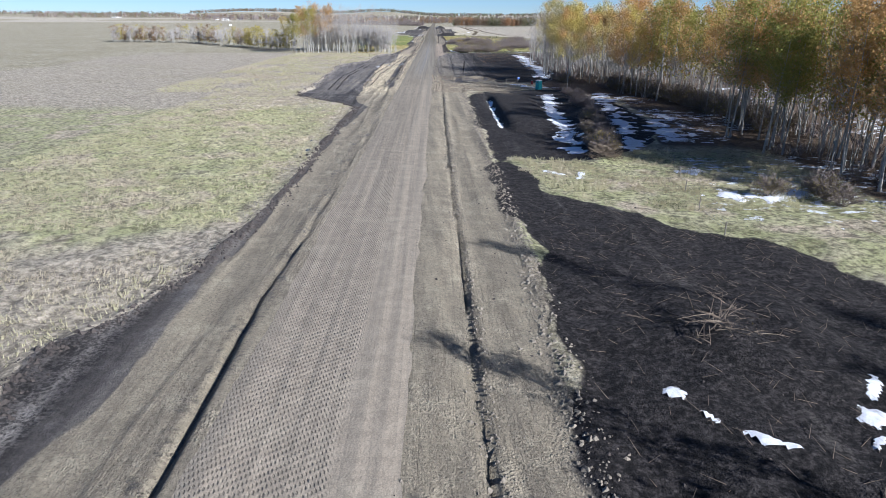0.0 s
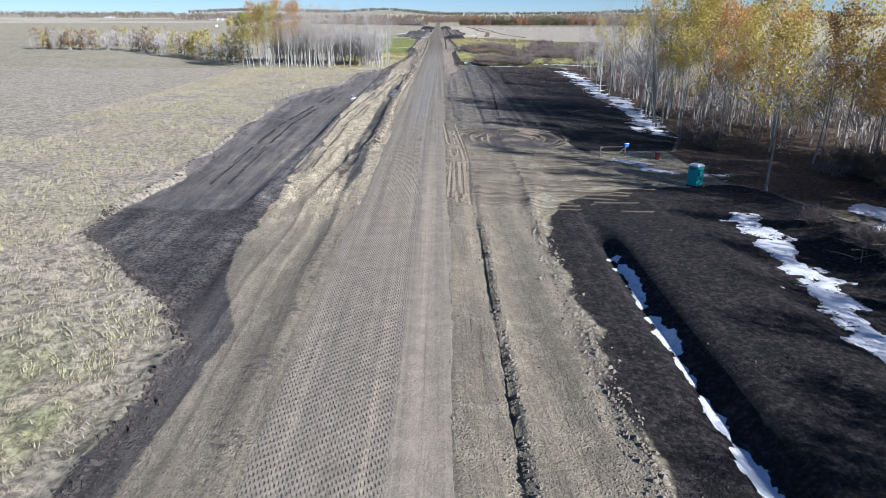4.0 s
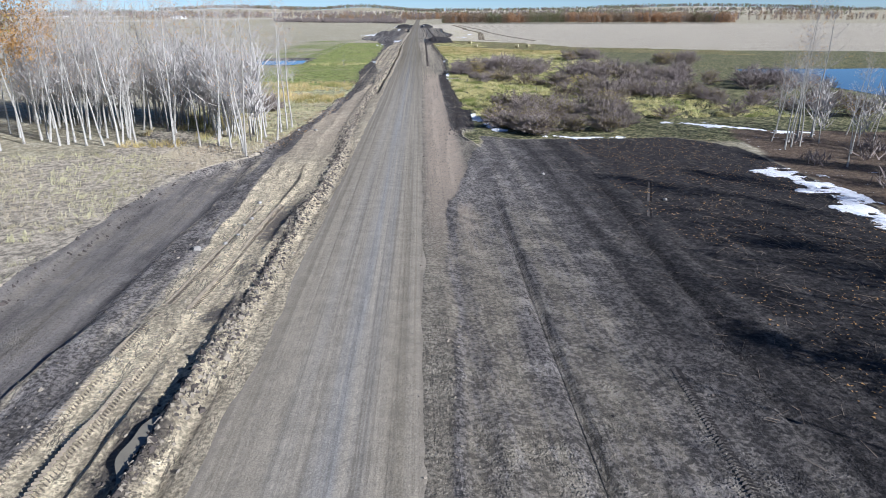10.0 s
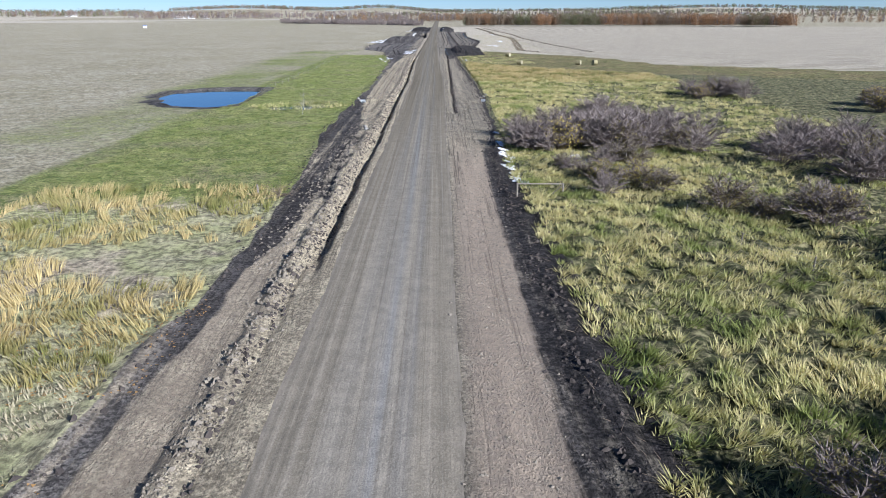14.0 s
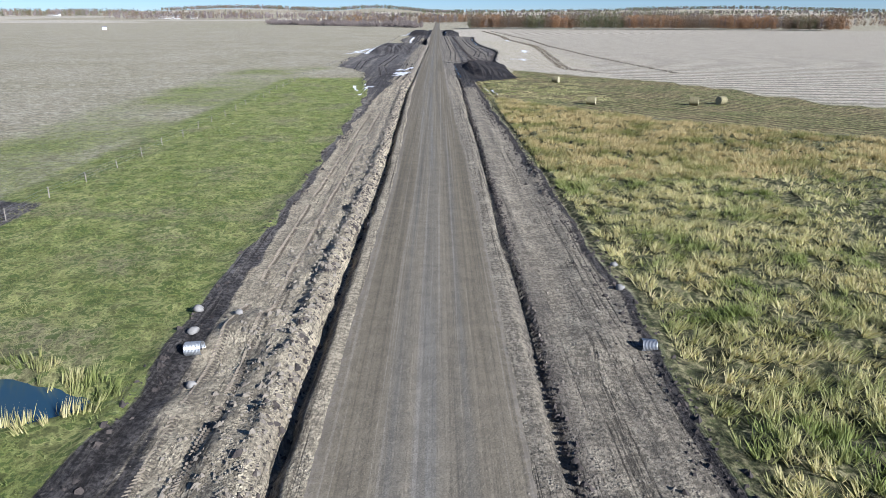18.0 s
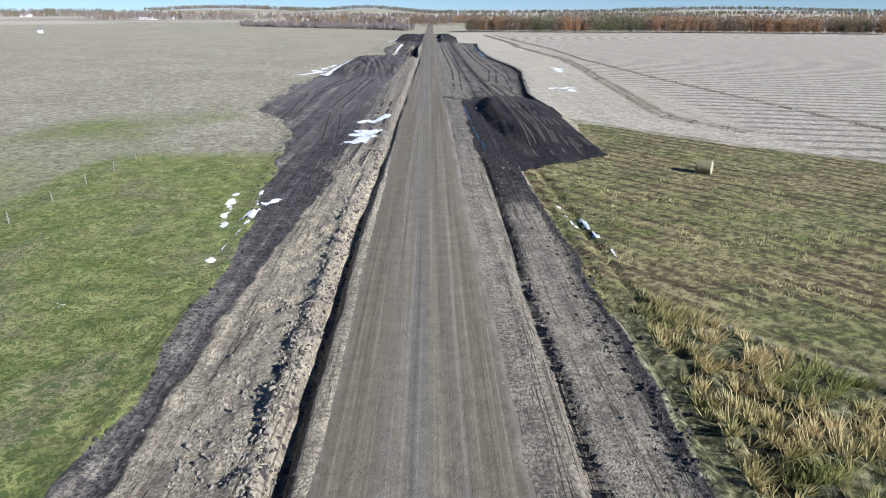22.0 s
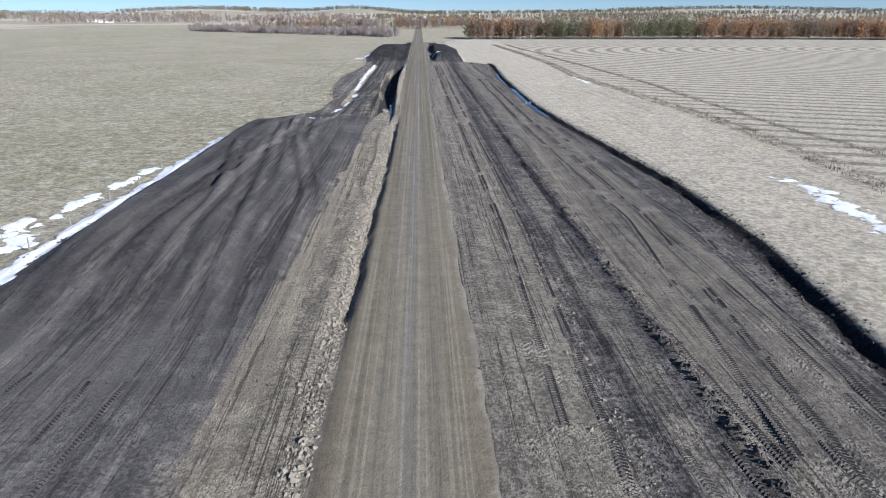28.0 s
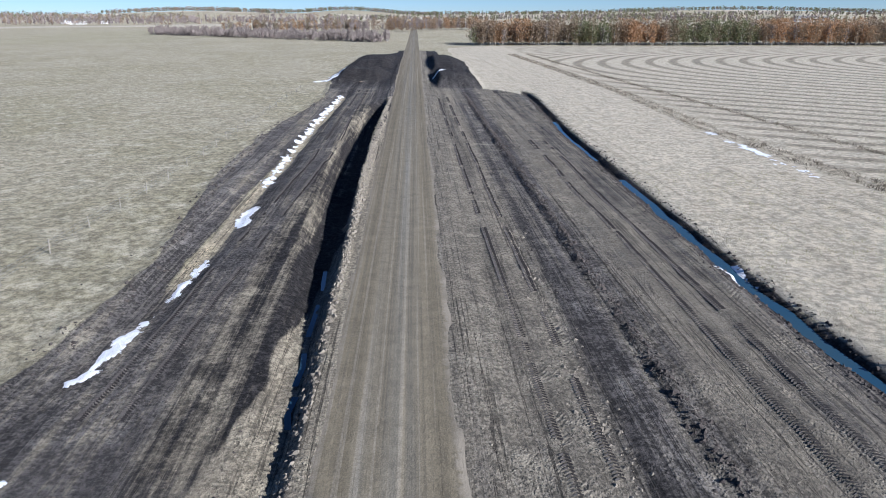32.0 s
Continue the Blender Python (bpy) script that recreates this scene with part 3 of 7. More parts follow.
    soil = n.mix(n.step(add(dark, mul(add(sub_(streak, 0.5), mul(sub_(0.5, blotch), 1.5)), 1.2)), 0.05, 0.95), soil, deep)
    # clod-scale speckle: soil tone, with shade among clods put into the colour
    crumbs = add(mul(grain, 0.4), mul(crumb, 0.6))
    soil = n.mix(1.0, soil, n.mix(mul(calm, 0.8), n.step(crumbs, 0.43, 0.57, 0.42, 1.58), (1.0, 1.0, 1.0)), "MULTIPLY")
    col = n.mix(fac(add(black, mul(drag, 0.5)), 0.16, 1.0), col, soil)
    # bared clay
    mud = n.mix(n.step(streak, 0.36, 0.64), (0.30, 0.262, 0.205), (0.21, 0.184, 0.148))
    mud = n.mix(n.step(n_mid, 0.45, 0.75), mud, (0.345, 0.305, 0.24))
    mud = n.mix(mul(n.step(blotch, 0.36, 0.46, 1.0, 0.0), 0.65), mud, (0.135, 0.118, 0.102))
    mud = n.mix(mul(n.step(streak2, 0.57, 0.68), 0.4), mud, (0.13, 0.115, 0.098))
    mud = n.mix(mul(n.step(n_grit, 0.52, 0.68), 0.5), mud, (0.10, 0.085, 0.068))
    mud = n.mix(mul(n.step(n_grit, 0.30, 0.42, 1.0, 0.0), 0.4), mud, (0.42, 0.38, 0.31))
    # same dark and pale speckle for clod shade, weaker on clay
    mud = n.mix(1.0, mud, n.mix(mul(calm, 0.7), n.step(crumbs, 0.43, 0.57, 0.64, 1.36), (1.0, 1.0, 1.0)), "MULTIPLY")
    mud = n.mix(1.0, mud, n.mix(chalk, (0.78, 0.77, 0.75), (2.02, 1.93, 1.66)), "MULTIPLY")
    # dark lines drawn in the clay's colour to read as shaded ridges
    ridge_shade = n.math("ABSOLUTE", sub_(n.noise(n.pos(1, 0.22, 1), 1.1, 5, 0.6), 0.5))
    mud = n.mix(mul(n.step(ridge_shade, 0.004, 0.02, 1.0, 0.0), mul(mul(chalk, n.step(n_mid, 0.42, 0.55)), 0.85)), mud, (0.10, 0.086, 0.068))
    mud = n.mix(gravel, mud, n.mix(n.step(n_fine, 0.35, 0.65), (0.40, 0.315, 0.235), (0.31, 0.25, 0.195)))
    mud = n.mix(fac(wet, 0.1, 1.2), mud, (0.105, 0.088, 0.07))
    mixed = add(mul(sub_(streak2, 0.5), 0.6), mul(sub_(blotch, 0.5), 1.7))
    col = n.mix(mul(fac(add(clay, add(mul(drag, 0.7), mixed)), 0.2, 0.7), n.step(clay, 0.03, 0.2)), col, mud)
    col = n.mix(mul(pebble, mul(add(clay, black), 0.5)), col, n.mix(0.5, col, (0.02, 0.017, 0.015)))
    # thin scrapes and ridges left along the line of travel
    scrape = n.noise(n.pos(1, 0.014, 1), 5.0, 4, 0.62)
    zone_on = mul(mul(bare_all(n, clay, black), n.step(n.noise(n.pos(1, 0.05, 1), 0.5, 4, 0.6), 0.42, 0.55)), add(0.25, mul(graded, 0.75)))
    # grooves darkened and ridges paled in the colour; grooves also sink in the bump
    col = n.mix(mul(n.step(scrape, 0.545, 0.60), mul(zone_on, 0.85)), col, n.mix(0.72, col, (0.02, 0.017, 0.015)))
    col = n.mix(mul(n.step(scrape, 0.40, 0.445, 1.0, 0.0), mul(mul(zone_on, sub_(1.0, n.math("MINIMUM", dark, 1.0))), 0.75)), col, n.mix(0.5, col, (0.34, 0.30, 0.24)))
    # remains of snow
    sn = n.step(add(snow, mul(sub_(n.noise(n.pos(0.6, 1, 1), 1.0, 6, 0.66), 0.5), 1.7)), 0.53, 0.59)
    col = n.mix(sn, col, (0.80, 0.82, 0.86))
    # relief
    bend = mul(n.noise(p, 0.12, 2), 70.0)
    tw = mul(n.math("SINE", add(add(bend, mul(sx.outputs[1], 17.0)), mul(n.math("ABSOLUTE", n.math("SINE", add(mul(sx.outputs[0], 3.6), mul(bend, 0.12)))), 5.0))), mul(mul(tread, mul(n.step(n_mid, 0.42, 0.6), n.step(n.noise(n.pos(1, 0.06, 1), 0.8, 2), 0.5, 0.56))), 0.5))
    bare = n.math("MINIMUM", add(clay, black), 1.0)
    h = add(mul(n_fine, 0.45), add(mul(n_grit, 1.05), mul(n.noise(p, 26.0, 3, 0.7), 0.35)))
    h = add(h, mul(mul(streak2, bare), 0.6))
    h = add(h, mul(mul(add(tuft, combed), mul(sub_(1.0, bare), n.math("MINIMUM", add(add(green, straw), marsh), 1.0))), 1.5))
    h = add(h, mul(n.step(n.voro(p, 6.5), 0.0, 0.5, 1.0, 0.0), mul(mul(bare, n.step(n_mid, 0.4, 0.65, 0.1, 1.0)), 0.85)))
    h = add(h, tw)
    h = sub_(h, mul(mul(n.step(scrape, 0.545, 0.60), zone_on), 0.5))
    n.bump(h, 1.0, 0.17)
    return n.done(col, n.mix(fac(wet, 0.1, 1.2), (0.93, 0.93, 0.93), (0.5, 0.5, 0.5)))


def road_material():
    """Graded clay and gravel, packed by traffic, with sheepsfoot prints where it is fresh."""
    n = Nodes("graded_road")
    p = n.pos()
    s1, s2 = n.noise(n.pos(1, 0.012, 1), 1.1, 4, 0.6), n.noise(n.pos(1, 0.02, 1), 1.9, 4, 0.6)
    mid, fine, grit = n.noise(p, 0.3, 4), n.noise(p, 2.6, 5, 0.65), n.noise(p, 14.0, 3, 0.7)
    packed, tread, edge, pale = n.attr("zone_r")
    tone, t2, t3, t4 = n.attr("zone_s")
    fresh = n.mix(n.step(s1, 0.38, 0.62), (0.33, 0.275, 0.205), (0.255, 0.217, 0.166))
    fresh = n.mix(n.math("MULTIPLY", n.step(s2, 0.5, 0.68), 0.45), fresh, (0.185, 0.16, 0.125))
    fresh = n.mix(n.math("MULTIPLY", n.step(mid, 0.5, 0.75), 0.5), fresh, (0.36, 0.31, 0.23))
    used = n.mix(n.step(s1, 0.36, 0.64), (0.200, 0.172, 0.128), (0.250, 0.217, 0.166))
    used = n.mix(n.math("MULTIPLY", n.step(s2, 0.5, 0.7), 0.45), used, (0.16, 0.14, 0.112))
    used = n.mix(n.math("MULTIPLY", n.step(mid, 0.52, 0.75), 0.35), used, (0.29, 0.25, 0.195))
    used = n.mix(n.math("MULTIPLY", t2, n.step(s1, 0.35, 0.65, 1.0, 0.45)), used, n.mix(n.step(s2, 0.4, 0.6), (0.172, 0.168, 0.162), (0.232, 0.228, 0.22)))
    used = n.mix(n.math("MULTIPLY", pale, n.step(s2, 0.30, 0.60, 1.0, 0.35)), used, (0.315, 0.277, 0.218))
    used = n.mix(tone, used, n.mix(1.0, used, (0.70, 0.675, 0.60), "MULTIPLY"))
    lines = n.noise(n.pos(1, 0.004, 1), 3.0, 5, 0.7)
    used = n.mix(n.math("MULTIPLY", n.step(lines, 0.54, 0.60), 0.5), used, n.mix(0.5, used, (0.05, 0.043, 0.036)))
    used = n.mix(n.math("MULTIPLY", n.step(lines, 0.40, 0.45, 1.0, 0.0), 0.45), used, n.mix(0.5, used, (0.38, 0.335, 0.27)))
    col = n.mix(packed, fresh, used)
    col = n.mix(1.0, col, n.step(n.math("ADD", n.math("MULTIPLY", n.noise(p, 0.9, 9, 0.75), 0.5), n.math("MULTIPLY", n.noise(p, 15.0, 3, 0.65), 0.5)), 0.42, 0.58, 0.84, 1.16), "MULTIPLY")
    col = n.mix(n.math("MULTIPLY", n.step(n.math("ADD", edge, n.math("MULTIPLY", n.math("SUBTRACT", fine, 0.5), 1.6)), 0.3, 0.9), 0.8), col, n.mix(n.step(mid, 0.4, 0.6), (0.175, 0.15, 0.118), (0.255, 0.22, 0.172)))
    col = n.mix(n.math("MULTIPLY", n.step(grit, 0.55, 0.75), 0.35), col, (0.12, 0.10, 0.08))
    col = n.mix(n.math("MULTIPLY", n.step(grit, 0.25, 0.40, 1.0, 0.0), 0.3), col, (0.42, 0.38, 0.32))
    sx = n.t.nodes.new("ShaderNodeSeparateXYZ")
    n.t.links.new(p, sx.inputs[0])
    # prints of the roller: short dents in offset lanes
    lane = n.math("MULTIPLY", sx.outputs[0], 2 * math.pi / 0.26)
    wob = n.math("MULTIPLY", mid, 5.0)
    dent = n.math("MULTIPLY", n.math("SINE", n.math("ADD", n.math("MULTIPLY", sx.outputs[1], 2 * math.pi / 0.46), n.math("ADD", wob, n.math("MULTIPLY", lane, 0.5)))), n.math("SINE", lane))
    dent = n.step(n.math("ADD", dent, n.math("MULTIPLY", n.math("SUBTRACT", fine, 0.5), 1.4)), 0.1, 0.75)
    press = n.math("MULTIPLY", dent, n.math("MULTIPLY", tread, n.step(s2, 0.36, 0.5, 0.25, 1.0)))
    # the dents' own mask also darkens the colour
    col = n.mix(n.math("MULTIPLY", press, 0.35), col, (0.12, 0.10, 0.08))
    h = n.math("ADD", n.math("MULTIPLY", fine, 0.6), n.math("MULTIPLY", grit, 0.35))
    h = n.math("ADD", h, n.math("MULTIPLY", n.noise(n.pos(1, 0.02, 1), 5.0, 3), 0.18))
    h = n.math("SUBTRACT", h, n.math("MULTIPLY", press, 0.9))
    n.bump(h, 0.9, 0.09)
    return n.done(col, 0.88)


def simple(name, a, b, rough=0.85, scale=6.0, var=0.25, relief=0.3, dist=0.02, per_island=False, per_object=False, dark=None, local=True, **more):
    """Two-tone material with noise at two scales and fine relief."""
    n = Nodes(name)
    p = n.pos(local=local)
    f = n.step(n.noise(p, scale, 4), 0.3, 0.7)
    if per_island:
        f = n.math("ADD", n.math("MULTIPLY", f, 0.35), n.math("MULTIPLY", n.island(), 0.7))
    col = n.mix(f, a, b)
    if per_object:
        col = n.mix(n.math("MULTIPLY", n.random(), var), col, dark or tuple(0.6 * q for q in a))
    col = n.mix(n.math("MULTIPLY", n.step(n.noise(p, scale * 6, 3), 0.5, 0.75), 0.35), col, tuple(0.55 * q for q in a))
    if relief:
        n.bump(n.noise(p, scale * 4, 4), relief, dist)
    return n.done(col, rough, **more)


def bark_material():
    """Pale aspen bark with dark scars and a greenish cast."""
    n = Nodes("aspen_bark")
    p = n.pos(local=True)
    scar = n.noise(n.pos(3, 3, 1, local=True), 2.2, 4, 0.7)
    col = n.mix(n.step(n.noise(p, 0.6, 3), 0.3, 0.7), (0.42, 0.405, 0.365), (0.30, 0.285, 0.25))
    col = n.mix(n.step(scar, 0.56, 0.66), col, (0.07, 0.06, 0.05))
    col = n.mix(n.math("MULTIPLY", n.random(), 0.65), col, (0.24, 0.22, 0.19))
    n.bump(scar, 0.4, 0.02)
    return n.done(col, 0.85)


def thin(n, col, through_share=0.5):
    """Lets part of the light pass, as leaves and blades do."""
    mat = n.done(col, 0.7)
    tr, mx = n.t.nodes.new("ShaderNodeBsdfTranslucent"), n.t.nodes.new("ShaderNodeMixShader")
    n.put(tr.inputs["Color"], col)
    mx.inputs[0].default_value = through_share
    n.t.links.new(n.b.outputs[0], mx.inputs[1])
    n.t.links.new(tr.outputs[0], mx.inputs[2])
    n.t.links.new(mx.outputs[0], n.t.nodes["Material Output"].inputs["Surface"])
    return mat


def blade_material(name, a, b, c, scale=0.06):
    """Grass: tints from blade to blade and from patch to patch."""
    n = Nodes(name)
    col = n.mix(n.island(), a, b)
    col = n.mix(n.step(n.noise(n.pos(), scale, 4), 0.42, 0.66), col, c)
    return thin(n, col, 0.35)


def leaf_material(name, a, b, c):
    """Thin leaves: each its own tint; each tree a shade of its own."""
    n = Nodes(name)
    col = n.mix(n.island(), a, b)
    col = n.mix(n.math("MULTIPLY", n.random(), 0.8), col, c)
    return thin(n, col)


def water_material():
    n = Nodes("pond_water")
    p = n.pos()
    n.bump(n.noise(p, 2.5, 3), 0.015, 0.02)
    return n.done(n.mix(n.step(n.noise(p, 0.2, 3), 0.3, 0.7), (0.02, 0.055, 0.09), (0.03, 0.06, 0.08)), 0.06, IOR=1.33, Specular_IOR_Level=0.9)


def snow_material():
    n = Nodes("old_snow")
    p = n.pos()
    col = n.mix(n.step(n.noise(p, 1.6, 5, 0.65), 0.4, 0.75), (0.86, 0.87, 0.9), (0.70, 0.69, 0.68))
    depth = n.attr("depth")[0]
    hole = n.math("ADD", depth, n.math("MULTIPLY", n.math("SUBTRACT", n.noise(n.pos(0.8, 1, 1), 2.6, 7, 0.72), 0.5), 2.6))
    col = n.mix(n.step(hole, 0.30, 0.44, 1.0, 0.0), col, n.mix(n.noise(p, 6, 4), (0.10, 0.085, 0.07), (0.19, 0.165, 0.13)))
    col = n.mix(n.math("MULTIPLY", n.step(n.noise(n.pos(1, 0.25, 1), 4.0, 5, 0.7), 0.56, 0.66), 0.55), col, (0.34, 0.32, 0.31))
    n.bump(n.noise(p, 4, 6, 0.7), 0.9, 0.12)
    return n.done(col, 0.55)


EARTH, ROAD = earth_material(), road_material()
WATER, SNOW, BARK = water_material(), snow_material(), bark_material()
FAR_RUST = leaf_material("far_rusty_leaves", (0.30, 0.20, 0.125), (0.22, 0.165, 0.11), (0.20, 0.17, 0.115))
FAR_ORANGE = leaf_material("far_orange_leaves", (0.44, 0.245, 0.12), (0.33, 0.19, 0.10), (0.27, 0.19, 0.11))
FAR_GREEN = leaf_material("far_green_leaves", (0.13, 0.15, 0.07), (0.19, 0.18, 0.09), (0.16, 0.15, 0.085))
TWIG = simple("bare_twigs", (0.33, 0.305, 0.28), (0.46, 0.43, 0.40), relief=0, scale=1.5, per_island=True, per_object=True, dark=(0.17, 0.14, 0.115))
YELLOW = leaf_material("yellow_leaves", (0.66, 0.49, 0.12), (0.50, 0.40, 0.11), (0.38, 0.33, 0.10))
ORANGE = leaf_material("orange_leaves", (0.62, 0.35, 0.13), (0.50, 0.29, 0.12), (0.42, 0.29, 0.115))
GREEN = leaf_material("green_leaves", (0.20, 0.235, 0.06), (0.36, 0.34, 0.085), (0.34, 0.27, 0.075))
RUST = leaf_material("rusty_leaves", (0.16, 0.085, 0.045), (0.115, 0.08, 0.045), (0.09, 0.08, 0.04))
WILLOW = simple("willow_twigs", (0.16, 0.128, 0.118), (0.30, 0.25, 0.225), relief=0, scale=1.0, per_island=True, per_object=True, dark=(0.10, 0.085, 0.055))
WILLOW_LEAF = leaf_material("willow_leaves", (0.25, 0.22, 0.085), (0.19, 0.155, 0.075), (0.22, 0.175, 0.08))
OAT = blade_material("ripe_grass", (0.66, 0.53, 0.27), (0.42, 0.33, 0.14), (0.24, 0.24, 0.075), 0.16)
MARSH = blade_material("marsh_grass", (0.72, 0.61, 0.33), (0.44, 0.42, 0.16), (0.23, 0.265, 0.075), 0.2)
LUSH = blade_material("green_grass", (0.22, 0.265, 0.07), (0.31, 0.325, 0.115), (0.36, 0.34, 0.15))
DRY = blade_material("dry_grass", (0.52, 0.475, 0.30), (0.39, 0.365, 0.20), (0.47, 0.40, 0.29))
CLOD_CLAY = simple("clay_clods", (0.26, 0.225, 0.175), (0.17, 0.145, 0.115), scale=5, relief=0.8, dist=0.05, per_island=True, local=False)
CLOD_BLACK = simple("soil_clods", (0.035, 0.029, 0.027), (0.085, 0.07, 0.06), scale=5, relief=0.8, dist=0.05, per_island=True, local=False)
STONE = simple("field_stone", (0.30, 0.285, 0.26), (0.21, 0.195, 0.175), scale=3, relief=0.6, per_object=True)
WOOD = simple("weathered_wood", (0.27, 0.24, 0.20), (0.18, 0.155, 0.125), scale=4, relief=0.5, per_object=True)
STICK = simple("dead_sticks", (0.24, 0.19, 0.14), (0.13, 0.10, 0.075), scale=2, relief=0, per_island=True, local=False)
HAY = simple("rolled_hay", (0.33, 0.285, 0.155), (0.21, 0.185, 0.10), scale=9, relief=0.9, dist=0.06, per_object=True)
HAY_END = simple("hay_bale_end", (0.42, 0.37, 0.235), (0.29, 0.26, 0.165), scale=9, relief=0.8, dist=0.05)
TEAL = simple("teal_plastic", (0.035, 0.33, 0.33), (0.045, 0.38, 0.38), rough=0.4, relief=0.1, scale=2)
PALE = simple("pale_plastic", (0.72, 0.74, 0.74), (0.62, 0.64, 0.64), rough=0.45, relief=0.1, scale=2)
DARKP = simple("dark_plastic", (0.04, 0.045, 0.05), (0.06, 0.06, 0.065), rough=0.5, relief=0.1, scale=2)
BLUE = simple("blue_plastic", (0.03, 0.12, 0.45), (0.05, 0.16, 0.55), rough=0.4, relief=0.1, scale=2)
RED = simple("red_paint", (0.22, 0.03, 0.03), (0.16, 0.03, 0.03), rough=0.5, relief=0.1, scale=2)
STEEL = simple("galvanised_steel", (0.45, 0.46, 0.47), (0.36, 0.37, 0.38), rough=0.4, relief=0.1, scale=4, Metallic=0.7)
WHITEWALL = simple("white_siding", (0.75, 0.74, 0.72), (0.66, 0.65, 0.63), relief=0.1, scale=0.5)
ROOFING = simple("grey_roofing", (0.17, 0.165, 0.16), (0.23, 0.22, 0.21), relief=0.2, scale=0.5)


# ---------- ground and road ----------
def spaced(stops):
    """Grid lines: (from, to, step) spans joined end to end."""
    out = []
    for a, b, s in stops:
        out += list(np.linspace(a, b, max(2, int(round((b - a) / s)) + 1))[:-1])
    return np.array(out + [stops[-1][1]])


def growing(a, b, s, k):
    out = [a]
    while out[-1] < b:
        out.append(min(b, out[-1] + s))
        s *= k
    return out


def ragged_edge(x, y):
    return 1.6 * (fbm(x, y, 6, 41) - 0.5) + 7.0 * (fbm(x, y / 1.5, 11, 64, 4) - 0.5) * (ss(y, 560, 590) * (1 - ss(y, 696, 704)) + 0.6 * band(y, 132, 172, 12)) * (x < 0)


def build_ground():
    right = growing(38, 3600, 1.0, 1.16)[1:]
    left = [-q for q in reversed(growing(38, 3600, 1.0, 1.16)[1:])]
    xs = np.concatenate([left, spaced([(-38, -30, 0.9), (-30, -14, 0.38), (-14, -9.2, 0.29), (-9.2, -4.0, 0.17), (-4.0, 0.0, 2.0), (0.0, 3.0, 1.5), (3.0, 14, 0.29), (14, 18, 0.5), (18, 26, 0.38), (26, 38, 0.8)]), right])
    ys = np.concatenate([[-160, -80, -40, -20], spaced([(-8, 900, 0.68), (900, 1060, 1.2)]), growing(1060, 4900, 2.0, 1.08)[1:]])

    def zf(X, Y):
        z = height(X, Y)
        r = np.abs(X - road_mid(Y))
        return z - 0.10 * (1 - ss(r, road_half(Y) - 0.9, road_half(Y) - 0.25)) * (Y < 1690)

    me, X, Y = grid_mesh("ground", xs, ys, zf)
    r = X - road_mid(Y)
    sl, sr = soil_left(Y), soil_right(Y)
    wob = ragged_edge(X, Y)
    near = 1 - ss(Y, 1075, 1100)
    bare = ss(X + wob, sl - 0.4, sl + 0.4) * (1 - ss(X + wob, sr - 0.4, sr + 0.4)) * near
    left_bare, right_bare = bare * (r < 0), bare * (r > 0)
    # where the bared ground is topsoil instead of clay
    bl = kn(Y, [0, 20, 31, 40, 100, 126, 132, 144, 192, 236, 243, 258, 300, 322, 372, 392, 415, 436, 463, 520, 570, 592, 610, 640, 700, 778, 800, 900, 930, 1070],
            [-10.8, -10.4, -9.2, -9.2, -9.0, -8.2, -10.6, -12.0, -13.0, -15.4, -12.4, -11.0, -12.0, -12.2, -9.4, -7.4, -7.9, -9.6, -11.8, -12.6, -12, -10.6, -9.5, -10.5, -11, -9.5, -8, -6, -5, -6])
    black_l = left_bare * (1 - ss(X + 1.4 * (fbm(X, Y, 4, 42) - 0.5), bl - 0.5, bl + 0.5))
    br = kn(Y, [545, 574, 596, 655, 668, 700, 780, 900, 915, 1070], [9, 6.0, 4.8, 4.9, 9, 6.2, 5.5, 5, 2, 3])
    br2 = kn(Y, [590, 655, 665, 690, 720, 780, 850, 915, 1070], [40, 40, 20, 16, 14.5, 13.2, 12, 40, 40])
    black_r = right_bare * ss(X + 1.2 * (fbm(X, Y, 4, 43) - 0.5), br - 0.6, br + 0.6) * (1 - ss(X, br2 - 0.8, br2 + 0.8) * 0.8) * ss(Y + 3 * wob, 570, 584)
    edge_r = right_bare * (Y < 590) * (Y > 318) * ss(X + wob, sr - 0.9, sr - 0.3)
    zone = {}
    for key, poly in (("a", BLACK_RIGHT), ("b", BLACK_BENCH), ("c", BLACK_FIELD), ("wood", WOOD_FLOOR), ("oat", OATS), ("hay", HAYFIELD), ("stub", STUBBLE)):
        zone[key] = ss(area(X, Y, poly) + (wob if key not in "ab" else 5.0 * (fbm(X, Y, 7, 66, 4) - 0.5)), -0.7, 0.7)
    verge = ss(X, 7.0, 8.5) * (1 - ss(X, sr + 1.2, sr + 3.0)) * band(Y, 326, 412, 10)
    black = np.maximum.reduce([black_l, black_r, zone["a"], zone["b"], zone["c"] * (r > 0), edge_r * 0.9, 0.9 * verge])
    tr = ss(X, trench_x(Y) - 1.5, trench_x(Y) - 0.4) * (1 - ss(X, trench_x(Y) + 0.5, trench_x(Y) + 0.9)) * band(Y, 640, 912, 8)
    black = np.maximum(black, tr)
    black = np.maximum(black, right_bare * band(Y, 652, 918, 6) * 0.95)
    tan = ss(area(X, Y, [(3.5, 154), (13.5, 155), (24.5, 160), (25, 168), (20, 177), (20, 187), (16, 196), (10, 199), (3.5, 200)]) + 2 * wob, -0.8, 0.8)
    share = np.zeros_like(X)
    share = np.maximum(share, band(Y, 148, 312, 8) * (X < -6) * 0.24)
    share = np.maximum(share, zone["c"] * (r > 0) * kn(X, [5, 8, 14, 20, 30], [0.62, 0.52, 0.36, 0.12, 0.0]) * (1 - 0.8 * ss(Y, 280, 300)))
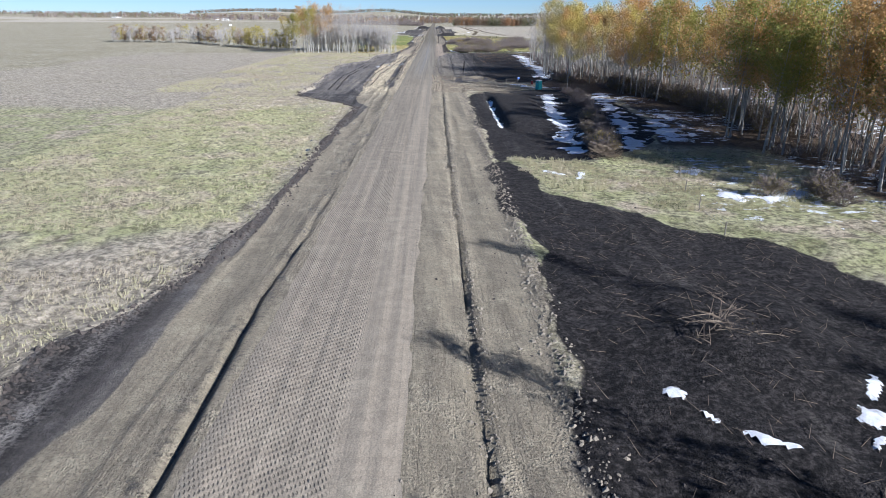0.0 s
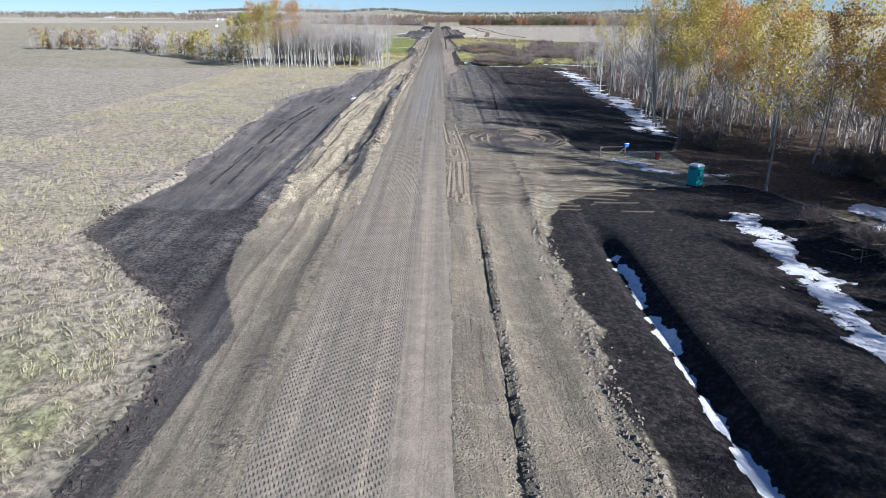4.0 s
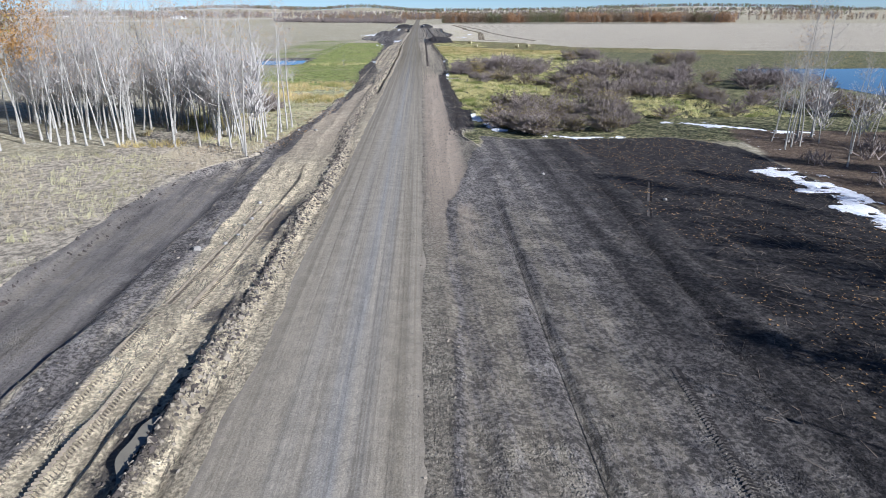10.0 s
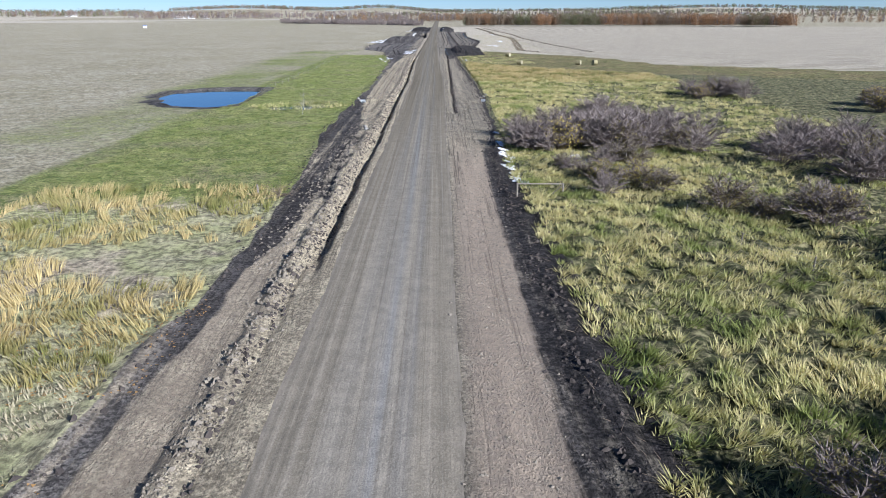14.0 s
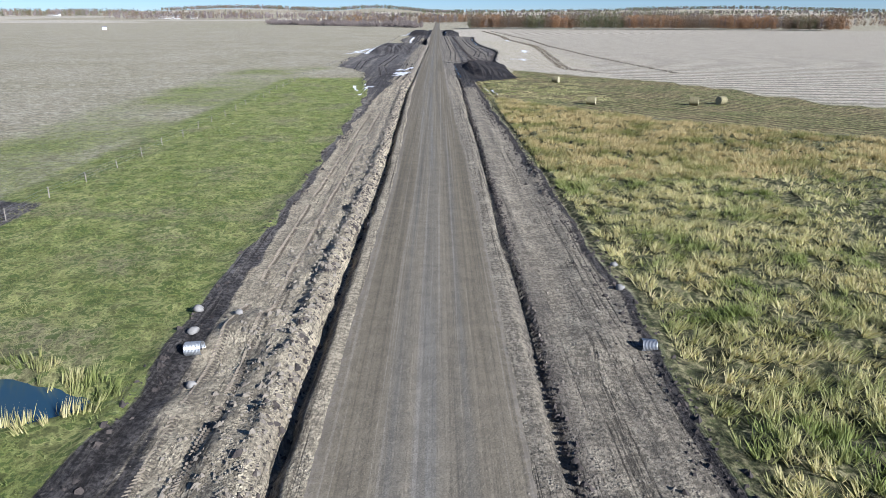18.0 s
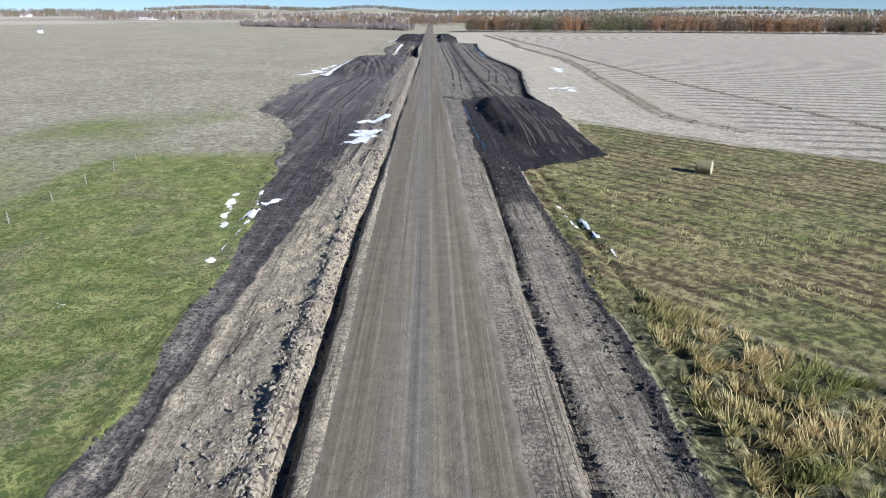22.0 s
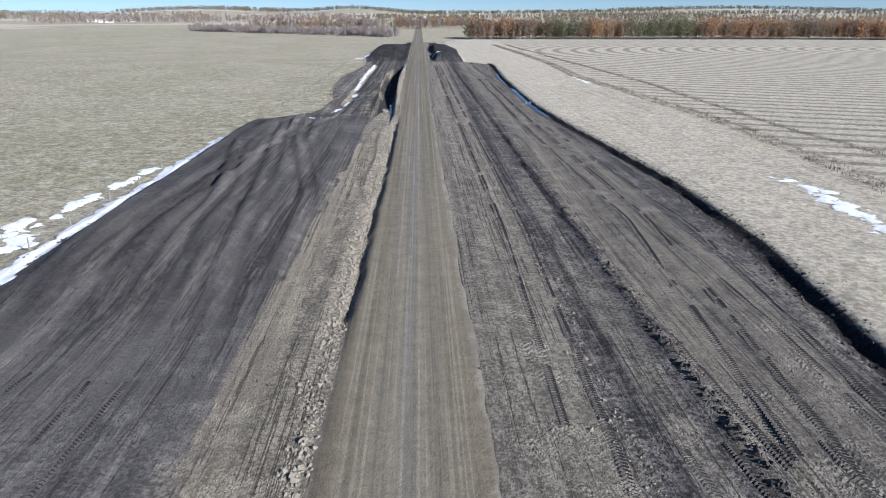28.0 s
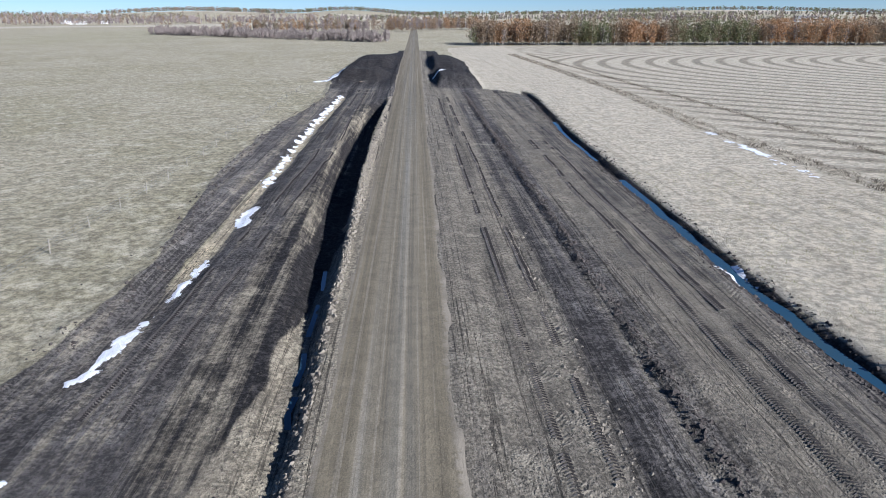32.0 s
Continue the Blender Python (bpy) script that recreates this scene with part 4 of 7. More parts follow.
    share = np.maximum(share, band(Y, 585, 702, 12) * (r < 0) * kn(X, [-34, -20, -14, -12, -7], [0.22, 0.2, 0.26, 0.44, 0.6]))
    share = np.maximum(share, band(Y, 778, 920, 10) * (r < 0) * kn(X, [-24, -19, -12, -7], [0.15, 0.32, 0.38, 0.34]))
    share = np.maximum(share, band(Y, 700, 780, 6) * (r < 0) * kn(X, [-14, -11.5, -8], [0.0, 0.2, 0.55]))
    share = np.maximum(share, band(Y, 652, 920, 14) * (r > 0) * kn(X, [2, 5.5, 7.5, 10.5, 12.5, 19, 21], [0.95, 0.85, 0.4, 0.4, 0.66, 0.64, 0.3]))
    share = np.maximum(share, band(Y, 318, 575, 10) * 0.3)
    clay = np.maximum.reduce([bare * (1 - black), tan, share * black * (1 - 0.9 * tr)])
    sand = np.exp(-((X + 17.3 - 0.6 * (vn(Y, Y * 0, 14, 92) - 0.5)) / 0.75) ** 2) * band(Y, 800, 906, 12) * (0.5 + fbm(X, Y, 5, 93))
    clay = np.maximum(clay, sand)
    black = np.maximum(black * (1 - tan), bare * 0.9) * (1 - np.clip(sand, 0, 1))
    clay = clay * ss(np.abs(r), 0, 1)
    shore = np.exp(-((area(X, Y, POND_LEFT) + 1.6) / 1.7) ** 2) * (X < -34) * (0.8 + fbm(X, Y, 3, 98))
    black = np.maximum(black, shore)
    wet = left_bare * band(X, -8.6, -5.6, 1.2) * band(Y, 160, 292, 14) * (0.34 + 0.5 * fbm(X, Y / 2, 5, 99)) + left_bare * band(X, -6.4, -4.2, 0.8) * band(Y, 0, 170, 20) * 0.42
    ring = np.hypot(X - 12.8, Y - 185.3)
    wet = wet + 0.62 * ss(ring + 3 * (fbm(X, Y, 4, 87) - 0.5), 9.6, 7.6) * (0.7 + 0.5 * fbm(X, Y, 3, 88)) * (X > 4.5)
    # darkest soil colour on heaps, cleared ground, trench, hole and heap foot
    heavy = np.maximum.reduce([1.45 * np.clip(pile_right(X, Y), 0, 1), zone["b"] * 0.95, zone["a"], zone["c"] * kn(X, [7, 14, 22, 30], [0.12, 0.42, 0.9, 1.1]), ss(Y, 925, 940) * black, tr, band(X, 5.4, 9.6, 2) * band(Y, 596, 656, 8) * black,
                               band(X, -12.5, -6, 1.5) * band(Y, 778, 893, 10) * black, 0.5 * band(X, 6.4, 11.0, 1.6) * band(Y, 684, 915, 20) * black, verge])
    snow = 0.46 * zone["wood"] * ss(fbm(X, Y, 11, 44), 0.40, 0.56) * (Y < 165) * ss(Y, 40, 60) + 0.3 * zone["wood"] * (Y >= 165) * (fbm(X, Y, 11, 44) > 0.52)
    snow = snow + 0.27 * np.exp(-((X - kn(Y, [515, 530, 545, 560, 585], [-32, -30, -26, -21.5, -18])) / 3.0) ** 2) * band(Y, 512, 586, 14) * (X < 0) * (fbm(X, Y, 6, 94) > 0.42)
    green = band(X, -35.5, -9, 3) * band(Y, 376, 596, 14) * (0.75 + 0.5 * (fbm(X, Y, 22, 45) - 0.5))
    green = np.maximum(green, 0.62 * band(X, 9, 240, 6) * band(Y, 322, 510, 16))
    green = np.maximum(green, 0.8 * band(X, -40, -12, 6) * band(Y, 370, 600, 20))
    green = np.maximum(green, 0.62 * band(X, -120, -12, 8) * band(Y, 60, 125, 40) * fbm(X, Y, 30, 46) * 1.3)
    green = np.maximum(green, 0.5 * band(X, -62, -30, 16) * band(Y, 400, 640, 40) * (0.5 + fbm(X, Y, 16, 57)))
    green = np.maximum(green, 0.45 * band(X, 60, 260, 20) * band(Y, 410, 520, 30))
    straw = np.maximum.reduce([band(X, -130, -9, 6) * (Y < 312) * (0.42 + 0.5 * fbm(X, Y, 26, 47)), 1.2 * band(X, -34, -9, 3) * band(Y, 300, 386, 16),
                               0.55 * band(X, 11, 80, 5) * band(Y, 330, 470, 24) * (0.5 + fbm(X, Y, 12, 48)), 0.95 * zone["oat"], 0.8 * band(X, 12, 48, 4) * band(Y, 40, 84, 8)])
    green = np.maximum(green, 0.26 * ss(X, sl - 16, sl - 4) * (X < sl) * band(Y, 596, 940, 20) * (0.35 + 1.1 * fbm(X, Y, 14, 97)))
    far_field = ss(Y, 1130, 1200)
    patch = fbm(X, Y, 420, 49, 2)
    stub = np.maximum(zone["stub"] * (1 - bare * (1 - ss(X, sr, sr + 0.5))), far_field * (patch > 0.56))
    stub = stub * (1 - tr) * (1 - black)
    green = np.maximum(green, far_field * (patch < 0.38) * 0.36)
    litter = np.maximum.reduce([zone["wood"] * 0.85, 0.22 * ss(area(X, Y, WOOD_LEFT), -4, 1), 0.12 * band(X, -20, -9, 2) * band(Y, 314, 366, 10), 0.62 * zone["c"] * ss(X, 25, 33)])
    tread = np.maximum(band(Y, 140, 200, 10) * band(X, -4, 24, 4) * (0.4 + 0.8 * (fbm(X, Y, 7, 55) > 0.5)), 0.6 * right_bare * (Y > 600))
    base_dark = (1 - zone["c"]) * kn(Y, [0, 150, 152, 310, 312, 560, 600, 640, 697, 704, 776, 786, 915, 930], [.5, .5, 0, 0, .4, .4, .55, .3, .2, .52, .52, .46, .55, .8]) * (X < 0) + 0.28 * band(Y, 372, 462, 16) * (X < -6) + (1 - zone["c"]) * kn(Y, [0, 555, 572, 590, 658, 672, 915, 930], [.85, .6, .6, 1.0, 1.0, .42, .42, .8]) * (X > 0)
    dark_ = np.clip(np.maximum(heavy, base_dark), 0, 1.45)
    gravel = band(X, 4.2, 8.2, 1.2) * band(Y, 285, 410, 30) * 0.8 + 0.4 * band(X, -13, -7, 2) * band(Y, 312, 380, 20)
    meadow = band(Y, 38, 86, 10) * (1 - ss(X, 44, 50)) * (X > 0)
    litter = litter * (1 - meadow)
    zones(me, "zone_a", (clay, black, wet, snow))
    zones(me, "zone_b", (green, straw, stub, zone["hay"]))
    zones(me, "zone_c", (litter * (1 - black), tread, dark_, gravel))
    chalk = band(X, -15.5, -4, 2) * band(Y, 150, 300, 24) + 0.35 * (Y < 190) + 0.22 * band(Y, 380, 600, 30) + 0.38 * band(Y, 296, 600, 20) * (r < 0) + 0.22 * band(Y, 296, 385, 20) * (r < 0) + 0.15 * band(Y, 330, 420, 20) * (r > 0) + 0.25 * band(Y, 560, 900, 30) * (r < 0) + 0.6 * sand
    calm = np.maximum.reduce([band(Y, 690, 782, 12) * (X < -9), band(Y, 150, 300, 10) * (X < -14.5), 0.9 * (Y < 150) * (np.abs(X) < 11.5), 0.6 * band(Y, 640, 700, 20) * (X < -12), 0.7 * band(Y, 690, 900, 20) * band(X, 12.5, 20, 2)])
    marsh = np.maximum.reduce([zone["oat"] * 0.95, 0.5 * meadow * (0.2 + 0.9 * fbm(X, Y, 4, 96)), band(X, 9, 75, 3) * band(Y, 316, 560, 8) * 0.9 * (1 - zone["hay"]), 0.75 * band(X, 72, 235, 10) * band(Y, 325, 515, 20)]) * (1 - black) * (1 - clay)
    pink = np.maximum.reduce([0.75 * (X < -9) * (1 - ss(Y + 16 * (fbm(X, Y, 14, 56) - 0.5), 44, 62)), np.maximum(0.25 * meadow, 0.3 * band(X, -26, -9, 3) * band(Y, 300, 362, 10)), band(Y, 122, 330, 34) * (X < 0), 0.6 * ss(X, sl - 4.5, sl - 1.5) * (X < 0) * (Y < 150)])
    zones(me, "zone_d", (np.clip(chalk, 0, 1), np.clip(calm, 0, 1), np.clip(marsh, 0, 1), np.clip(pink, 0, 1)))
    me.materials.append(EARTH)
    tagged(new("ground", me), "farmland with pasture, stubble, bared clay and black topsoil", "ground", kind="structure")


def build_road():
    t = np.linspace(-1, 1, 31)
    ys = spaced([(-6, 300, 0.45), (300, 900, 0.5), (900, 1118, 1.0), (1118, 1700, 4.0)])
    T, Y = np.meshgrid(t, ys)
    wob = 0.22 * (fbm(Y, T * 0, 2.2, 51) - 0.5) * np.sign(T) * (np.abs(T) > 0.99)
    X = road_mid(Y) + T * road_half(Y) + wob
    Z = height(X, Y) + 0.012 * (1 - np.abs(T) ** 8 * 3.5)
    # shallow wheel tracks
    for off in (-2.6, -1.0, 1.0, 2.6):
        Z = Z - 0.022 * np.exp(-((T * 4.2 - off - 0.3 * (vn(Y, Y * 0, 40, 52) - 0.5)) / 0.28) ** 2)
    Z = Z + 0.02 * (vn(X, Y / 40, 0.35, 53) - 0.5) + 0.09 * (fbm(X, Y / 2, 1.0, 59) - 0.6) * ss(np.abs(T), 0.8, 1.0)
    co = np.stack([X, Y, Z], -1).reshape(-1, 3)
    nx, ny = len(t), len(ys)
    i = (np.arange(ny - 1)[:, None] * nx + np.arange(nx - 1)[None]).ravel()
    me = raw_mesh("road", co, np.stack([i, i + 1, i + nx + 1, i + nx], -1))
    T, Y, X = T.ravel(), Y.ravel(), X.ravel()
    packed = ss(Y + 20 * (vn(X, Y, 3, 54) - 0.5), 150, 215)
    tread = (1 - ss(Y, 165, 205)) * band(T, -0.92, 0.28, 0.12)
    edge = ss(np.abs(T), 0.72, 1.0) * packed
    wn_ = 0.12 * (vn(Y, Y * 0, 60, 56) - 0.5)
    pale = (np.exp(-((T + 0.17 + wn_) / 0.045) ** 2) + 0.8 * np.exp(-((T - 0.22 + wn_) / 0.05) ** 2) + 0.35 * np.exp(-((T - 0.05) / 0.5) ** 2)) * ss(Y, 170, 230)
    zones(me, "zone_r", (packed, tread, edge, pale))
    tone = ss(Y, 320, 500)
    lane = np.clip(np.exp(-((T - kn(Y, [170, 300, 470, 690, 780], [0.02, 0.12, -0.02, 0.0, 0.1]) + wn_) / 0.15) ** 2) + 0.55 * np.exp(-((T + 0.3 + wn_) / 0.09) ** 2) + 0.5 * np.exp(-((T - 0.36 + wn_) / 0.07) ** 2), 0, 1) * ss(Y, 170, 230)
    zones(me, "zone_s", (tone, lane, tone * 0, tone * 0))
    me.materials.append(ROAD)
    tagged(new("road", me), "unsurfaced rural road of graded clay and gravel", "road", kind="structure")


build_ground()
build_road()


def sheet(name, poly, z, material, label, category, kind="structure"):
    """A level sheet of water filling a hollow."""
    bm = bmesh.new()
    bm.faces.new([bm.verts.new((x, y, z)) for x, y in poly])
    bmesh.ops.triangulate(bm, faces=bm.faces[:])
    return tagged(part(name, bm, material), label, category, kind=kind)


def widened(poly, k):
    cx, cy = sum(p[0] for p in poly) / len(poly), sum(p[1] for p in poly) / len(poly)
    return [(cx + (x - cx) * k, cy + (y - cy) * k) for x, y in poly]


sheet("pond", widened(POND_LEFT, 1.12), hz(-34, 457) - 0.28, WATER, "blue stock pond in the grazed pasture", "pond")
sheet("pond", widened(POND_SMALL, 1.12), hz(-22, 455.5) - 0.26, WATER, "narrow dark pond in green grass", "pond")
sheet("pond", widened(POND_RIGHT, 1.08), hz(86, 414) - 0.22, WATER, "wide blue slough beyond the willows", "pond")


def ribbon(xf, y0, y1, half, z, label):
    """Water lying along the bottom of a ditch."""
    ys = np.linspace(y0, y1, max(3, int((y1 - y0) / 3)))
    xs = np.array([xf(q) for q in ys])
    zz = z if callable(z) else (lambda q: z)
    co = np.concatenate([np.stack([xs - half, ys, [zz(q) for q in ys]], -1), np.stack([xs + half, ys, [zz(q) for q in ys]], -1)])
    k = len(ys)
    i = np.arange(k - 1)
    me = raw_mesh("ditch_water", co, np.stack([i, i + k, i + k + 1, i + 1], -1))
    me.materials.append(WATER)
    tagged(new("ditch_water", me), label, "water", kind="structure")


ribbon(lambda y: float(trench_x(y)) - 0.1, 782, 828, 0.5, lambda y: hz(float(trench_x(y)) - 0.1, y) + 0.13, "blue meltwater lying in the trench beside stubble")
ribbon(lambda y: float(trench_x(y)) - 0.1, 838, 868, 0.4, lambda y: hz(float(trench_x(y)) - 0.1, y) + 0.09, "blue meltwater lying in the trench beside stubble")
for y0, y1 in ((785, 787.5), (788.6, 792), (794, 798.5), (801, 805)):
    ribbon(lambda y: float(kn(y, [782, 812, 830], [-6.9, -8.2, -9.2])) + 0.1 * math.sin(y * 2.3), y0, y1, 0.15, lambda y: hz(float(kn(y, [782, 812, 830], [-6.9, -8.2, -9.2])), y) + 0.08, "dark meltwater in the hole beside the road")
for y0, y1 in ((602, 606.5), (608.5, 613.5), (616, 619), (625, 633), (635, 642)):
    ribbon(lambda y: float(kn(y, [600, 611, 629, 643], [6.15, 5.55, 5.15, 5.3])) + 0.12 * math.sin(y * 1.7), y0, y1, 0.085, lambda y: hz(float(kn(y, [600, 611, 629, 643], [6.15, 5.55, 5.15, 5.3])), y) + 0.035, "dark puddle along the foot of the soil heap")

MUDDY = simple("muddy_water", (0.20, 0.178, 0.135), (0.165, 0.148, 0.115), rough=0.3, scale=1.5, relief=0.04, local=False)
for cx, y0, y1, wide, lift in ((-6.85, 231.5, 245.2, 0.62, 0.05), (-11.5, 233.5, 239.5, 0.45, 0.05), (-6.5, 253.4, 258.2, 0.5, 0.05)):
    rows = np.linspace(y0, y1, 15)
    half = wide * np.sin(np.linspace(0.08, 0.96, 15) * math.pi) ** 0.5
    mid = cx + 0.25 * np.sin(rows * 0.9) + 0.1 * np.sin(rows * 2.7)
    shore = [(a + h, b) for a, h, b in zip(mid, half, rows)] + [(a - h * 1.15, b) for a, h, b in zip(mid[::-1], half[::-1], rows[::-1])]
    level = float(np.median([hz(a, b) for a, b in zip(mid, rows)])) + lift
    sheet("mud_puddle", shore, level, MUDDY, "smooth brown mud puddle beside the road", "puddle")

ribbon(lambda y: -11.4 + 0.1 * math.sin(y), 83.2, 84.6, 0.4, lambda y: hz(-11.4, 84) + 0.05, "small blue puddle at the field edge")
ribbon(lambda y: -12.0 + 0.1 * math.sin(y), 89.4, 90.6, 0.35, lambda y: hz(-12.0, 90) + 0.05, "small blue puddle at the field edge")


# ---------- snow ----------
def snow(pts, half, thick=0.06, patchy=0.5, grain=1.2, seed=0, label="patch of old melting snow on the ground"):
    """Snow left along a line: keeps the cells where a ragged mask is positive."""
    res = 0.18 if half < 2 else 0.24
    x0, x1 = min(p[0] for p in pts) - half - 1, max(p[0] for p in pts) + half + 1
    y0, y1 = min(p[1] for p in pts) - half - 1, max(p[1] for p in pts) + half + 1
    xs, ys = np.arange(x0, x1, res), np.arange(y0, y1, res * 1.15)
    X, Y = np.meshgrid(xs, ys)
    f = (half - line_dist(X, Y, pts)) / half + (1.6 + 3.0 * patchy) * (fbm(X, Y, grain, 60 + seed, 5) - 0.5) + (1 - patchy) - 0.75
    Z = height(X, Y) + np.clip(f * 0.16, -0.12, thick) + 0.02 * np.clip(f * 4, 0, 1) * fbm(X, Y, 0.5, 70)
    f = np.asarray(f)
    keep = f > -0.3
    nx, ny = len(xs), len(ys)
    k = keep[:-1, :-1] & keep[1:, :-1] & keep[:-1, 1:] & keep[1:, 1:]
    jj, ii = np.nonzero(k)
    if len(ii) < 4:
        return
    q = jj * nx + ii
    quads = np.stack([q, q + 1, q + nx + 1, q + nx], -1)
    used, inv = np.unique(quads, return_inverse=True)
    me = raw_mesh("snow_patch", np.stack([X, Y, Z], -1).reshape(-1, 3)[used], inv.reshape(-1, 4))
    zones(me, "depth", [np.clip(f * 1.2 + 0.32, 0, 1.2).reshape(-1)[used]] * 4)
    me.materials.append(SNOW)
    tagged(new("snow_patch", me), label, "snow", group="snow patches", kind="stuff")


SNOWS = [
    ([(15.5, 104), (15.4, 112), (15.6, 122), (16.0, 138)], 0.42, 0.45, "snow lying in the cut ditch"),
    ([(22.6, 82.5), (23.2, 86.5), (24.3, 94.5), (24.7, 104), (26.6, 122), (29.2, 147)], 1.75, 0.5, "blue shaded snow along the foot of the bank"),
    ([(31.0, 86), (32.5, 94), (34.4, 103), (36.4, 115), (38.8, 131), (42, 150)], 2.2, 0.62, "shaded snow at the edge of the wood"),
    ([(39, 92), (41, 104), (44, 118)], 3.2, 0.86, "scraps of snow on the floor of the wood"),
    ([(33.4, 60), (33.8, 66), (33.6, 73)], 1.6, 0.86, "sunlit snow on grass beside the wood"),
    ([(26, 27), (24.6, 24.6), (23.2, 22.3)], 0.5, 0.8, "scraps of snow on black soil"),
    ([(16, 25.8), (17.4, 23), (19.6, 21.4)], 0.36, 0.78, "scraps of snow on black soil"),
    ([(27, 166), (29, 164), (34, 163)], 0.9, 0.6, "snow beside the gate"),
    ([(24, 171), (27, 168.5)], 0.9, 0.5, "snow beside the gate"),
    ([(38.6, 233), (39.2, 220), (36.4, 203), (35.2, 189)], 2.7, 0.66, "snow under the first trees"),
    ([(40.5, 299), (41.6, 277), (39.6, 256), (37.8, 237)], 2.6, 0.66, "snow under the first trees"),
    ([(40, 332), (47, 327), (54, 322)], 1.6, 0.8, "snow among the willows"),
    ([(11.9, 340), (13.6, 332.5), (14.6, 326)], 1.2, 0.85, "melting snow at the foot of willows"),
    ([(19, 337), (22, 336)], 1.2, 0.6, "melting snow among willows"),
    ([(19, 323), (23.3, 320.4), (30, 320)], 1.0, 0.85, "snow strip along the cleared edge"),
    ([(10.9, 421), (10.6, 414), (10.5, 408), (10.9, 404), (10.4, 400), (11, 393)], 0.8, 0.84, "melting snow below the road bank"),
    ([(19, 405), (22, 402.5)], 1.5, 0.5, "snow lying in marsh grass"),
    ([(20.5, 430), (22, 426)], 1.6, 0.55, "snow lying in marsh grass"),
    ([(-10.9, 606.4), (-9.8, 610), (-10.3, 614.6)], 1.7, 0.2, "bright slab of snow on dark soil"),
    ([(-11.8, 622.6), (-11.2, 624.4)], 0.6, 0.2, "small slab of snow on dark soil"),
    ([(-9.8, 623.4), (-8.0, 628.6)], 0.85, 0.2, "small slab of snow on dark soil"),
    ([(-19.4, 580), (-17.5, 570)], 0.4, 0.86, "scraps of snow in grass"),
    ([(-16.5, 571), (-14.8, 578)], 0.35, 0.86, "scraps of snow in grass"),
    ([(-29.9, 704), (-29.8, 731), (-29.6, 762)], 1.0, 0.25, "line of snow at the foot of the soil heap"),
    ([(-36, 722), (-33, 716), (-37, 706)], 1.3, 0.75, "scraps of snow in pasture"),
    ([(-21, 779), (-17, 780.5)], 0.7, 0.5, "scraps of snow below the heap"),
    ([(-17.6, 789), (-17, 797), (-16.4, 806)], 0.55, 0.62, "snow along the shallow ditch"),
    ([(-16.2, 814), (-16.6, 819)], 0.7, 0.35, "snow along the shallow ditch"),
    ([(-17.2, 828), (-17.6, 840), (-18, 870), (-17.7, 908)], 0.6, 0.72, "snow along the shallow ditch"),
    ([(-27, 936), (-24, 940), (-23, 960)], 1.4, 0.4, "snow at the foot of the far heap"),
    ([(3, 940), (6, 946)], 1.2, 0.45, "snow beside the far heap"),
    ([(41.6, 858), (41.2, 845), (40.8, 828)], 0.8, 0.85, "snow along the swath in stubble"),
    ([(37, 716), (37.6, 724), (38, 734)], 1.5, 0.8, "thin snow on stubble"),
    ([(27, 671.5), (30.5, 673), (30.6, 667)], 1.5, 0.8, "thin snow on stubble"),
    ([(20, 803), (19.9, 799)], 0.6, 0.3, "snow on the trench edge"),
    ([(11.0, 566), (10.4, 577)], 0.2, 0.86, "snow in a wheel track"),
    ([(12.6, 560), (11.6, 572)], 0.2, 0.86, "snow in a wheel track"),
    ([(12.2, 520), (11.8, 541)], 0.3, 0.85, "snow in a wheel track"),
    ([(-39.3, 455), (-37.2, 461), (-36.5, 468), (-36.3, 476)], 0.3, 0.2, "ice along the pond edge"),
    ([(-15.6, 234.5), (-15.2, 237.5)], 0.5, 0.4, "dirty snow on the clay bank"),
    ([(-15.9, 562), (-15.6, 572), (-16.8, 580)], 0.3, 0.86, "flecks of snow along the grass edge"),
    ([(34.5, 61), (36.5, 60), (41, 63)], 1.6, 0.8, "sunlit snow on grass beside the wood"),
    ([(17.4, 71.7), (18.8, 70), (20.4, 68), (21.3, 70.8)], 0.45, 0.75, "scraps of snow in rough grass"),
    ([(-32.5, 742), (-33.5, 730), (-34.5, 719)], 1.0, 0.85, "scraps of snow in pasture"),
]
for k, (pts, half, patchy, text) in enumerate(SNOWS):
    if len(pts) == 1:
        pts = [pts[0], (pts[0][0] + 0.6, pts[0][1] + 1.2)]
    snow(pts, half, 0.05 if half < 1 else 0.08, patchy, 0.8 + 0.4 * half, k, text)


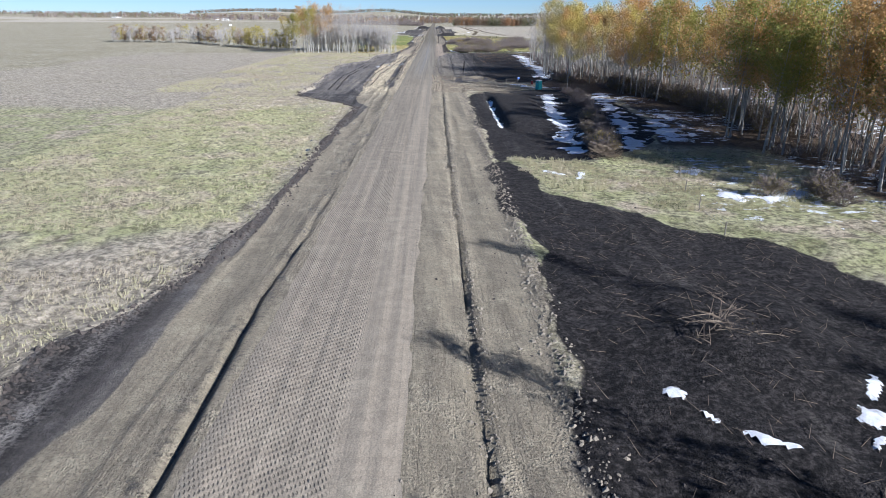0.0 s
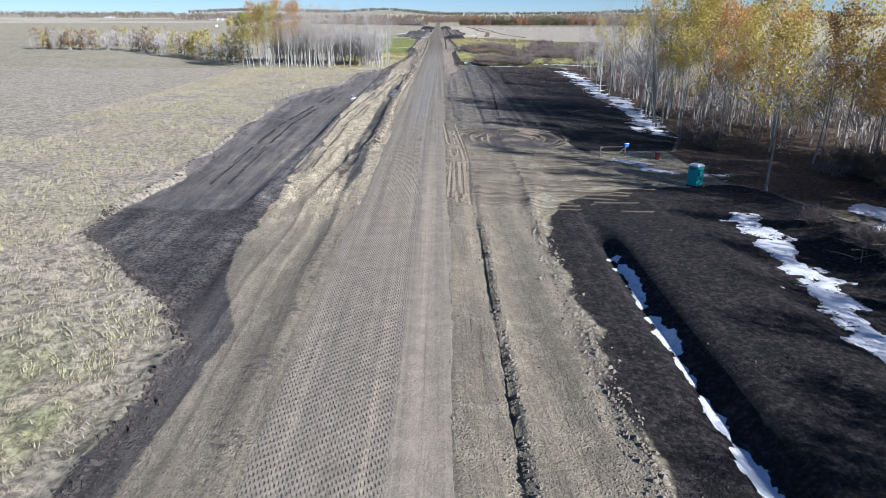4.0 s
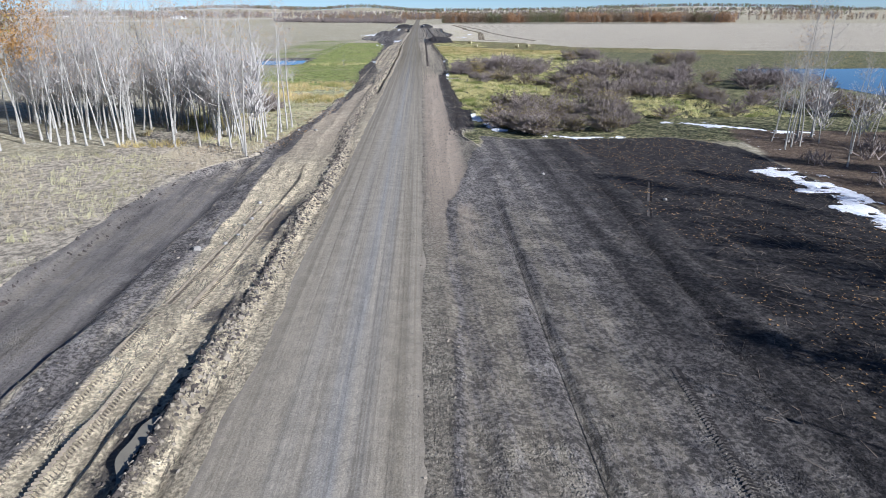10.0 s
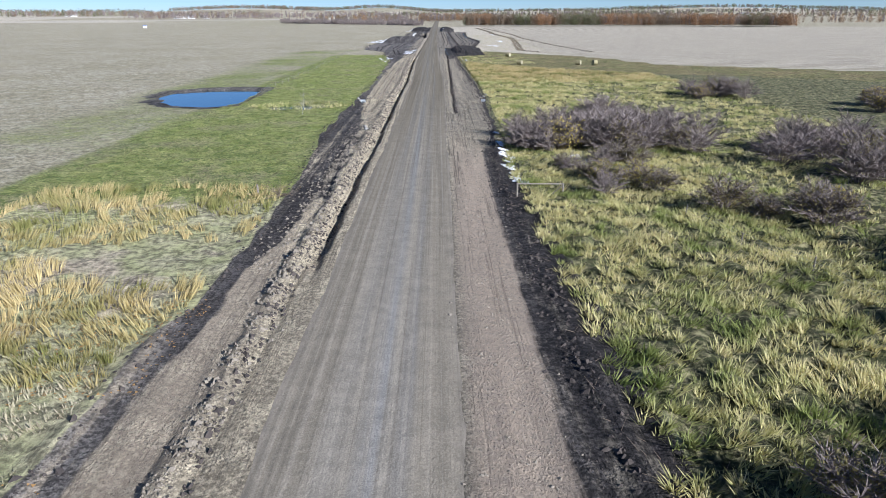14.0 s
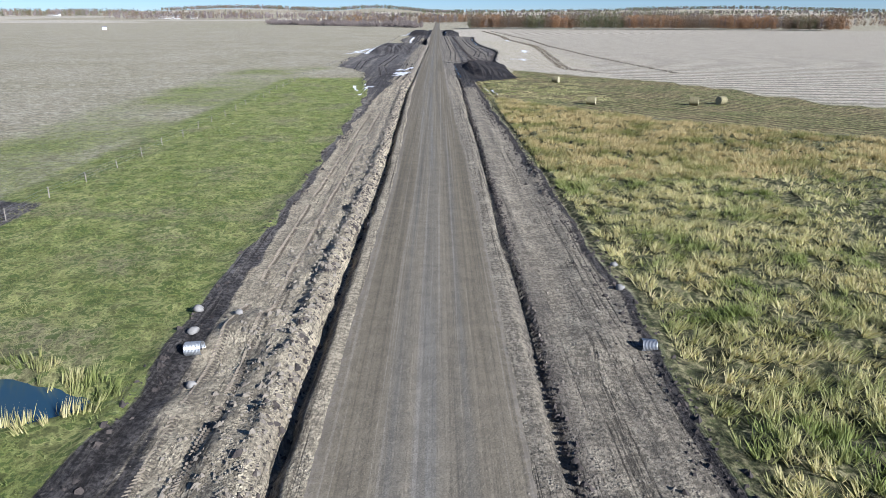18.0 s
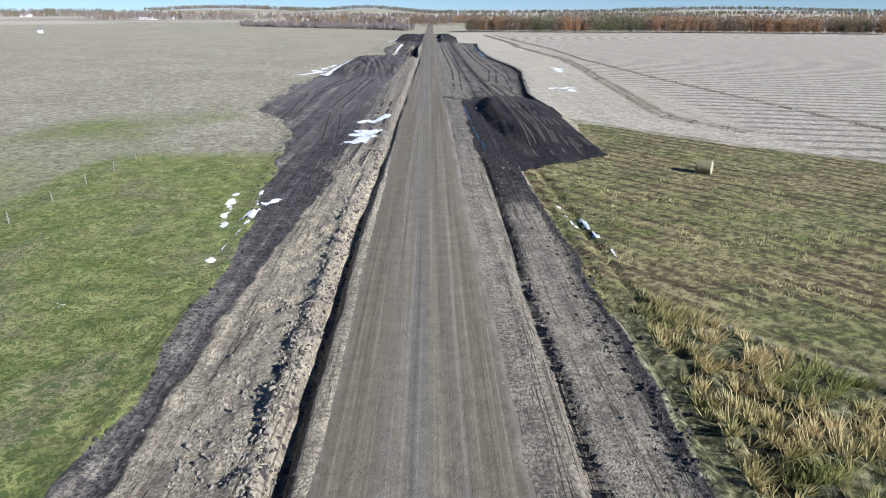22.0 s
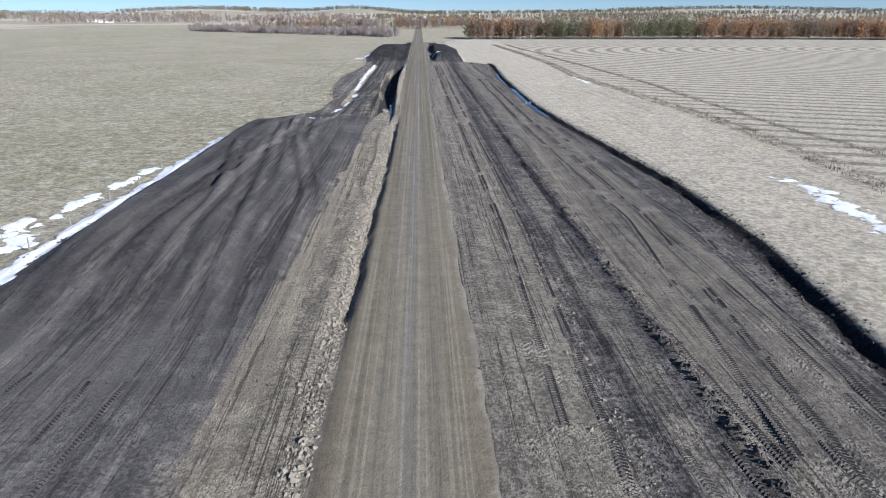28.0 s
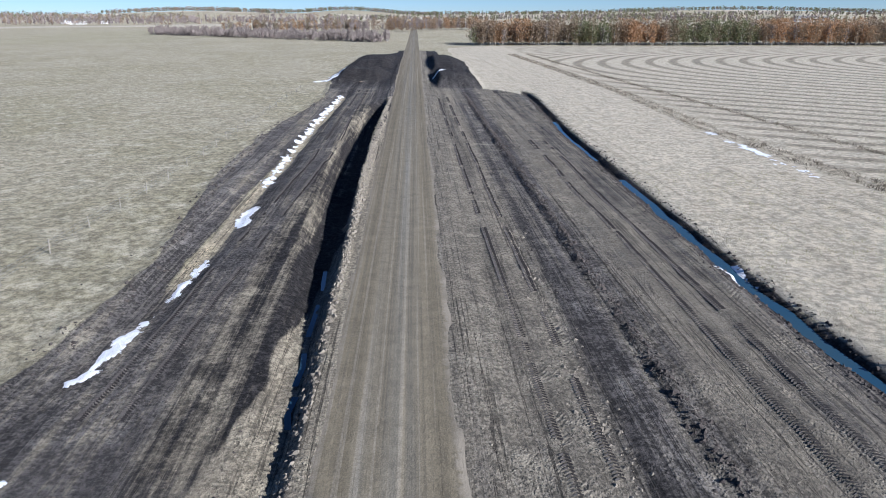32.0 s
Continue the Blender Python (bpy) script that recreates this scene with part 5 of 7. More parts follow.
# ---------- trees ----------
def make_tree(height_m, kind, seed):
    """An aspen: leaning tapered trunk, limbs, fine twigs, and leaves where it still has them."""
    rnd = random.Random(seed)
    trunk, crown, leaves = Shape(), Shape(), Shape()
    lean = (rnd.uniform(-0.10, 0.10), rnd.uniform(-0.08, 0.08))
    r0 = 0.006 * height_m + 0.02
    pts, rad = [], []
    wx = wy = 0.0
    for k in range(9):
        f = k / 8
        wx += rnd.uniform(-0.17, 0.17)
        wy += rnd.uniform(-0.17, 0.17)
        pts.append(Vector((lean[0] * f * height_m + wx, lean[1] * f * height_m + wy, f * height_m - 0.15)))
        rad.append(r0 * (1 - 0.93 * f ** 1.1) * (1.35 if k == 0 else 1))
    trunk.tube(pts, rad, 6)

    def at(f):
        k = min(int(f * 8), 7)
        return pts[k].lerp(pts[k + 1], f * 8 - k)

    low = {"bare": 0.28, "gold": 0.38, "green": 0.34, "thin": 0.45}[kind]
    for _ in range({"bare": 38, "gold": 26, "green": 26, "thin": 16}[kind]):
        f = low + (0.97 - low) * rnd.random() ** 0.9
        a = rnd.uniform(0, 2 * math.pi)
        ln = height_m * (0.05 + 0.15 * (1 - f) + 0.03 * rnd.random()) * (1.25 if kind in ("gold", "green") else 1)
        p = at(f)
        up = rnd.uniform(0.45, 1.0)
        q = p + Vector((math.cos(a), math.sin(a), up)) * ln * 0.55
        e = q + Vector((math.cos(a + rnd.uniform(-0.5, 0.5)), math.sin(a), up + 0.4)) * ln * 0.5
        br = r0 * (0.12 if kind in ("bare", "thin") else 0.2) * (1.1 - f)
        crown.tube([p, q, e], [br, br * 0.6, br * 0.15], 3, False)
        n = {"bare": 16, "gold": 5, "green": 3, "thin": 8}[kind]
        for _ in range(n):
            s = p.lerp(q, rnd.uniform(0.4, 1)) if rnd.random() < 0.5 else q.lerp(e, rnd.random())
            d = Vector((rnd.uniform(-1, 1), rnd.uniform(-1, 1), rnd.uniform(0.1, 1.1))) * ln * 0.34
            crown.blade(s, s + d, 0.022)
        if kind in ("gold", "green"):
            for _ in range(74 if kind == "gold" else 100):
                s = p.lerp(e, rnd.uniform(0.25, 1.08)) + Vector((rnd.gauss(0, 0.42), rnd.gauss(0, 0.42), rnd.gauss(0, 0.38)))
                w = rnd.uniform(0.13, 0.28)
                leaves.leaf(s, (rnd.gauss(0, 1), rnd.gauss(0, 1), rnd.gauss(0, 1)), (rnd.gauss(0, 1), rnd.gauss(0, 1), 1), w, w * 1.5)
        elif kind == "bare" and rnd.random() < 0.4:
            for _ in range(5):
                s = q.lerp(e, rnd.random()) + Vector((rnd.gauss(0, 0.25), rnd.gauss(0, 0.25), rnd.gauss(0, 0.2)))
                leaves.leaf(s, (rnd.gauss(0, 1), rnd.gauss(0, 1), 1), (0, 1, 1), 0.14, 0.2)
    return trunk, crown, leaves


TREE_KINDS = {
    "bare": ("bare grey aspen with pale trunk and fine twigs", ORANGE),
    "thin": ("slender leafless aspen sapling", ORANGE),
    "yellow": ("tall aspen with thinning yellow leaves", YELLOW),
    "orange": ("tall aspen with thinning orange leaves", ORANGE),
    "green": ("leafy dark green poplar turning yellow", GREEN),
}
TREES = {}
for key, (label, foliage) in TREE_KINDS.items():
    TREES[key] = []
    for v in range(4 if key == "bare" else 3):
        shape = {"yellow": "gold", "orange": "gold"}.get(key, key)
        trunk, crown, leaves = make_tree({"thin": 8.5, "green": 17.0}.get(key, 16.5), shape, 100 + v * 7 + len(key) * 31)
        TREES[key].append((trunk.mesh("trunk"), crown.mesh("crown"), leaves.mesh("foliage") if leaves.f else None, label, foliage))
        for me, mat in zip(TREES[key][-1][:3], (BARK, TWIG, foliage)):
            if me:
                me.materials.append(mat)


def plant(kind, x, y, size, group):
    trunk, crown, leaves, label, _ = random.choice(TREES[kind])
    m = pose(x, y, hz(x, y), 0, 0, random.uniform(0, 360)) @ Matrix.Diagonal((size, size, size * random.uniform(0.9, 1.1), 1))
    ob = empty("aspen_tree", m, label, "tree", group)
    for nm, me in (("trunk", trunk), ("crown", crown), ("foliage", leaves)):
        if me:
            new(nm, me).parent = ob


def scatter(poly, count, gap, seed):
    rnd = random.Random(seed)
    xs, ys = [p[0] for p in poly], [p[1] for p in poly]
    got, tries = [], 0
    while len(got) < count and tries < count * 60:
        tries += 1
        x, y = rnd.uniform(min(xs), max(xs)), rnd.uniform(min(ys), max(ys))
        if inside(np.array([x]), np.array([y]), poly)[0] and all((x - a) ** 2 + (y - b) ** 2 > gap * gap for a, b in got[-250:]):
            got.append((x, y))
    return got


def wood_edge(y):
    return float(kn(y, [-60, 0, 16, 24, 50, 58, 75, 108, 133, 150, 160, 176, 188, 200, 230, 270, 305, 322], [30, 30, 31, 60, 58, 49, 46, 52, 52, 46, 44, 42, 40, 39, 40, 43, 45, 48]))


random.seed(11)
rw = random.Random(3)
done = 0
# the wood on the right: dense and leafy first, bare further on
while done < 172:
    y = rw.uniform(52, 322) if rw.random() < 0.65 else rw.uniform(52, 168)
    deep = rw.random() ** 1.6
    x = wood_edge(y) + deep * (26 if y < 165 else 20) + rw.uniform(0, 2)
    if 157 < y < 196 and x < 47:
        continue
    u = rw.random()
    if y < 105:
        kind = "green" if u < 0.55 else ("orange" if u < 0.92 else "bare")
    elif y < 165:
        kind = "orange" if u < 0.52 else ("green" if u < 0.68 else ("yellow" if u < 0.85 else "bare"))
    elif y < 205:
        kind = "yellow" if u < 0.5 else ("bare" if u < 0.8 else "green")
    elif y < 235:
        kind = "yellow" if u < 0.12 else ("thin" if u < 0.3 else "bare")
    else:
        kind = "bare" if u < 0.66 else ("thin" if u < 0.94 else "yellow")
    size = rw.uniform(0.74, 1.2) * (0.9 if y > 262 else 1.06)
    plant(kind, x, y, size, "trees of the right-hand wood")
    done += 1
for x, y, kind, size in ((35.6, 156.8, "yellow", 1.08), (39.4, 178, "orange", 0.98), (36.6, 184.4, "yellow", 0.92), (43, 193, "yellow", 1.1), (46.5, 192, "yellow", 1.1), (48, 205, "yellow", 1.15), (46, 210, "yellow", 1.15), (50, 208, "bare", 1.2), (52.5, 205, "yellow", 1.15), (49, 199, "yellow", 1.15), (54.5, 210, "bare", 1.2), (51, 194, "yellow", 1.1), (45, 203, "yellow", 1.18), (56, 203, "bare", 1.15), (47.5, 214, "bare", 1.2), (45, 176, "orange", 1.0), (47, 169, "orange", 1.0),
                         (36.9, 195.5, "bare", 1.2), (37.4, 199, "bare", 1.22), (37.2, 202.5, "bare", 1.16), (38.6, 205.5, "yellow", 1.18), (40, 209.5, "bare", 1.2), (41.5, 213, "bare", 1.22), (39.2, 201, "yellow", 1.2), (41.2, 204.5, "bare", 1.2), (43, 208, "bare", 1.2), (40.6, 197, "yellow", 1.15), (38.2, 209.8, "bare", 1.15),
                         (44.2, 222.5, "bare", 1.2), (44.5, 198, "yellow", 1.1), (42.5, 216, "bare", 1.2), (38, 240.5, "bare", 1.15), (39.2, 236, "bare", 1.1), (44.4, 246, "bare", 1.2), (41, 258, "bare", 1.15), (44.6, 271, "bare", 1.15), (42.6, 251, "bare", 1.15), (46, 238, "bare", 1.15), (48.6, 302, "thin", 1.1)):
    plant(kind, x, y, size, "trees of the right-hand wood")
for x, y, kind in ((43, -2, "orange"), (47, 2, "bare"), (52, 5, "orange"), (40, -6, "green"), (56, 11, "orange"), (49, -4, "green")):
    plant(kind, x, y, 1.0, "trees of the right-hand wood")
# tall trees that shade the bank and the ditch
for k in range(16):
    plant("green" if k % 3 else "orange", rw.uniform(46.5, 57), 64 + k * 2.6 + rw.uniform(-1, 1), rw.uniform(1.0, 1.2), "trees of the right-hand wood")
# two slim trees outside the clearing at the start
for x, y, size in ((30.4, 10.8, 1.0), (33.8, 27.2, 0.98)):
    trunk, crown, leaves, label, _ = TREES["orange"][1]
    slim = empty("aspen_tree", pose(x, y, hz(x, y), 0, 0, 40) @ Matrix.Diagonal((size * 0.6, size * 0.6, size, 1)), "slim tall aspen with thinning orange leaves", "tree", "trees of the right-hand wood")
    for nm, me in (("trunk", trunk), ("crown", crown), ("foliage", leaves)):
        new(nm, me).parent = slim
# the wood on the left
for k, (x, y) in enumerate(scatter([(-13.8, 309), (-20, 312), (-40, 318), (-58, 313), (-58, 346), (-30, 342), (-16.5, 330)], 104, 0.9, 21)):
    u = rw.random()
    kind = "bare" if u < 0.86 or x > -46 else ("yellow" if u < 0.93 else "orange")
    plant(kind, x, y, rw.uniform(1.0, 1.26) * (0.95 if x > -24 else 1.0), "trees of the left-hand wood") if x < -19 and (x < -30 or rw.random() < 0.45) else None
for x, y, kind in ((-57, 311, "yellow"), (-60, 315, "green"), (-63, 320, "yellow"), (-56, 316, "orange"), (-47, 315, "bare"), (-68, 326, "yellow"), (-15.0, 319.7, "bare"), (-15.3, 329, "bare"), (-15.8, 326.7, "bare"), (-14.9, 330.3, "bare"), (-16.2, 309.6, "bare"), (-16.7, 311.5, "bare"), (-19, 324.9, "bare"), (-18.4, 330, "bare"), (-16.6, 321.7, "bare"), (-21.2, 321.7, "bare"), (-17.4, 313.5, "bare"), (-52, 314, "green")):
    plant(kind, x, y, rw.uniform(0.95, 1.12), "trees of the left-hand wood")


def woods(name, spots, label, kinds, material):
    """A stand too far off to count: simple trees joined into one mesh."""
    stems, crowns = Shape(), {}
    rnd = random.Random(len(spots) + 5)
    for x, y, h, kind in spots:
        z = hz(x, y)
        if kind != "bush":
            stems.tube([(x, y, z - 0.2), (x + rnd.uniform(-1.1, 1.1), y + rnd.uniform(-0.8, 0.8), z + h * 0.9)], [0.06 if y < 200 else 0.085, 0.025], 3, False)
        shape = crowns.setdefault(kind, Shape())
        if kind in ("grey", "bush"):
            for _ in range(16 if y > 1800 else 58 if kind == "grey" else 34):
                b = Vector((x + rnd.gauss(0, 0.5), y + rnd.gauss(0, 0.5), z + h * (rnd.uniform(0.25, 0.8) if kind == "grey" else rnd.uniform(0, 0.4))))
                d = Vector((rnd.gauss(0, 0.7), rnd.gauss(0, 0.7), rnd.uniform(0.7, 1.6))) * h * 0.17
                shape.blade(b, b + d * (1 if kind == "grey" else 2), (0.12 + max(0, y - 700) / 2200) * (2.4 if y > 1800 else 1))
        else:
            for _ in range(100 if y < 1800 else 18):
                f = rnd.uniform(0.34 if y < 330 and x > 0 else 0.14, 1.0)
                w = (1.0 - abs(f - 0.6)) * h * (0.10 if y < 330 and x > 0 else 0.13)
                q = Vector((x + rnd.gauss(0, w), y + rnd.gauss(0, w), z + h * f))
                s = (rnd.uniform(0.2, 0.5) if y < 330 else rnd.uniform(0.35, 0.95)) * (1 + max(0, y - 1000) / 1500) * (1.7 if y > 1800 else 1)
                shape.leaf(q, (rnd.gauss(0, 1), rnd.gauss(0, 1) - 0.5, rnd.gauss(0, 1)), (rnd.gauss(0, 1), 0, 1), s, s * 1.4)
    top = empty(name, Matrix(), label, "woods", kind="stuff")
    if stems.f:
        part("trunks", stems, BARK, top)
    for kind, shape in crowns.items():
        part("crowns", shape, material[kind], top)


FOLIAGE = {"grey": TWIG, "rust": FAR_RUST, "orange": FAR_ORANGE, "green": FAR_GREEN, "yellow": YELLOW, "bush": WILLOW}
FAR_FOLIAGE = dict(FOLIAGE, grey=WILLOW)
rf = random.Random(9)
spots = []
for _ in range(1250):
    x = 31 + 365 * rf.random()
    y = float(kn(x, [31, 260, 400], [1147, 1128, 1085])) + rf.random() ** 1.5 * 34
    u, v = rf.random(), vn(np.array([x]), np.array([0.0]), 26, 3)[0]
    kind = ("orange" if v > 0.62 else "rust" if v > 0.42 else "green") if u < 0.66 else ("rust" if u < 0.9 else "grey")
    spots.append((x, y, rf.uniform(9, 14.5), kind))
woods("far_wood", spots, "long autumn wood of rust, orange and green trees beyond stubble", None, FAR_FOLIAGE)
spots = []
for _ in range(640):
    x = -20 - 225 * rf.random()
    y = 1186 + (-20 - x) * 0.9 + rf.random() * 46
    spots.append((x, y, rf.uniform(5, 9), "bush" if rf.random() < 0.6 else "grey"))
for _ in range(160):
    x = -60 - 150 * rf.random()
    spots.append((x, 1480 + rf.random() * 60, rf.uniform(7, 12), rf.choice(["rust", "grey", "grey", "orange"])))
woods("far_thicket", spots, "low grey thicket and rusty trees beside the crossing road", None, FAR_FOLIAGE)
spots = []
for _ in range(300):
    f = rf.random()
    x = -64 - 136 * f
    y = float(kn(-x, [60, 83, 142, 200], [322, 342, 413, 428])) + rf.random() * 18
    u = rf.random()
    spots.append((x, y, rf.uniform(6, 11), "yellow" if (x > -95 and u < 0.5) or u < 0.12 else "orange" if u < 0.24 else "grey"))
for _ in range(170):
    x = -16.5 - 42 * rf.random()
    spots.append((x, float(kn(-x, [16, 30, 58], [317, 328, 336])) + kn(-x, [16, 30], [8, 14]) * rf.random(), rf.uniform(8, 14), "grey"))
woods("left_wood_row", spots, "row of bare and yellowing trees along the field", None, FOLIAGE)
spots = []
for _ in range(520):
    f = rf.random()
    y = -45 + 207 * f
    if 6 < y < 50:
        continue
    spots.append((wood_edge(y) + (4 if y > 40 else 1) + 24 * rf.random() ** 1.2, y, rf.uniform(11, 18) * (1.15 if 35 < y < 130 else 1), rf.choice(["green", "orange", "grey", "green"])))
for _ in range(240):
    y = 5 + 310 * rf.random()
    spots.append((wood_edge(y) + 1 + 14 * rf.random(), y, rf.uniform(1.6, 3.2), "bush"))
for _ in range(44):
    y = 170 + 34 * rf.random()
    spots.append((wood_edge(y) + 7 + 18 * rf.random(), y, rf.uniform(11, 16), rf.choice(["yellow", "grey", "grey", "yellow", "green"])))
for _ in range(64):
    spots.append((41 + 18 * rf.random(), 186 + 76 * rf.random(), rf.uniform(11, 16), "grey" if rf.random() < 0.86 else "yellow"))
for _ in range(200):
    spots.append((52 + 26 * rf.random(), 175 + 150 * rf.random(), rf.uniform(5, 10), "grey"))
woods("deep_wood", spots, "inner part of the mixed wood behind its first trees", None, dict(FOLIAGE, green=GREEN, orange=ORANGE))
spots = []
for cx, cy, wx, wy, count, kinds in ((-40, 1480, 60, 20, 90, ["rust", "grey"]), (20, 1560, 60, 30, 160, ["rust", "grey", "orange"]), (-420, 1950, 300, 40, 420, ["rust", "grey", "grey"]), (-900, 2300, 420, 60, 520, ["green", "rust", "grey"]),
                                     (700, 2100, 460, 50, 520, ["grey", "green", "rust"]), (300, 2700, 560, 50, 560, ["grey", "green"]), (-950, 3780, 380, 90, 520, ["green", "rust", "grey"]), (1300, 3100, 800, 60, 620, ["green", "grey"]),
                                     (-1800, 2900, 700, 60, 620, ["green", "grey"]), (-300, 3900, 420, 90, 520, ["green", "grey"]), (500, 3950, 700, 90, 620, ["green", "grey"]), (1700, 4100, 700, 90, 500, ["green", "grey"]), (560, 1300, 220, 30, 160, ["rust", "grey", "orange"])):
    for _ in range(count):
        spots.append((cx + wx * rf.uniform(-1, 1), cy + wy * rf.uniform(-1, 1), rf.uniform(8, 15) * (1.3 if cy > 1800 else 1), rf.choice(kinds)))
woods("distant_tree_belts", spots, "shelter belts and bluffs on the far prairie", None, FAR_FOLIAGE)


# ---------- willows and other shrubs ----------
def make_bush(seed, leafy):
    """A willow: many stems from one stool, fine twigs filling a rounded, uneven dome."""
    rnd = random.Random(seed)
    stems, leaves = Shape(), Shape()
    for _ in range(40):
        a, tilt = rnd.uniform(0, 2 * math.pi), rnd.uniform(0, 1) ** 0.6 * 1.35
        out = Vector((math.cos(a) * math.sin(tilt), math.sin(a) * math.sin(tilt), math.cos(tilt)))
        reach = rnd.uniform(0.72, 1.06)
        e = Vector((out.x * 1.75, out.y * 1.75, out.z * 2.35 + 0.12)) * reach
        p = Vector((math.cos(a) * 0.3 * rnd.random(), math.sin(a) * 0.3 * rnd.random(), -0.05))
        q = p.lerp(e, 0.5) + Vector((rnd.gauss(0, 0.1), rnd.gauss(0, 0.1), 0.22 * reach))
        stems.tube([p, q, e], [0.02, 0.012, 0.003], 3, False)
        for _ in range(34):
            s = q.lerp(e, rnd.uniform(-0.4, 1.0))
            d = (out * 0.5 + Vector((rnd.gauss(0, 0.6), rnd.gauss(0, 0.6), rnd.uniform(-0.1, 0.9)))) * rnd.uniform(0.2, 0.5)
            stems.blade(s, s + d, 0.04)
        for _ in range(leafy):
            s = q.lerp(e, rnd.uniform(-0.3, 1.1)) + Vector((rnd.gauss(0, 0.2), rnd.gauss(0, 0.2), rnd.gauss(0, 0.15)))
            w = rnd.uniform(0.06, 0.13)
            leaves.leaf(s, (rnd.gauss(0, 1), rnd.gauss(0, 1), rnd.gauss(0, 1)), (rnd.gauss(0, 1), rnd.gauss(0, 1), 1), w, w * 2)
    return stems, leaves


BUSHES = []
for v, leafy in enumerate((0, 0, 5, 20, 18)):
    stems, leaves = make_bush(300 + v, leafy)
    me = stems.mesh("branchwork")
    me.materials.append(WILLOW)
    lm = None
    if leafy:
        lm = leaves.mesh("foliage")
        lm.materials.append(WILLOW_LEAF if v < 4 else YELLOW)
    BUSHES.append((me, lm, ("leafless purple-grey willow bush", "leafless purple-grey willow bush", "willow bush with a few brown leaves", "olive willow bush still in leaf", "small shrub with yellow leaves")[v]))


def bush(x, y, size, v):
    me, lm, label = BUSHES[v]
    ob = empty("willow_bush", pose(x, y, hz(x, y), 0, 0, random.uniform(0, 360)) @ Matrix.Diagonal((size * 1.25, size * 1.25, size, 1)), label, "bush", "willow bushes")
    new("branchwork", me).parent = ob
    if lm:
        new("foliage", lm).parent = ob


rb = random.Random(17)
CLUMPS = [
    # x, y, half-width, half-depth, count, size, leafless share
    (22, 326, 8, 4, 20, 1.0, 0.3), (18, 337, 4, 5, 9, 0.95, 0.1), (27, 340, 8, 7, 22, 1.1, 0.12), (22, 349, 6, 3, 7, 0.9, 0.1), (36, 335, 6, 8, 12, 1.1, 0.3),
    (14.5, 412, 2.5, 4, 7, 1.15, 0.95), (19, 415, 6, 5, 22, 1.5, 0.8), (28, 412, 6, 5, 18, 1.55, 0.8), (24, 405, 4, 4, 5, 1.0, 0.3), (22, 392, 4, 4, 6, 1.1, 0.6), (30, 384, 6, 6, 7, 1.1, 0.4),
    (45, 403, 9, 12, 18, 1.5, 0.95), (60, 393, 10, 12, 20, 1.45, 0.9), (32, 431, 9, 4, 8, 1.25, 0.9), (57, 462, 5, 4, 12, 1.5, 0.8), (82, 446, 6, 6, 12, 1.5, 0.6), (48, 366, 11, 8, 18, 1.3, 0.6),
    (80, 376, 9, 12, 12, 1.5, 0.8), (64, 345, 12, 12, 16, 1.2, 0.5), (15.5, 398, 1.5, 3, 2, 0.8, 0.2), (38, 358, 8, 6, 9, 1.0, 0.3), (-21.5, 347, 1.2, 1, 3, 1.2, 1.0), (-36, 372, 6, 5, 5, 0.9, 0.6), (40, 62, 4, 5, 5, 1.0, 0.6), (38, 182, 3, 8, 6, 0.9, 0.2),
    (25.8, 80, 1.2, 4, 9, 0.6, 0.35), (27.6, 91, 1.3, 5, 11, 0.64, 0.6), (29.9, 105, 1.4, 6, 12, 0.64, 0.8), (32, 121, 1.4, 7, 12, 0.62, 0.9), (34, 138, 1.4, 8, 12, 0.6, 0.9),
]
for cx, cy, wx, wy, count, size, bare in CLUMPS:
    for _ in range(round(count * 0.86)):
        v = rb.choice([0, 1]) if rb.random() < bare else rb.choice([2, 3, 3, 3, 3, 4])
        bush(cx + wx * rb.uniform(-1, 1), cy + wy * rb.uniform(-1, 1), size * rb.uniform(0.82, 1.3), v)
# leafy undergrowth between the trunks along the edge of the wood
rv = random.Random(41)
for k in range(40):
    y = 98 + k * 1.7
    x = wood_edge(y) + rv.uniform(1.5, 8)
    if y < 156 or x > 48:
        size = rv.uniform(1.0, 1.7)
        ob = empty("undergrowth_shrub", pose(x, y, hz(x, y), 0, 0, rv.uniform(0, 360)) @ Matrix.Diagonal((size * 1.2, size * 1.2, size, 1)), "olive shrub in leaf between aspen trunks", "bush", "shrubs under the wood")
        new("branchwork", BUSHES[3][0]).parent = ob
        new("foliage", BUSHES[3][1]).parent = ob
random.seed(5)
lone = empty("small_tree", pose(-20, 439.6, hz(-20, 439.6)) @ Matrix.Diagonal((0.3, 0.3, 0.25, 1)), "small bare crooked tree in green pasture", "tree")
for nm, me in zip(("trunk", "crown"), TREES["bare"][1][:2]):
    new(nm, me).parent = lone


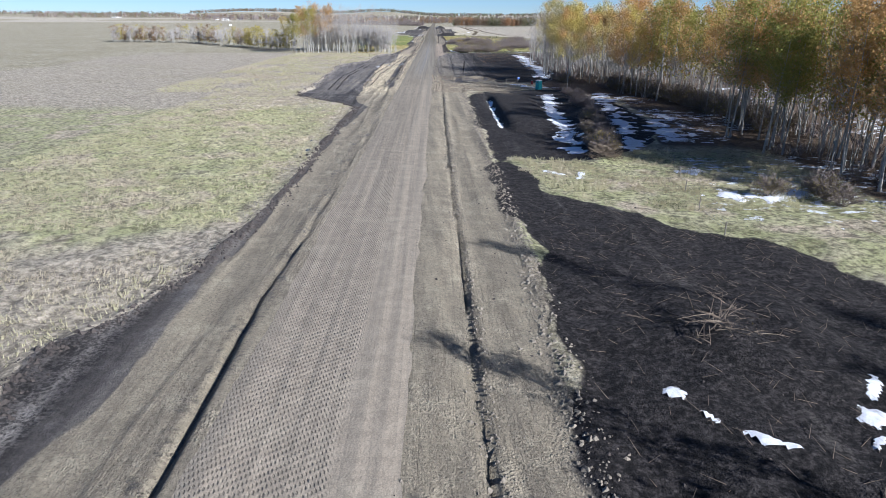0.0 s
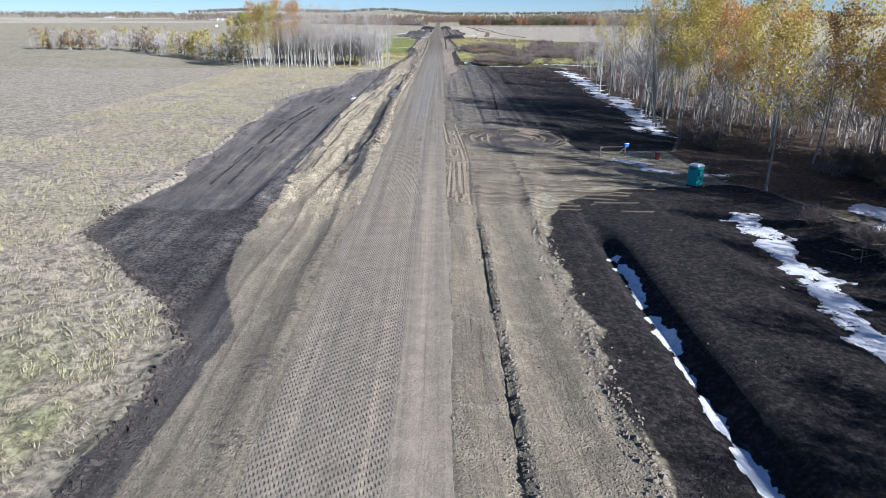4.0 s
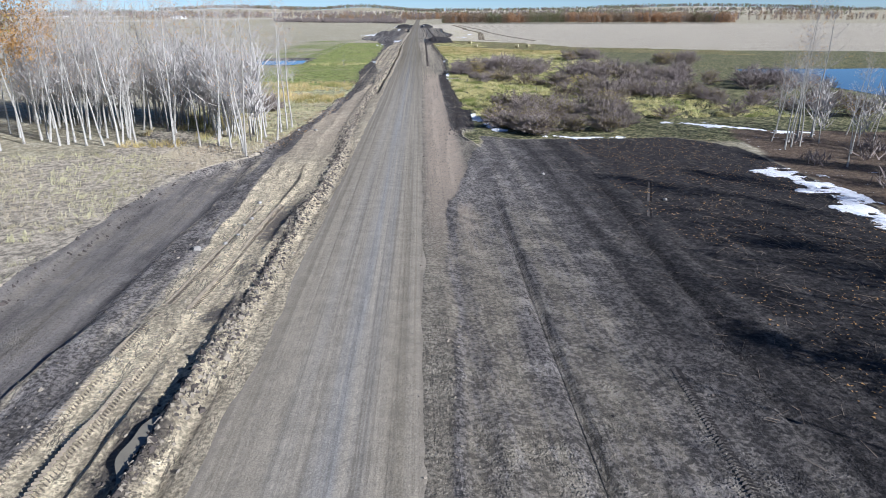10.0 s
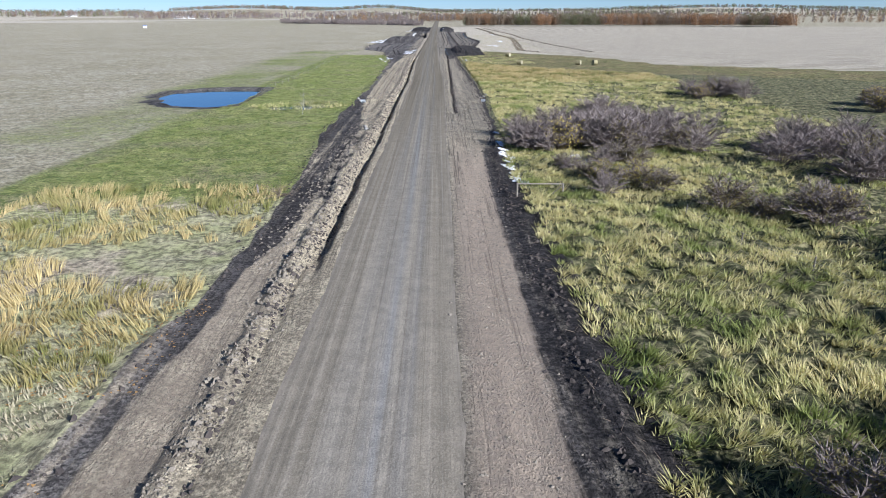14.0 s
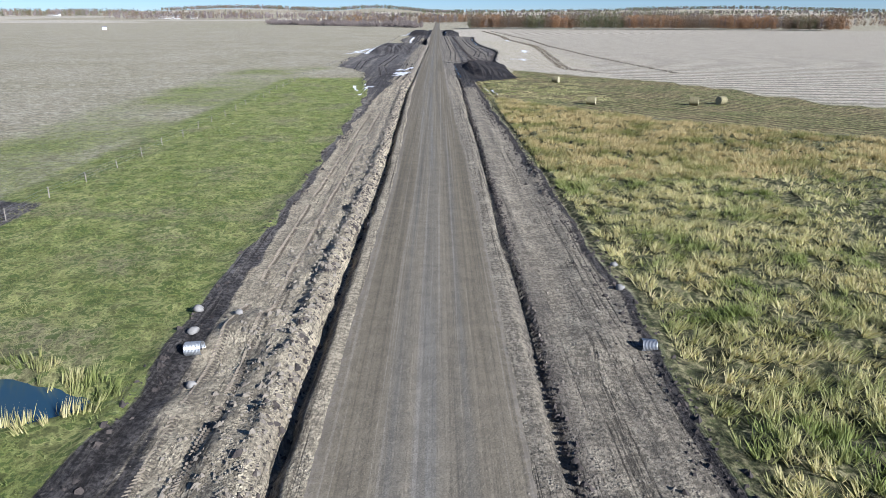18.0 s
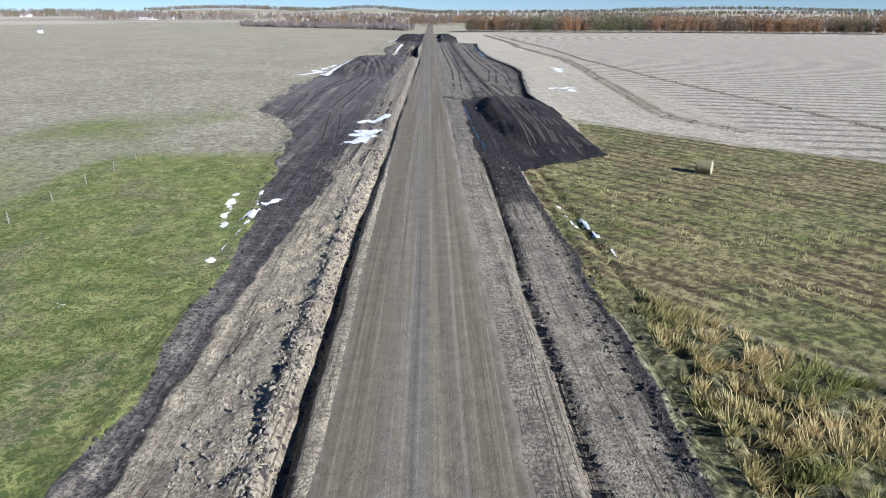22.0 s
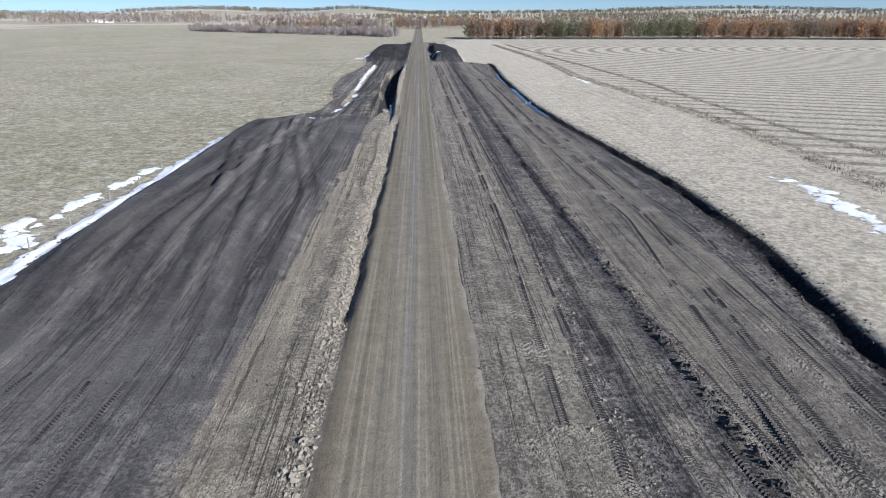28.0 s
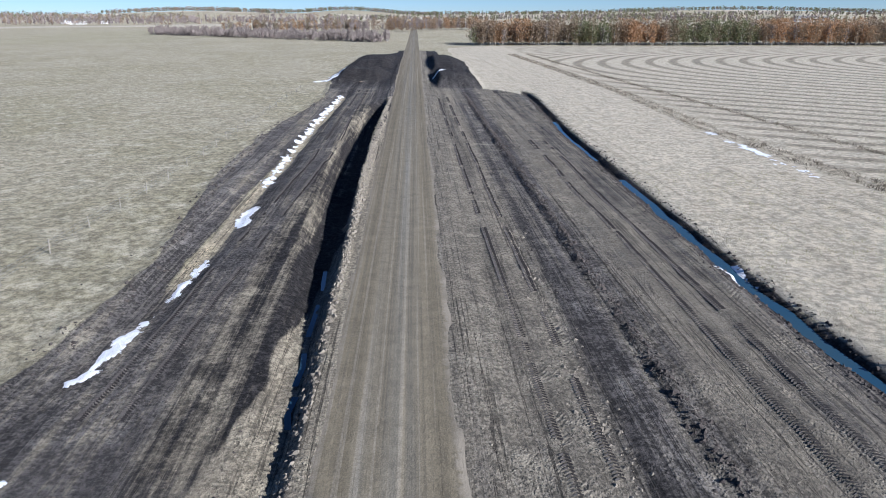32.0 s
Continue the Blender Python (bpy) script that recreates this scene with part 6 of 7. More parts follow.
# ---------- grasses ----------
def tufts(name, xs, ys, h, spread, blades, material, label, lean=(0, 0), width=0.05, bent=0.45, foot=0.45):
    """A field of grass: each tuft is a fan of single blades."""
    rng = np.random.default_rng(len(name) * 13 + len(xs))
    n = len(xs)
    z = height(xs, ys)
    k = n * blades
    X, Y, Z = np.repeat(xs, blades), np.repeat(ys, blades), np.repeat(z, blades)
    hh = np.repeat(h * rng.uniform(0.6, 1.25, n), blades) * rng.uniform(0.65, 1.1, k)
    a, r = rng.uniform(0, 2 * np.pi, k), rng.uniform(0.1, 1, k) * spread
    bx, by = X + np.cos(a) * r * foot, Y + np.sin(a) * r * foot
    turn = 4 * np.pi * fbm(xs, ys, 7.0, 71, 2)
    tx = bx + np.cos(a) * r * hh * 0.8 + np.repeat(lean[0] + bent * np.cos(turn) + rng.normal(0, 0.15, n), blades) * hh
    ty = by + np.sin(a) * r * hh * 0.8 + np.repeat(lean[1] + bent * np.sin(turn) + rng.normal(0, 0.15, n), blades) * hh
    w = rng.uniform(0, np.pi, k)
    wx, wy = np.cos(w) * width * 0.5, np.sin(w) * width * 0.5
    co = np.empty((k, 3, 3))
    co[:, 0] = np.stack([bx - wx, by - wy, Z - 0.04], -1)
    co[:, 1] = np.stack([bx + wx, by + wy, Z - 0.04], -1)
    co[:, 2] = np.stack([tx, ty, Z + hh], -1)
    me = raw_mesh(name, co.reshape(-1, 3), np.arange(k * 3).reshape(-1, 3))
    me.materials.append(material)
    tagged(new(name, me), label, "grass", kind="stuff")


def field_points(x0, x1, y0, y1, count, test, clump=6.0, seed=0, cut=0.0):
    rng = np.random.default_rng(seed)
    x, y = rng.uniform(x0, x1, count), rng.uniform(y0, y1, count)
    keep = test(x, y) & (fbm(x, y, clump, 80 + seed) > cut)
    return x[keep], y[keep]


def poly_test(p, grow=0.0):
    return lambda x, y: area(x, y, p) > grow


def clear(x, y):
    wob = ragged_edge(x, y)
    return ((x + wob) < soil_left(y) - 0.6) | ((x + wob) > soil_right(y) + 0.9)


x, y = field_points(11, 34, 490, 557, 9000, lambda x, y: (area(x, y, OATS) > 0) & clear(x, y), 0.9, 1, 0.42)
tufts("ripe_grass", x, y, 0.6, 1.3, 13, OAT, "tall ripe grass bent over in tufts", (0.3, 0.1), 0.085, 0.3, 0.16)
x, y = field_points(34, 60, 490, 545, 7000, lambda x, y: (area(x, y, OATS) > 0) & clear(x, y), 1.3, 11, 0.44)
tufts("ripe_grass", x, y, 0.6, 1.4, 8, OAT, "tall ripe grass bent over in tufts", (0.3, 0.1), 0.13, 0.3, 0.2)
x, y = field_points(10, 31, 336, 500, 21000, lambda x, y: clear(x, y) & ~((x < 12.5) & (y < 346)), 0.9, 2, 0.42)
tufts("marsh_grass", x, y, 0.5, 1.5, 10, MARSH, "rough marsh grass in yellow-green tufts", (0.08, 0.03), 0.085, 0.4, 0.16)
x, y = field_points(31, 62, 336, 505, 13000, clear, 1.3, 12, 0.44)
tufts("marsh_grass", x, y, 0.5, 1.5, 7, MARSH, "rough marsh grass in yellow-green tufts", (0.08, 0.03), 0.13, 0.4, 0.2)
x, y = field_points(-44, -9, 2, 150, 19000, clear, 8.0, 3, 0.34)
tufts("dry_grass", x, y, 0.27, 0.9, 5, DRY, "dry field grass in pale tufts", (0.1, 0.0), 0.07)
x, y = field_points(-34, -10, 316, 392, 5200, lambda x, y: clear(x, y) & ~((x > -24) & (y < 356)), 4.0, 4, 0.42)
tufts("straw_grass", x, y, 0.8, 0.6, 9, OAT, "tall straw-coloured grass in clumps", (0.1, 0.1), 0.07)
x, y = field_points(-26, -10, 303, 360, 4200, clear, 3.0, 13, 0.36)
tufts("dry_grass", x, y, 0.3, 0.9, 6, DRY, "dry straw-coloured grass below the aspens", (0.1, 0.0), 0.07)
x, y = field_points(-36, -10, 380, 600, 18000, lambda x, y: clear(x, y) & (area(x, y, POND_LEFT) < -0.5) & (area(x, y, POND_SMALL) < -0.4), 5.0, 5, 0.34)
tufts("green_grass", x, y, 0.15, 0.9, 5, LUSH, "short lush green grass", (0.05, 0.0), 0.05)
x, y = field_points(-60, -20, 150, 312, 12000, lambda x, y: clear(x, y), 9.0, 6, 0.36)
tufts("dry_grass", x, y, 0.45, 0.7, 6, DRY, "dry field grass in pale tufts", (0.1, 0.0), 0.065)
x, y = field_points(12, 48, 56, 84, 3400, lambda x, y: clear(x, y) & (area(x, y, BLACK_RIGHT) < -0.4) & (area(x, y, BLACK_BENCH) < -0.4), 3.0, 7, 0.4)
tufts("rough_grass", x, y, 0.42, 0.8, 8, DRY, "rough pale grass between bare patches", (0.1, 0.0), 0.06)
x, y = field_points(-32, -13, 444, 456, 1100, lambda x, y: (area(x, y, POND_SMALL) < 0) & (area(x, y, POND_SMALL) > -1.6), 9.0, 8, 0.0)
tufts("reeds", x, y, 0.7, 0.4, 7, MARSH, "reeds along the small pond", (0.0, 0.0), 0.06)
x, y = field_points(10, 34, 552, 600, 3600, lambda x, y: (area(x, y, HAYFIELD) > 0) & clear(x, y), 3.0, 9, 0.44)
tufts("mown_grass", x, y, 0.2, 0.8, 5, MARSH, "mown hay stubble with green regrowth", (0.0, 0.0), 0.07)
x, y = field_points(20, 50, 630, 830, 9000, lambda x, y: (area(x, y, STUBBLE) > 0.3) & (x > trench_x(y) + 1.2), 3.0, 10, 0.40)
tufts("stubble", x, y, 0.17, 0.6, 4, DRY, "cut cereal stubble with pale straw", (0.0, 0.0), 0.05)
# swath of darker straw along the stubble
rs = np.random.default_rng(4)
yy = rs.uniform(612, 1060, 5200)
mid = kn(yy, [612, 628, 683, 730, 770, 860, 910, 1060], [45, 38, 42, 46, 48, 42.6, 44.5, 40]) + np.where(rs.random(5200) < 0.5, -0.9, 0.9)
mid = np.where(rs.random(5200) < 0.36, kn(yy, [612, 700, 747, 768, 838, 872, 960, 1060], [66, 58.5, 56.7, 54.8, 56, 54.8, 51, 47]), mid)
tufts("straw_swath", mid + rs.normal(0, 0.35, 5200), yy, 0.42, 1.5, 6, simple("old_straw", (0.10, 0.082, 0.06), (0.19, 0.155, 0.11), relief=0, scale=0.1, per_island=True, local=False), "swaths of old dark straw lying along stubble", (0, 0), 0.06)


# ---------- clods, sticks and stones ----------


def clods(name, xs, ys, size, material, label, seed, flat=0.7):
    """Loose lumps of earth, each an uneven eight-sided stone-like shape."""
    rng = np.random.default_rng(seed)
    n = len(xs)
    base = np.array([(1, 0, -0.25), (0.31, 0.95, -0.25), (-0.81, 0.59, -0.25), (-0.81, -0.59, -0.25), (0.31, -0.95, -0.25), (0.35, 0.1, 0.9), (-0.3, -0.1, 0.75)])
    tri = np.array([(0, 1, 5), (1, 2, 5), (2, 6, 5), (2, 3, 6), (3, 4, 6), (4, 5, 6), (4, 0, 5)])
    s = size * np.exp(np.clip(rng.normal(0, 0.55, n), -1.2, 0.95))
    a = rng.uniform(0, 2 * np.pi, n)
    v = base[None] * rng.uniform(0.7, 1.3, (n, 7, 1)) + rng.normal(0, 0.14, (n, 7, 3))
    v = v * np.stack([s, s * rng.uniform(0.6, 1, n), s * flat], -1)[:, None]
    c, d = np.cos(a)[:, None], np.sin(a)[:, None]
    co = np.stack([v[..., 0] * c - v[..., 1] * d + xs[:, None], v[..., 0] * d + v[..., 1] * c + ys[:, None], v[..., 2] + (height(xs, ys) + s * 0.05)[:, None]], -1)
    me = raw_mesh(name, co.reshape(-1, 3), (tri[None] + (np.arange(n) * 7)[:, None, None]).reshape(-1, 3))
    me.polygons.foreach_set("use_smooth", np.zeros(len(me.polygons), bool))
    me.materials.append(material)
    tagged(new(name, me), label, "earth", kind="stuff")


rc = np.random.default_rng(31)


def along(count, y0, y1, mid, spread):
    y = rc.uniform(y0, y1, count)
    return mid(y) + rc.normal(0, 1, count) * spread, y


def wind(y):
    return road_mid(y) - kn(y, [150, 200, 230, 300, 345, 480, 700, 790, 900], [5.6, 5.4, 6.6, 5.4, 6.8, 6.4, 5.4, 4.4, 4.2]) + 0.5 * (vn(y, y * 0, 14, 13) - 0.5)


CLOD_ROWS = [
    # count, from, to, middle line, spread, size, material, label
    (8000, 176, 590, wind, 0.5, 0.085, CLOD_CLAY, "windrow of loose clay clods beside the road"),
    (4600, 570, 780, lambda q: kn(q, [570, 605, 640, 660, 690, 780], [-7.4, -6.8, -6.7, -6.9, -6.6, -6.2]), 0.35, 0.085, CLOD_CLAY, "windrow of loose clay clods beside the road"),
    (4200, 178, 330, wind, 0.45, 0.075, CLOD_BLACK, "dark loose clods beside the road"),
    (3600, 330, 600, lambda q: wind(q) + 0.6, 0.35, 0.085, CLOD_BLACK, "dark loose clods beside the road"),
    (4600, 370, 600, lambda q: wind(q) - 1.6, 1.0, 0.075, CLOD_CLAY, "broken clay lumps turned up by the grader"),
    (3600, 0, 900, lambda q: soil_left(q) + 0.4, 0.5, 0.09, CLOD_BLACK, "dark clods along the cut edge"),
    (2400, 0, 150, lambda q: soil_left(q) + 0.35, 0.3, 0.09, CLOD_BLACK, "black clods along the cut field edge"),
    (3600, 0, 150, lambda q: soil_right(q) - 0.4, 0.5, 0.07, CLOD_CLAY, "clods along the cut edge"),
    (3600, 322, 600, lambda q: soil_right(q) - 0.5, 0.6, 0.08, CLOD_BLACK, "clods along the cut edge"),
    (3200, 0, 160, lambda q: kn(q, [0, 30, 60, 100, 160], [7.8, 7.4, 6.9, 6.6, 6.6]), 0.3, 0.06, CLOD_CLAY, "crumbled clay beside an open rut"),
    (3600, 300, 600, lambda q: 6.5 + 0 * q, 1.2, 0.05, CLOD_CLAY, "loose clods on the road shoulder"),
    (2600, 440, 600, lambda q: 5.5 + 0 * q, 0.18, 0.07, CLOD_BLACK, "crumbs along a wheel rut"),
    (4200, 655, 910, lambda q: kn(q, [655, 720, 800, 910], [12.5, 11.2, 10.2, 9]), 0.3, 0.08, CLOD_BLACK, "ridge of black clods left by the blade"),
    (2600, 655, 910, lambda q: kn(q, [655, 720, 800, 910], [7.2, 6.6, 6.2, 5.4]), 0.5, 0.06, CLOD_CLAY, "crumbs left by the blade"),
    (3000, 765, 900, lambda q: kn(q, [765, 811, 858, 900], [-6.2, -6.6, -7.2, -6.6]), 0.3, 0.09, CLOD_CLAY, "clay lumps on the lip of the hole"),
    (3000, 2, 312, lambda q: kn(q, [2, 58, 85, 150, 180, 312], [19, 20, 20, 20, 20, 22]), 7.0, 0.05, CLOD_BLACK, "loose black lumps on cleared ground"),
    (3400, 158, 302, lambda q: -10.5 + 0 * q, 2.3, 0.05, CLOD_CLAY, "pale clay lumps on the graded slope"),
    (900, 10, 900, lambda q: 3.9 + road_mid(q), 0.3, 0.045, CLOD_CLAY, "loose gravel at the road edge"),
    (1500, 190, 330, lambda q: 5.0 + 0 * q, 0.45, 0.04, CLOD_CLAY, "loose gravel on the shoulder"),
    (2400, 598, 656, lambda q: kn(q, [598, 615, 640, 656], [11, 9.8, 9.2, 9.0]), 0.7, 0.06, CLOD_BLACK, "black lumps on the steep face of the heap"),
    (2400, 580, 930, lambda q: kn(q, [580, 640, 700, 930], [-14, -18, -14, -14]), 5.0, 0.05, CLOD_BLACK, "loose black lumps on bared ground"),
    (3000, 660, 908, lambda q: trench_x(q) - 0.9, 0.35, 0.085, CLOD_BLACK, "clods along the lip of the trench"),
    (1800, 660, 908, lambda q: trench_x(q) + 0.8, 0.3, 0.07, CLOD_BLACK, "clods along the lip of the trench"),
    (2000, 655, 915, lambda q: 15 + 0 * q, 3.5, 0.045, CLOD_BLACK, "loose black lumps on bared ground"),
]
for k, (count, y0, y1, mid, spread, size, mat, label) in enumerate(CLOD_ROWS):
    x, y = along(count, y0, y1, mid, spread)
    m = (np.abs(x - road_mid(y)) > 3.4)
    clods("clods", x[m], y[m], size, mat, label, k + 1)


# ---------- tyre prints ----------
def tyre_track(pts, width, material, label, gauge=0.0):
    """Lugs squeezed up by a tractor tyre, in two slanting rows along a smooth path."""
    mat_clay = material.name == "pressed_clay"
    for side in ((-gauge / 2, gauge / 2) if gauge else (0.0,)):
        p = np.array(pts, float)
        t = np.concatenate([[0], np.cumsum(np.hypot(*np.diff(p, axis=0).T))])
        s = np.arange(0, t[-1], 0.21)
        fx = np.interp(s, t, p[:, 0])
        fy = np.interp(s, t, p[:, 1])
        k = np.ones(15) / 15
        if len(s) > 40:
            fx = np.convolve(np.pad(fx, 7, "edge"), k, "valid")
            fy = np.convolve(np.pad(fy, 7, "edge"), k, "valid")
        dx, dy = np.gradient(fx), np.gradient(fy)
        ln = np.hypot(dx, dy) + 1e-9
        dx, dy = dx / ln, dy / ln
        fx, fy = fx - dy * side, fy + dx * side
        co, quads = [], []
        for row in (-1, 1):
            off = row * width * 0.24
            cx, cy = fx - dy * off + dx * 0.13 * (row > 0), fy + dx * off + dy * 0.13 * (row > 0)
            ux, uy = -dy * row * 0.86 - dx * 0.5, dx * row * 0.86 - dy * 0.5
            vx, vy = -uy, ux
            h = (0.06 if mat_clay else 0.055) * (0.5 + vn(cx, cy, 1.7, 90))
            keep = fbm(cx, cy, 4.0, 91) > (0.36 if mat_clay else 0.38)
            z0 = height(cx, cy)
            a, b = width * 0.26, 0.05
            ring = [np.stack([cx - ux * a - vx * b, cy - uy * a - vy * b, z0 - 0.03], -1), np.stack([cx + ux * a - vx * b, cy + uy * a - vy * b, z0 - 0.03], -1),
                    np.stack([cx + ux * a + vx * b, cy + uy * a + vy * b, z0 - 0.03], -1), np.stack([cx - ux * a + vx * b, cy - uy * a + vy * b, z0 - 0.03], -1),
                    np.stack([cx - ux * a * 0.85, cy - uy * a * 0.85, z0 + h], -1), np.stack([cx + ux * a * 0.85, cy + uy * a * 0.85, z0 + h], -1)]
            co.append(np.stack(ring, 1)[keep].reshape(-1, 3))
        co = np.concatenate(co)
        n = len(co) // 6
        tri = np.array([(0, 1, 5), (0, 5, 4), (2, 3, 4), (2, 4, 5), (1, 2, 5), (3, 0, 4)])
        me = raw_mesh("tyre_track", co, (tri[None] + (np.arange(n) * 6)[:, None, None]).reshape(-1, 3))
        me.polygons.foreach_set("use_smooth", np.zeros(len(me.polygons), bool))
        me.materials.append(material)
        tagged(new("tyre_track", me), label, "tyre track", "tyre tracks", "stuff")


def arc(cx, cy, r, a0, a1):
    return [(cx + r * math.cos(radians(a)), cy + r * math.sin(radians(a))) for a in np.linspace(a0, a1, 14)]


PRINT_CLAY = simple("pressed_clay", (0.21, 0.175, 0.13), (0.12, 0.10, 0.077), scale=3, relief=0.5, dist=0.03, local=False)
PRINT_BLACK = simple("pressed_soil", (0.052, 0.046, 0.043), (0.03, 0.026, 0.025), scale=3, relief=0.5, dist=0.03, local=False)
TRACKS = [
    ([(7, 168), (13, 164.6), (20, 161.8), (27, 160)], 0.75, PRINT_CLAY, 0), ([(6, 166), (12, 162.8), (19, 160.2), (26, 158.6)], 0.75, PRINT_CLAY, 0), ([(4, 164), (11, 160.5), (18, 158.6), (25, 157)], 0.7, PRINT_CLAY, 0),
    (arc(12.8, 185.5, 8.2, -50, 165), 0.7, PRINT_CLAY, 0), (arc(12.8, 185.5, 7.2, -40, 175), 0.7, PRINT_CLAY, 0), (arc(12.6, 185, 5.4, -30, 160), 0.7, PRINT_CLAY, 0), (arc(12.4, 184.6, 3.8, -10, 170), 0.6, PRINT_CLAY, 0),
    ([(5, 152), (5.6, 170), (5.2, 182), (4.6, 196)], 0.6, PRINT_CLAY, 1.9),
    ([(13, 597), (13.4, 640), (10, 690)], 0.55, PRINT_BLACK, 2.0), ([(16.6, 598), (17, 640), (14, 690)], 0.55, PRINT_BLACK, 2.0), ([(15, 600), (15.2, 650), (12, 700)], 0.5, PRINT_BLACK, 0),
    ([(14, 684), (17, 720), (15.5, 780), (15, 850)], 0.55, PRINT_BLACK, 1.9), ([(19, 690), (21, 718), (18, 770)], 0.55, PRINT_BLACK, 0), ([(17, 668), (18.5, 700), (17, 760)], 0.5, PRINT_BLACK, 0), ([(5, 670), (6, 720), (5, 800), (4, 900)], 0.5, PRINT_BLACK, 1.8),
    ([(13, 205), (14.5, 238), (15.5, 262)], 0.5, PRINT_BLACK, 0), ([(22, 285), (27, 300), (33, 305)], 0.5, PRINT_BLACK, 0),
    ([(-9.5, 590), (-9, 612), (-9.4, 650)], 0.55, PRINT_BLACK, 1.6), ([(-14, 600), (-18, 640), (-17, 696)], 0.5, PRINT_BLACK, 1.8), ([(-24, 625), (-26, 660), (-22, 697)], 0.5, PRINT_BLACK, 1.8), ([(-15, 785), (-13, 840), (-13.5, 915)], 0.5, PRINT_BLACK, 1.8),
    ([(-12, 165), (-12.6, 200), (-11, 240), (-9, 290)], 0.55, PRINT_CLAY, 1.7), ([(-20, 160), (-22, 200), (-20, 240)], 0.5, PRINT_BLACK, 1.8), ([(-9.4, 440), (-10, 480), (-10.4, 540)], 0.5, PRINT_CLAY, 1.6),
]
rk = random.Random(23)
for x0, x1, x2 in ((11.4, 12.2, 12.6), (12.4, 13.2, 13.9), (13.3, 14.5, 15.0), (14.4, 15.8, 16.6), (15.4, 17.2, 17.9), (16.6, 18.6, 19.4), (17.4, 19.6, 19.9), (12.9, 13.4, 15.6), (15.0, 15.6, 18.4)):
    TRACKS.append(([(x0 - 0.6, 656), (x0, 645), (x1, 622), (x2, 602)], 0.5, PRINT_BLACK, 0))
for _ in range(16):
    a = rk.uniform(-20, 120)
    TRACKS.append((arc(rk.uniform(12, 13.6), rk.uniform(184, 187), rk.uniform(3.4, 8.4), a, a + rk.uniform(50, 120)), rk.uniform(0.55, 0.7), PRINT_CLAY, 0))
for k in range(30):
    y0 = 150.5 + 0.85 * k
    TRACKS.append(([(rk.uniform(3.6, 6.5), y0 + rk.uniform(0, 1.6)), (13, y0 - rk.uniform(-0.5, 1)), (rk.uniform(17, 23), y0 - rk.uniform(0, 2.4))], rk.uniform(0.46, 0.6), PRINT_CLAY, 0))
for _ in range(7):
    x0 = rk.uniform(4.6, 7)
    TRACKS.append(([(x0, rk.uniform(150, 156)), (x0 + rk.uniform(-0.4, 0.5), 170), (x0 + rk.uniform(-1.2, 0.4), rk.uniform(176, 190))], 0.58, PRINT_CLAY, 0))
for pts, width, mat, gauge in TRACKS:
    tyre_track(pts, width, mat, "tractor tyre print pressed into bared earth", gauge)


def sticks(count, fx, fy, ln, label, seed):
    rnd = random.Random(seed)
    sh = Shape()
    for _ in range(count):
        x, y = fx(rnd), fy(rnd)
        z = hz(x, y)
        a, l = rnd.uniform(0, math.pi), ln * rnd.uniform(0.4, 1.3)
        e = (x + math.cos(a) * l, y + math.sin(a) * l, z + rnd.uniform(0.02, 0.3) * ln)
        sh.tube([(x, y, z + 0.01), e], [0.016, 0.006], 3, False)
    tagged(part("broken_branches", sh, STICK), label, "branches", kind="stuff")


sticks(700, lambda r: r.uniform(13, 38), lambda r: r.uniform(4, 56), 0.9, "broken twigs strewn over cleared black soil", 1)
sticks(1100, lambda r: r.uniform(18, 40), lambda r: r.uniform(185, 315), 0.8, "broken twigs strewn over cleared black soil", 2)
sticks(260, lambda r: r.uniform(9.5, 15), lambda r: r.uniform(322, 400), 0.8, "roots and twigs below the road bank", 3)


def fallen_leaves(count, x0, x1, y0, y1, label, seed):
    """Dry leaves lying loose, each a single bent scrap."""
    rng = np.random.default_rng(seed)
    x, y = rng.uniform(x0, x1, count), rng.uniform(y0, y1, count)
    keep = (fbm(x, y, 3.0, 95) > 0.4) & ((x < soil_left(y) + 1.5) | (x > 0))
    x, y = x[keep], y[keep]
    n = len(x)
    z, a, s = height(x, y), rng.uniform(0, 2 * np.pi, n), rng.uniform(0.05, 0.10, n)
    co = np.empty((n, 3, 3))
    for k in range(3):
        w = a + k * 2.1
        co[:, k] = np.stack([x + np.cos(w) * s, y + np.sin(w) * s, z + 0.02 + rng.uniform(0, 0.06, n)], -1)
    me = raw_mesh("fallen_leaves", co.reshape(-1, 3), np.arange(n * 3).reshape(-1, 3))
    me.materials.append(ORANGE)
    tagged(new("fallen_leaves", me), label, "leaves", kind="stuff")


fallen_leaves(5200, -24, -10, 312, 366, "fallen orange leaves scattered below the aspens", 1)
fallen_leaves(3600, 22, 42, 250, 322, "fallen brown leaves on cleared soil beside the wood", 2)
sticks(500, lambda r: r.uniform(24, 42), lambda r: r.uniform(262, 318), 0.9, "broken branches and roots on cleared soil", 5)


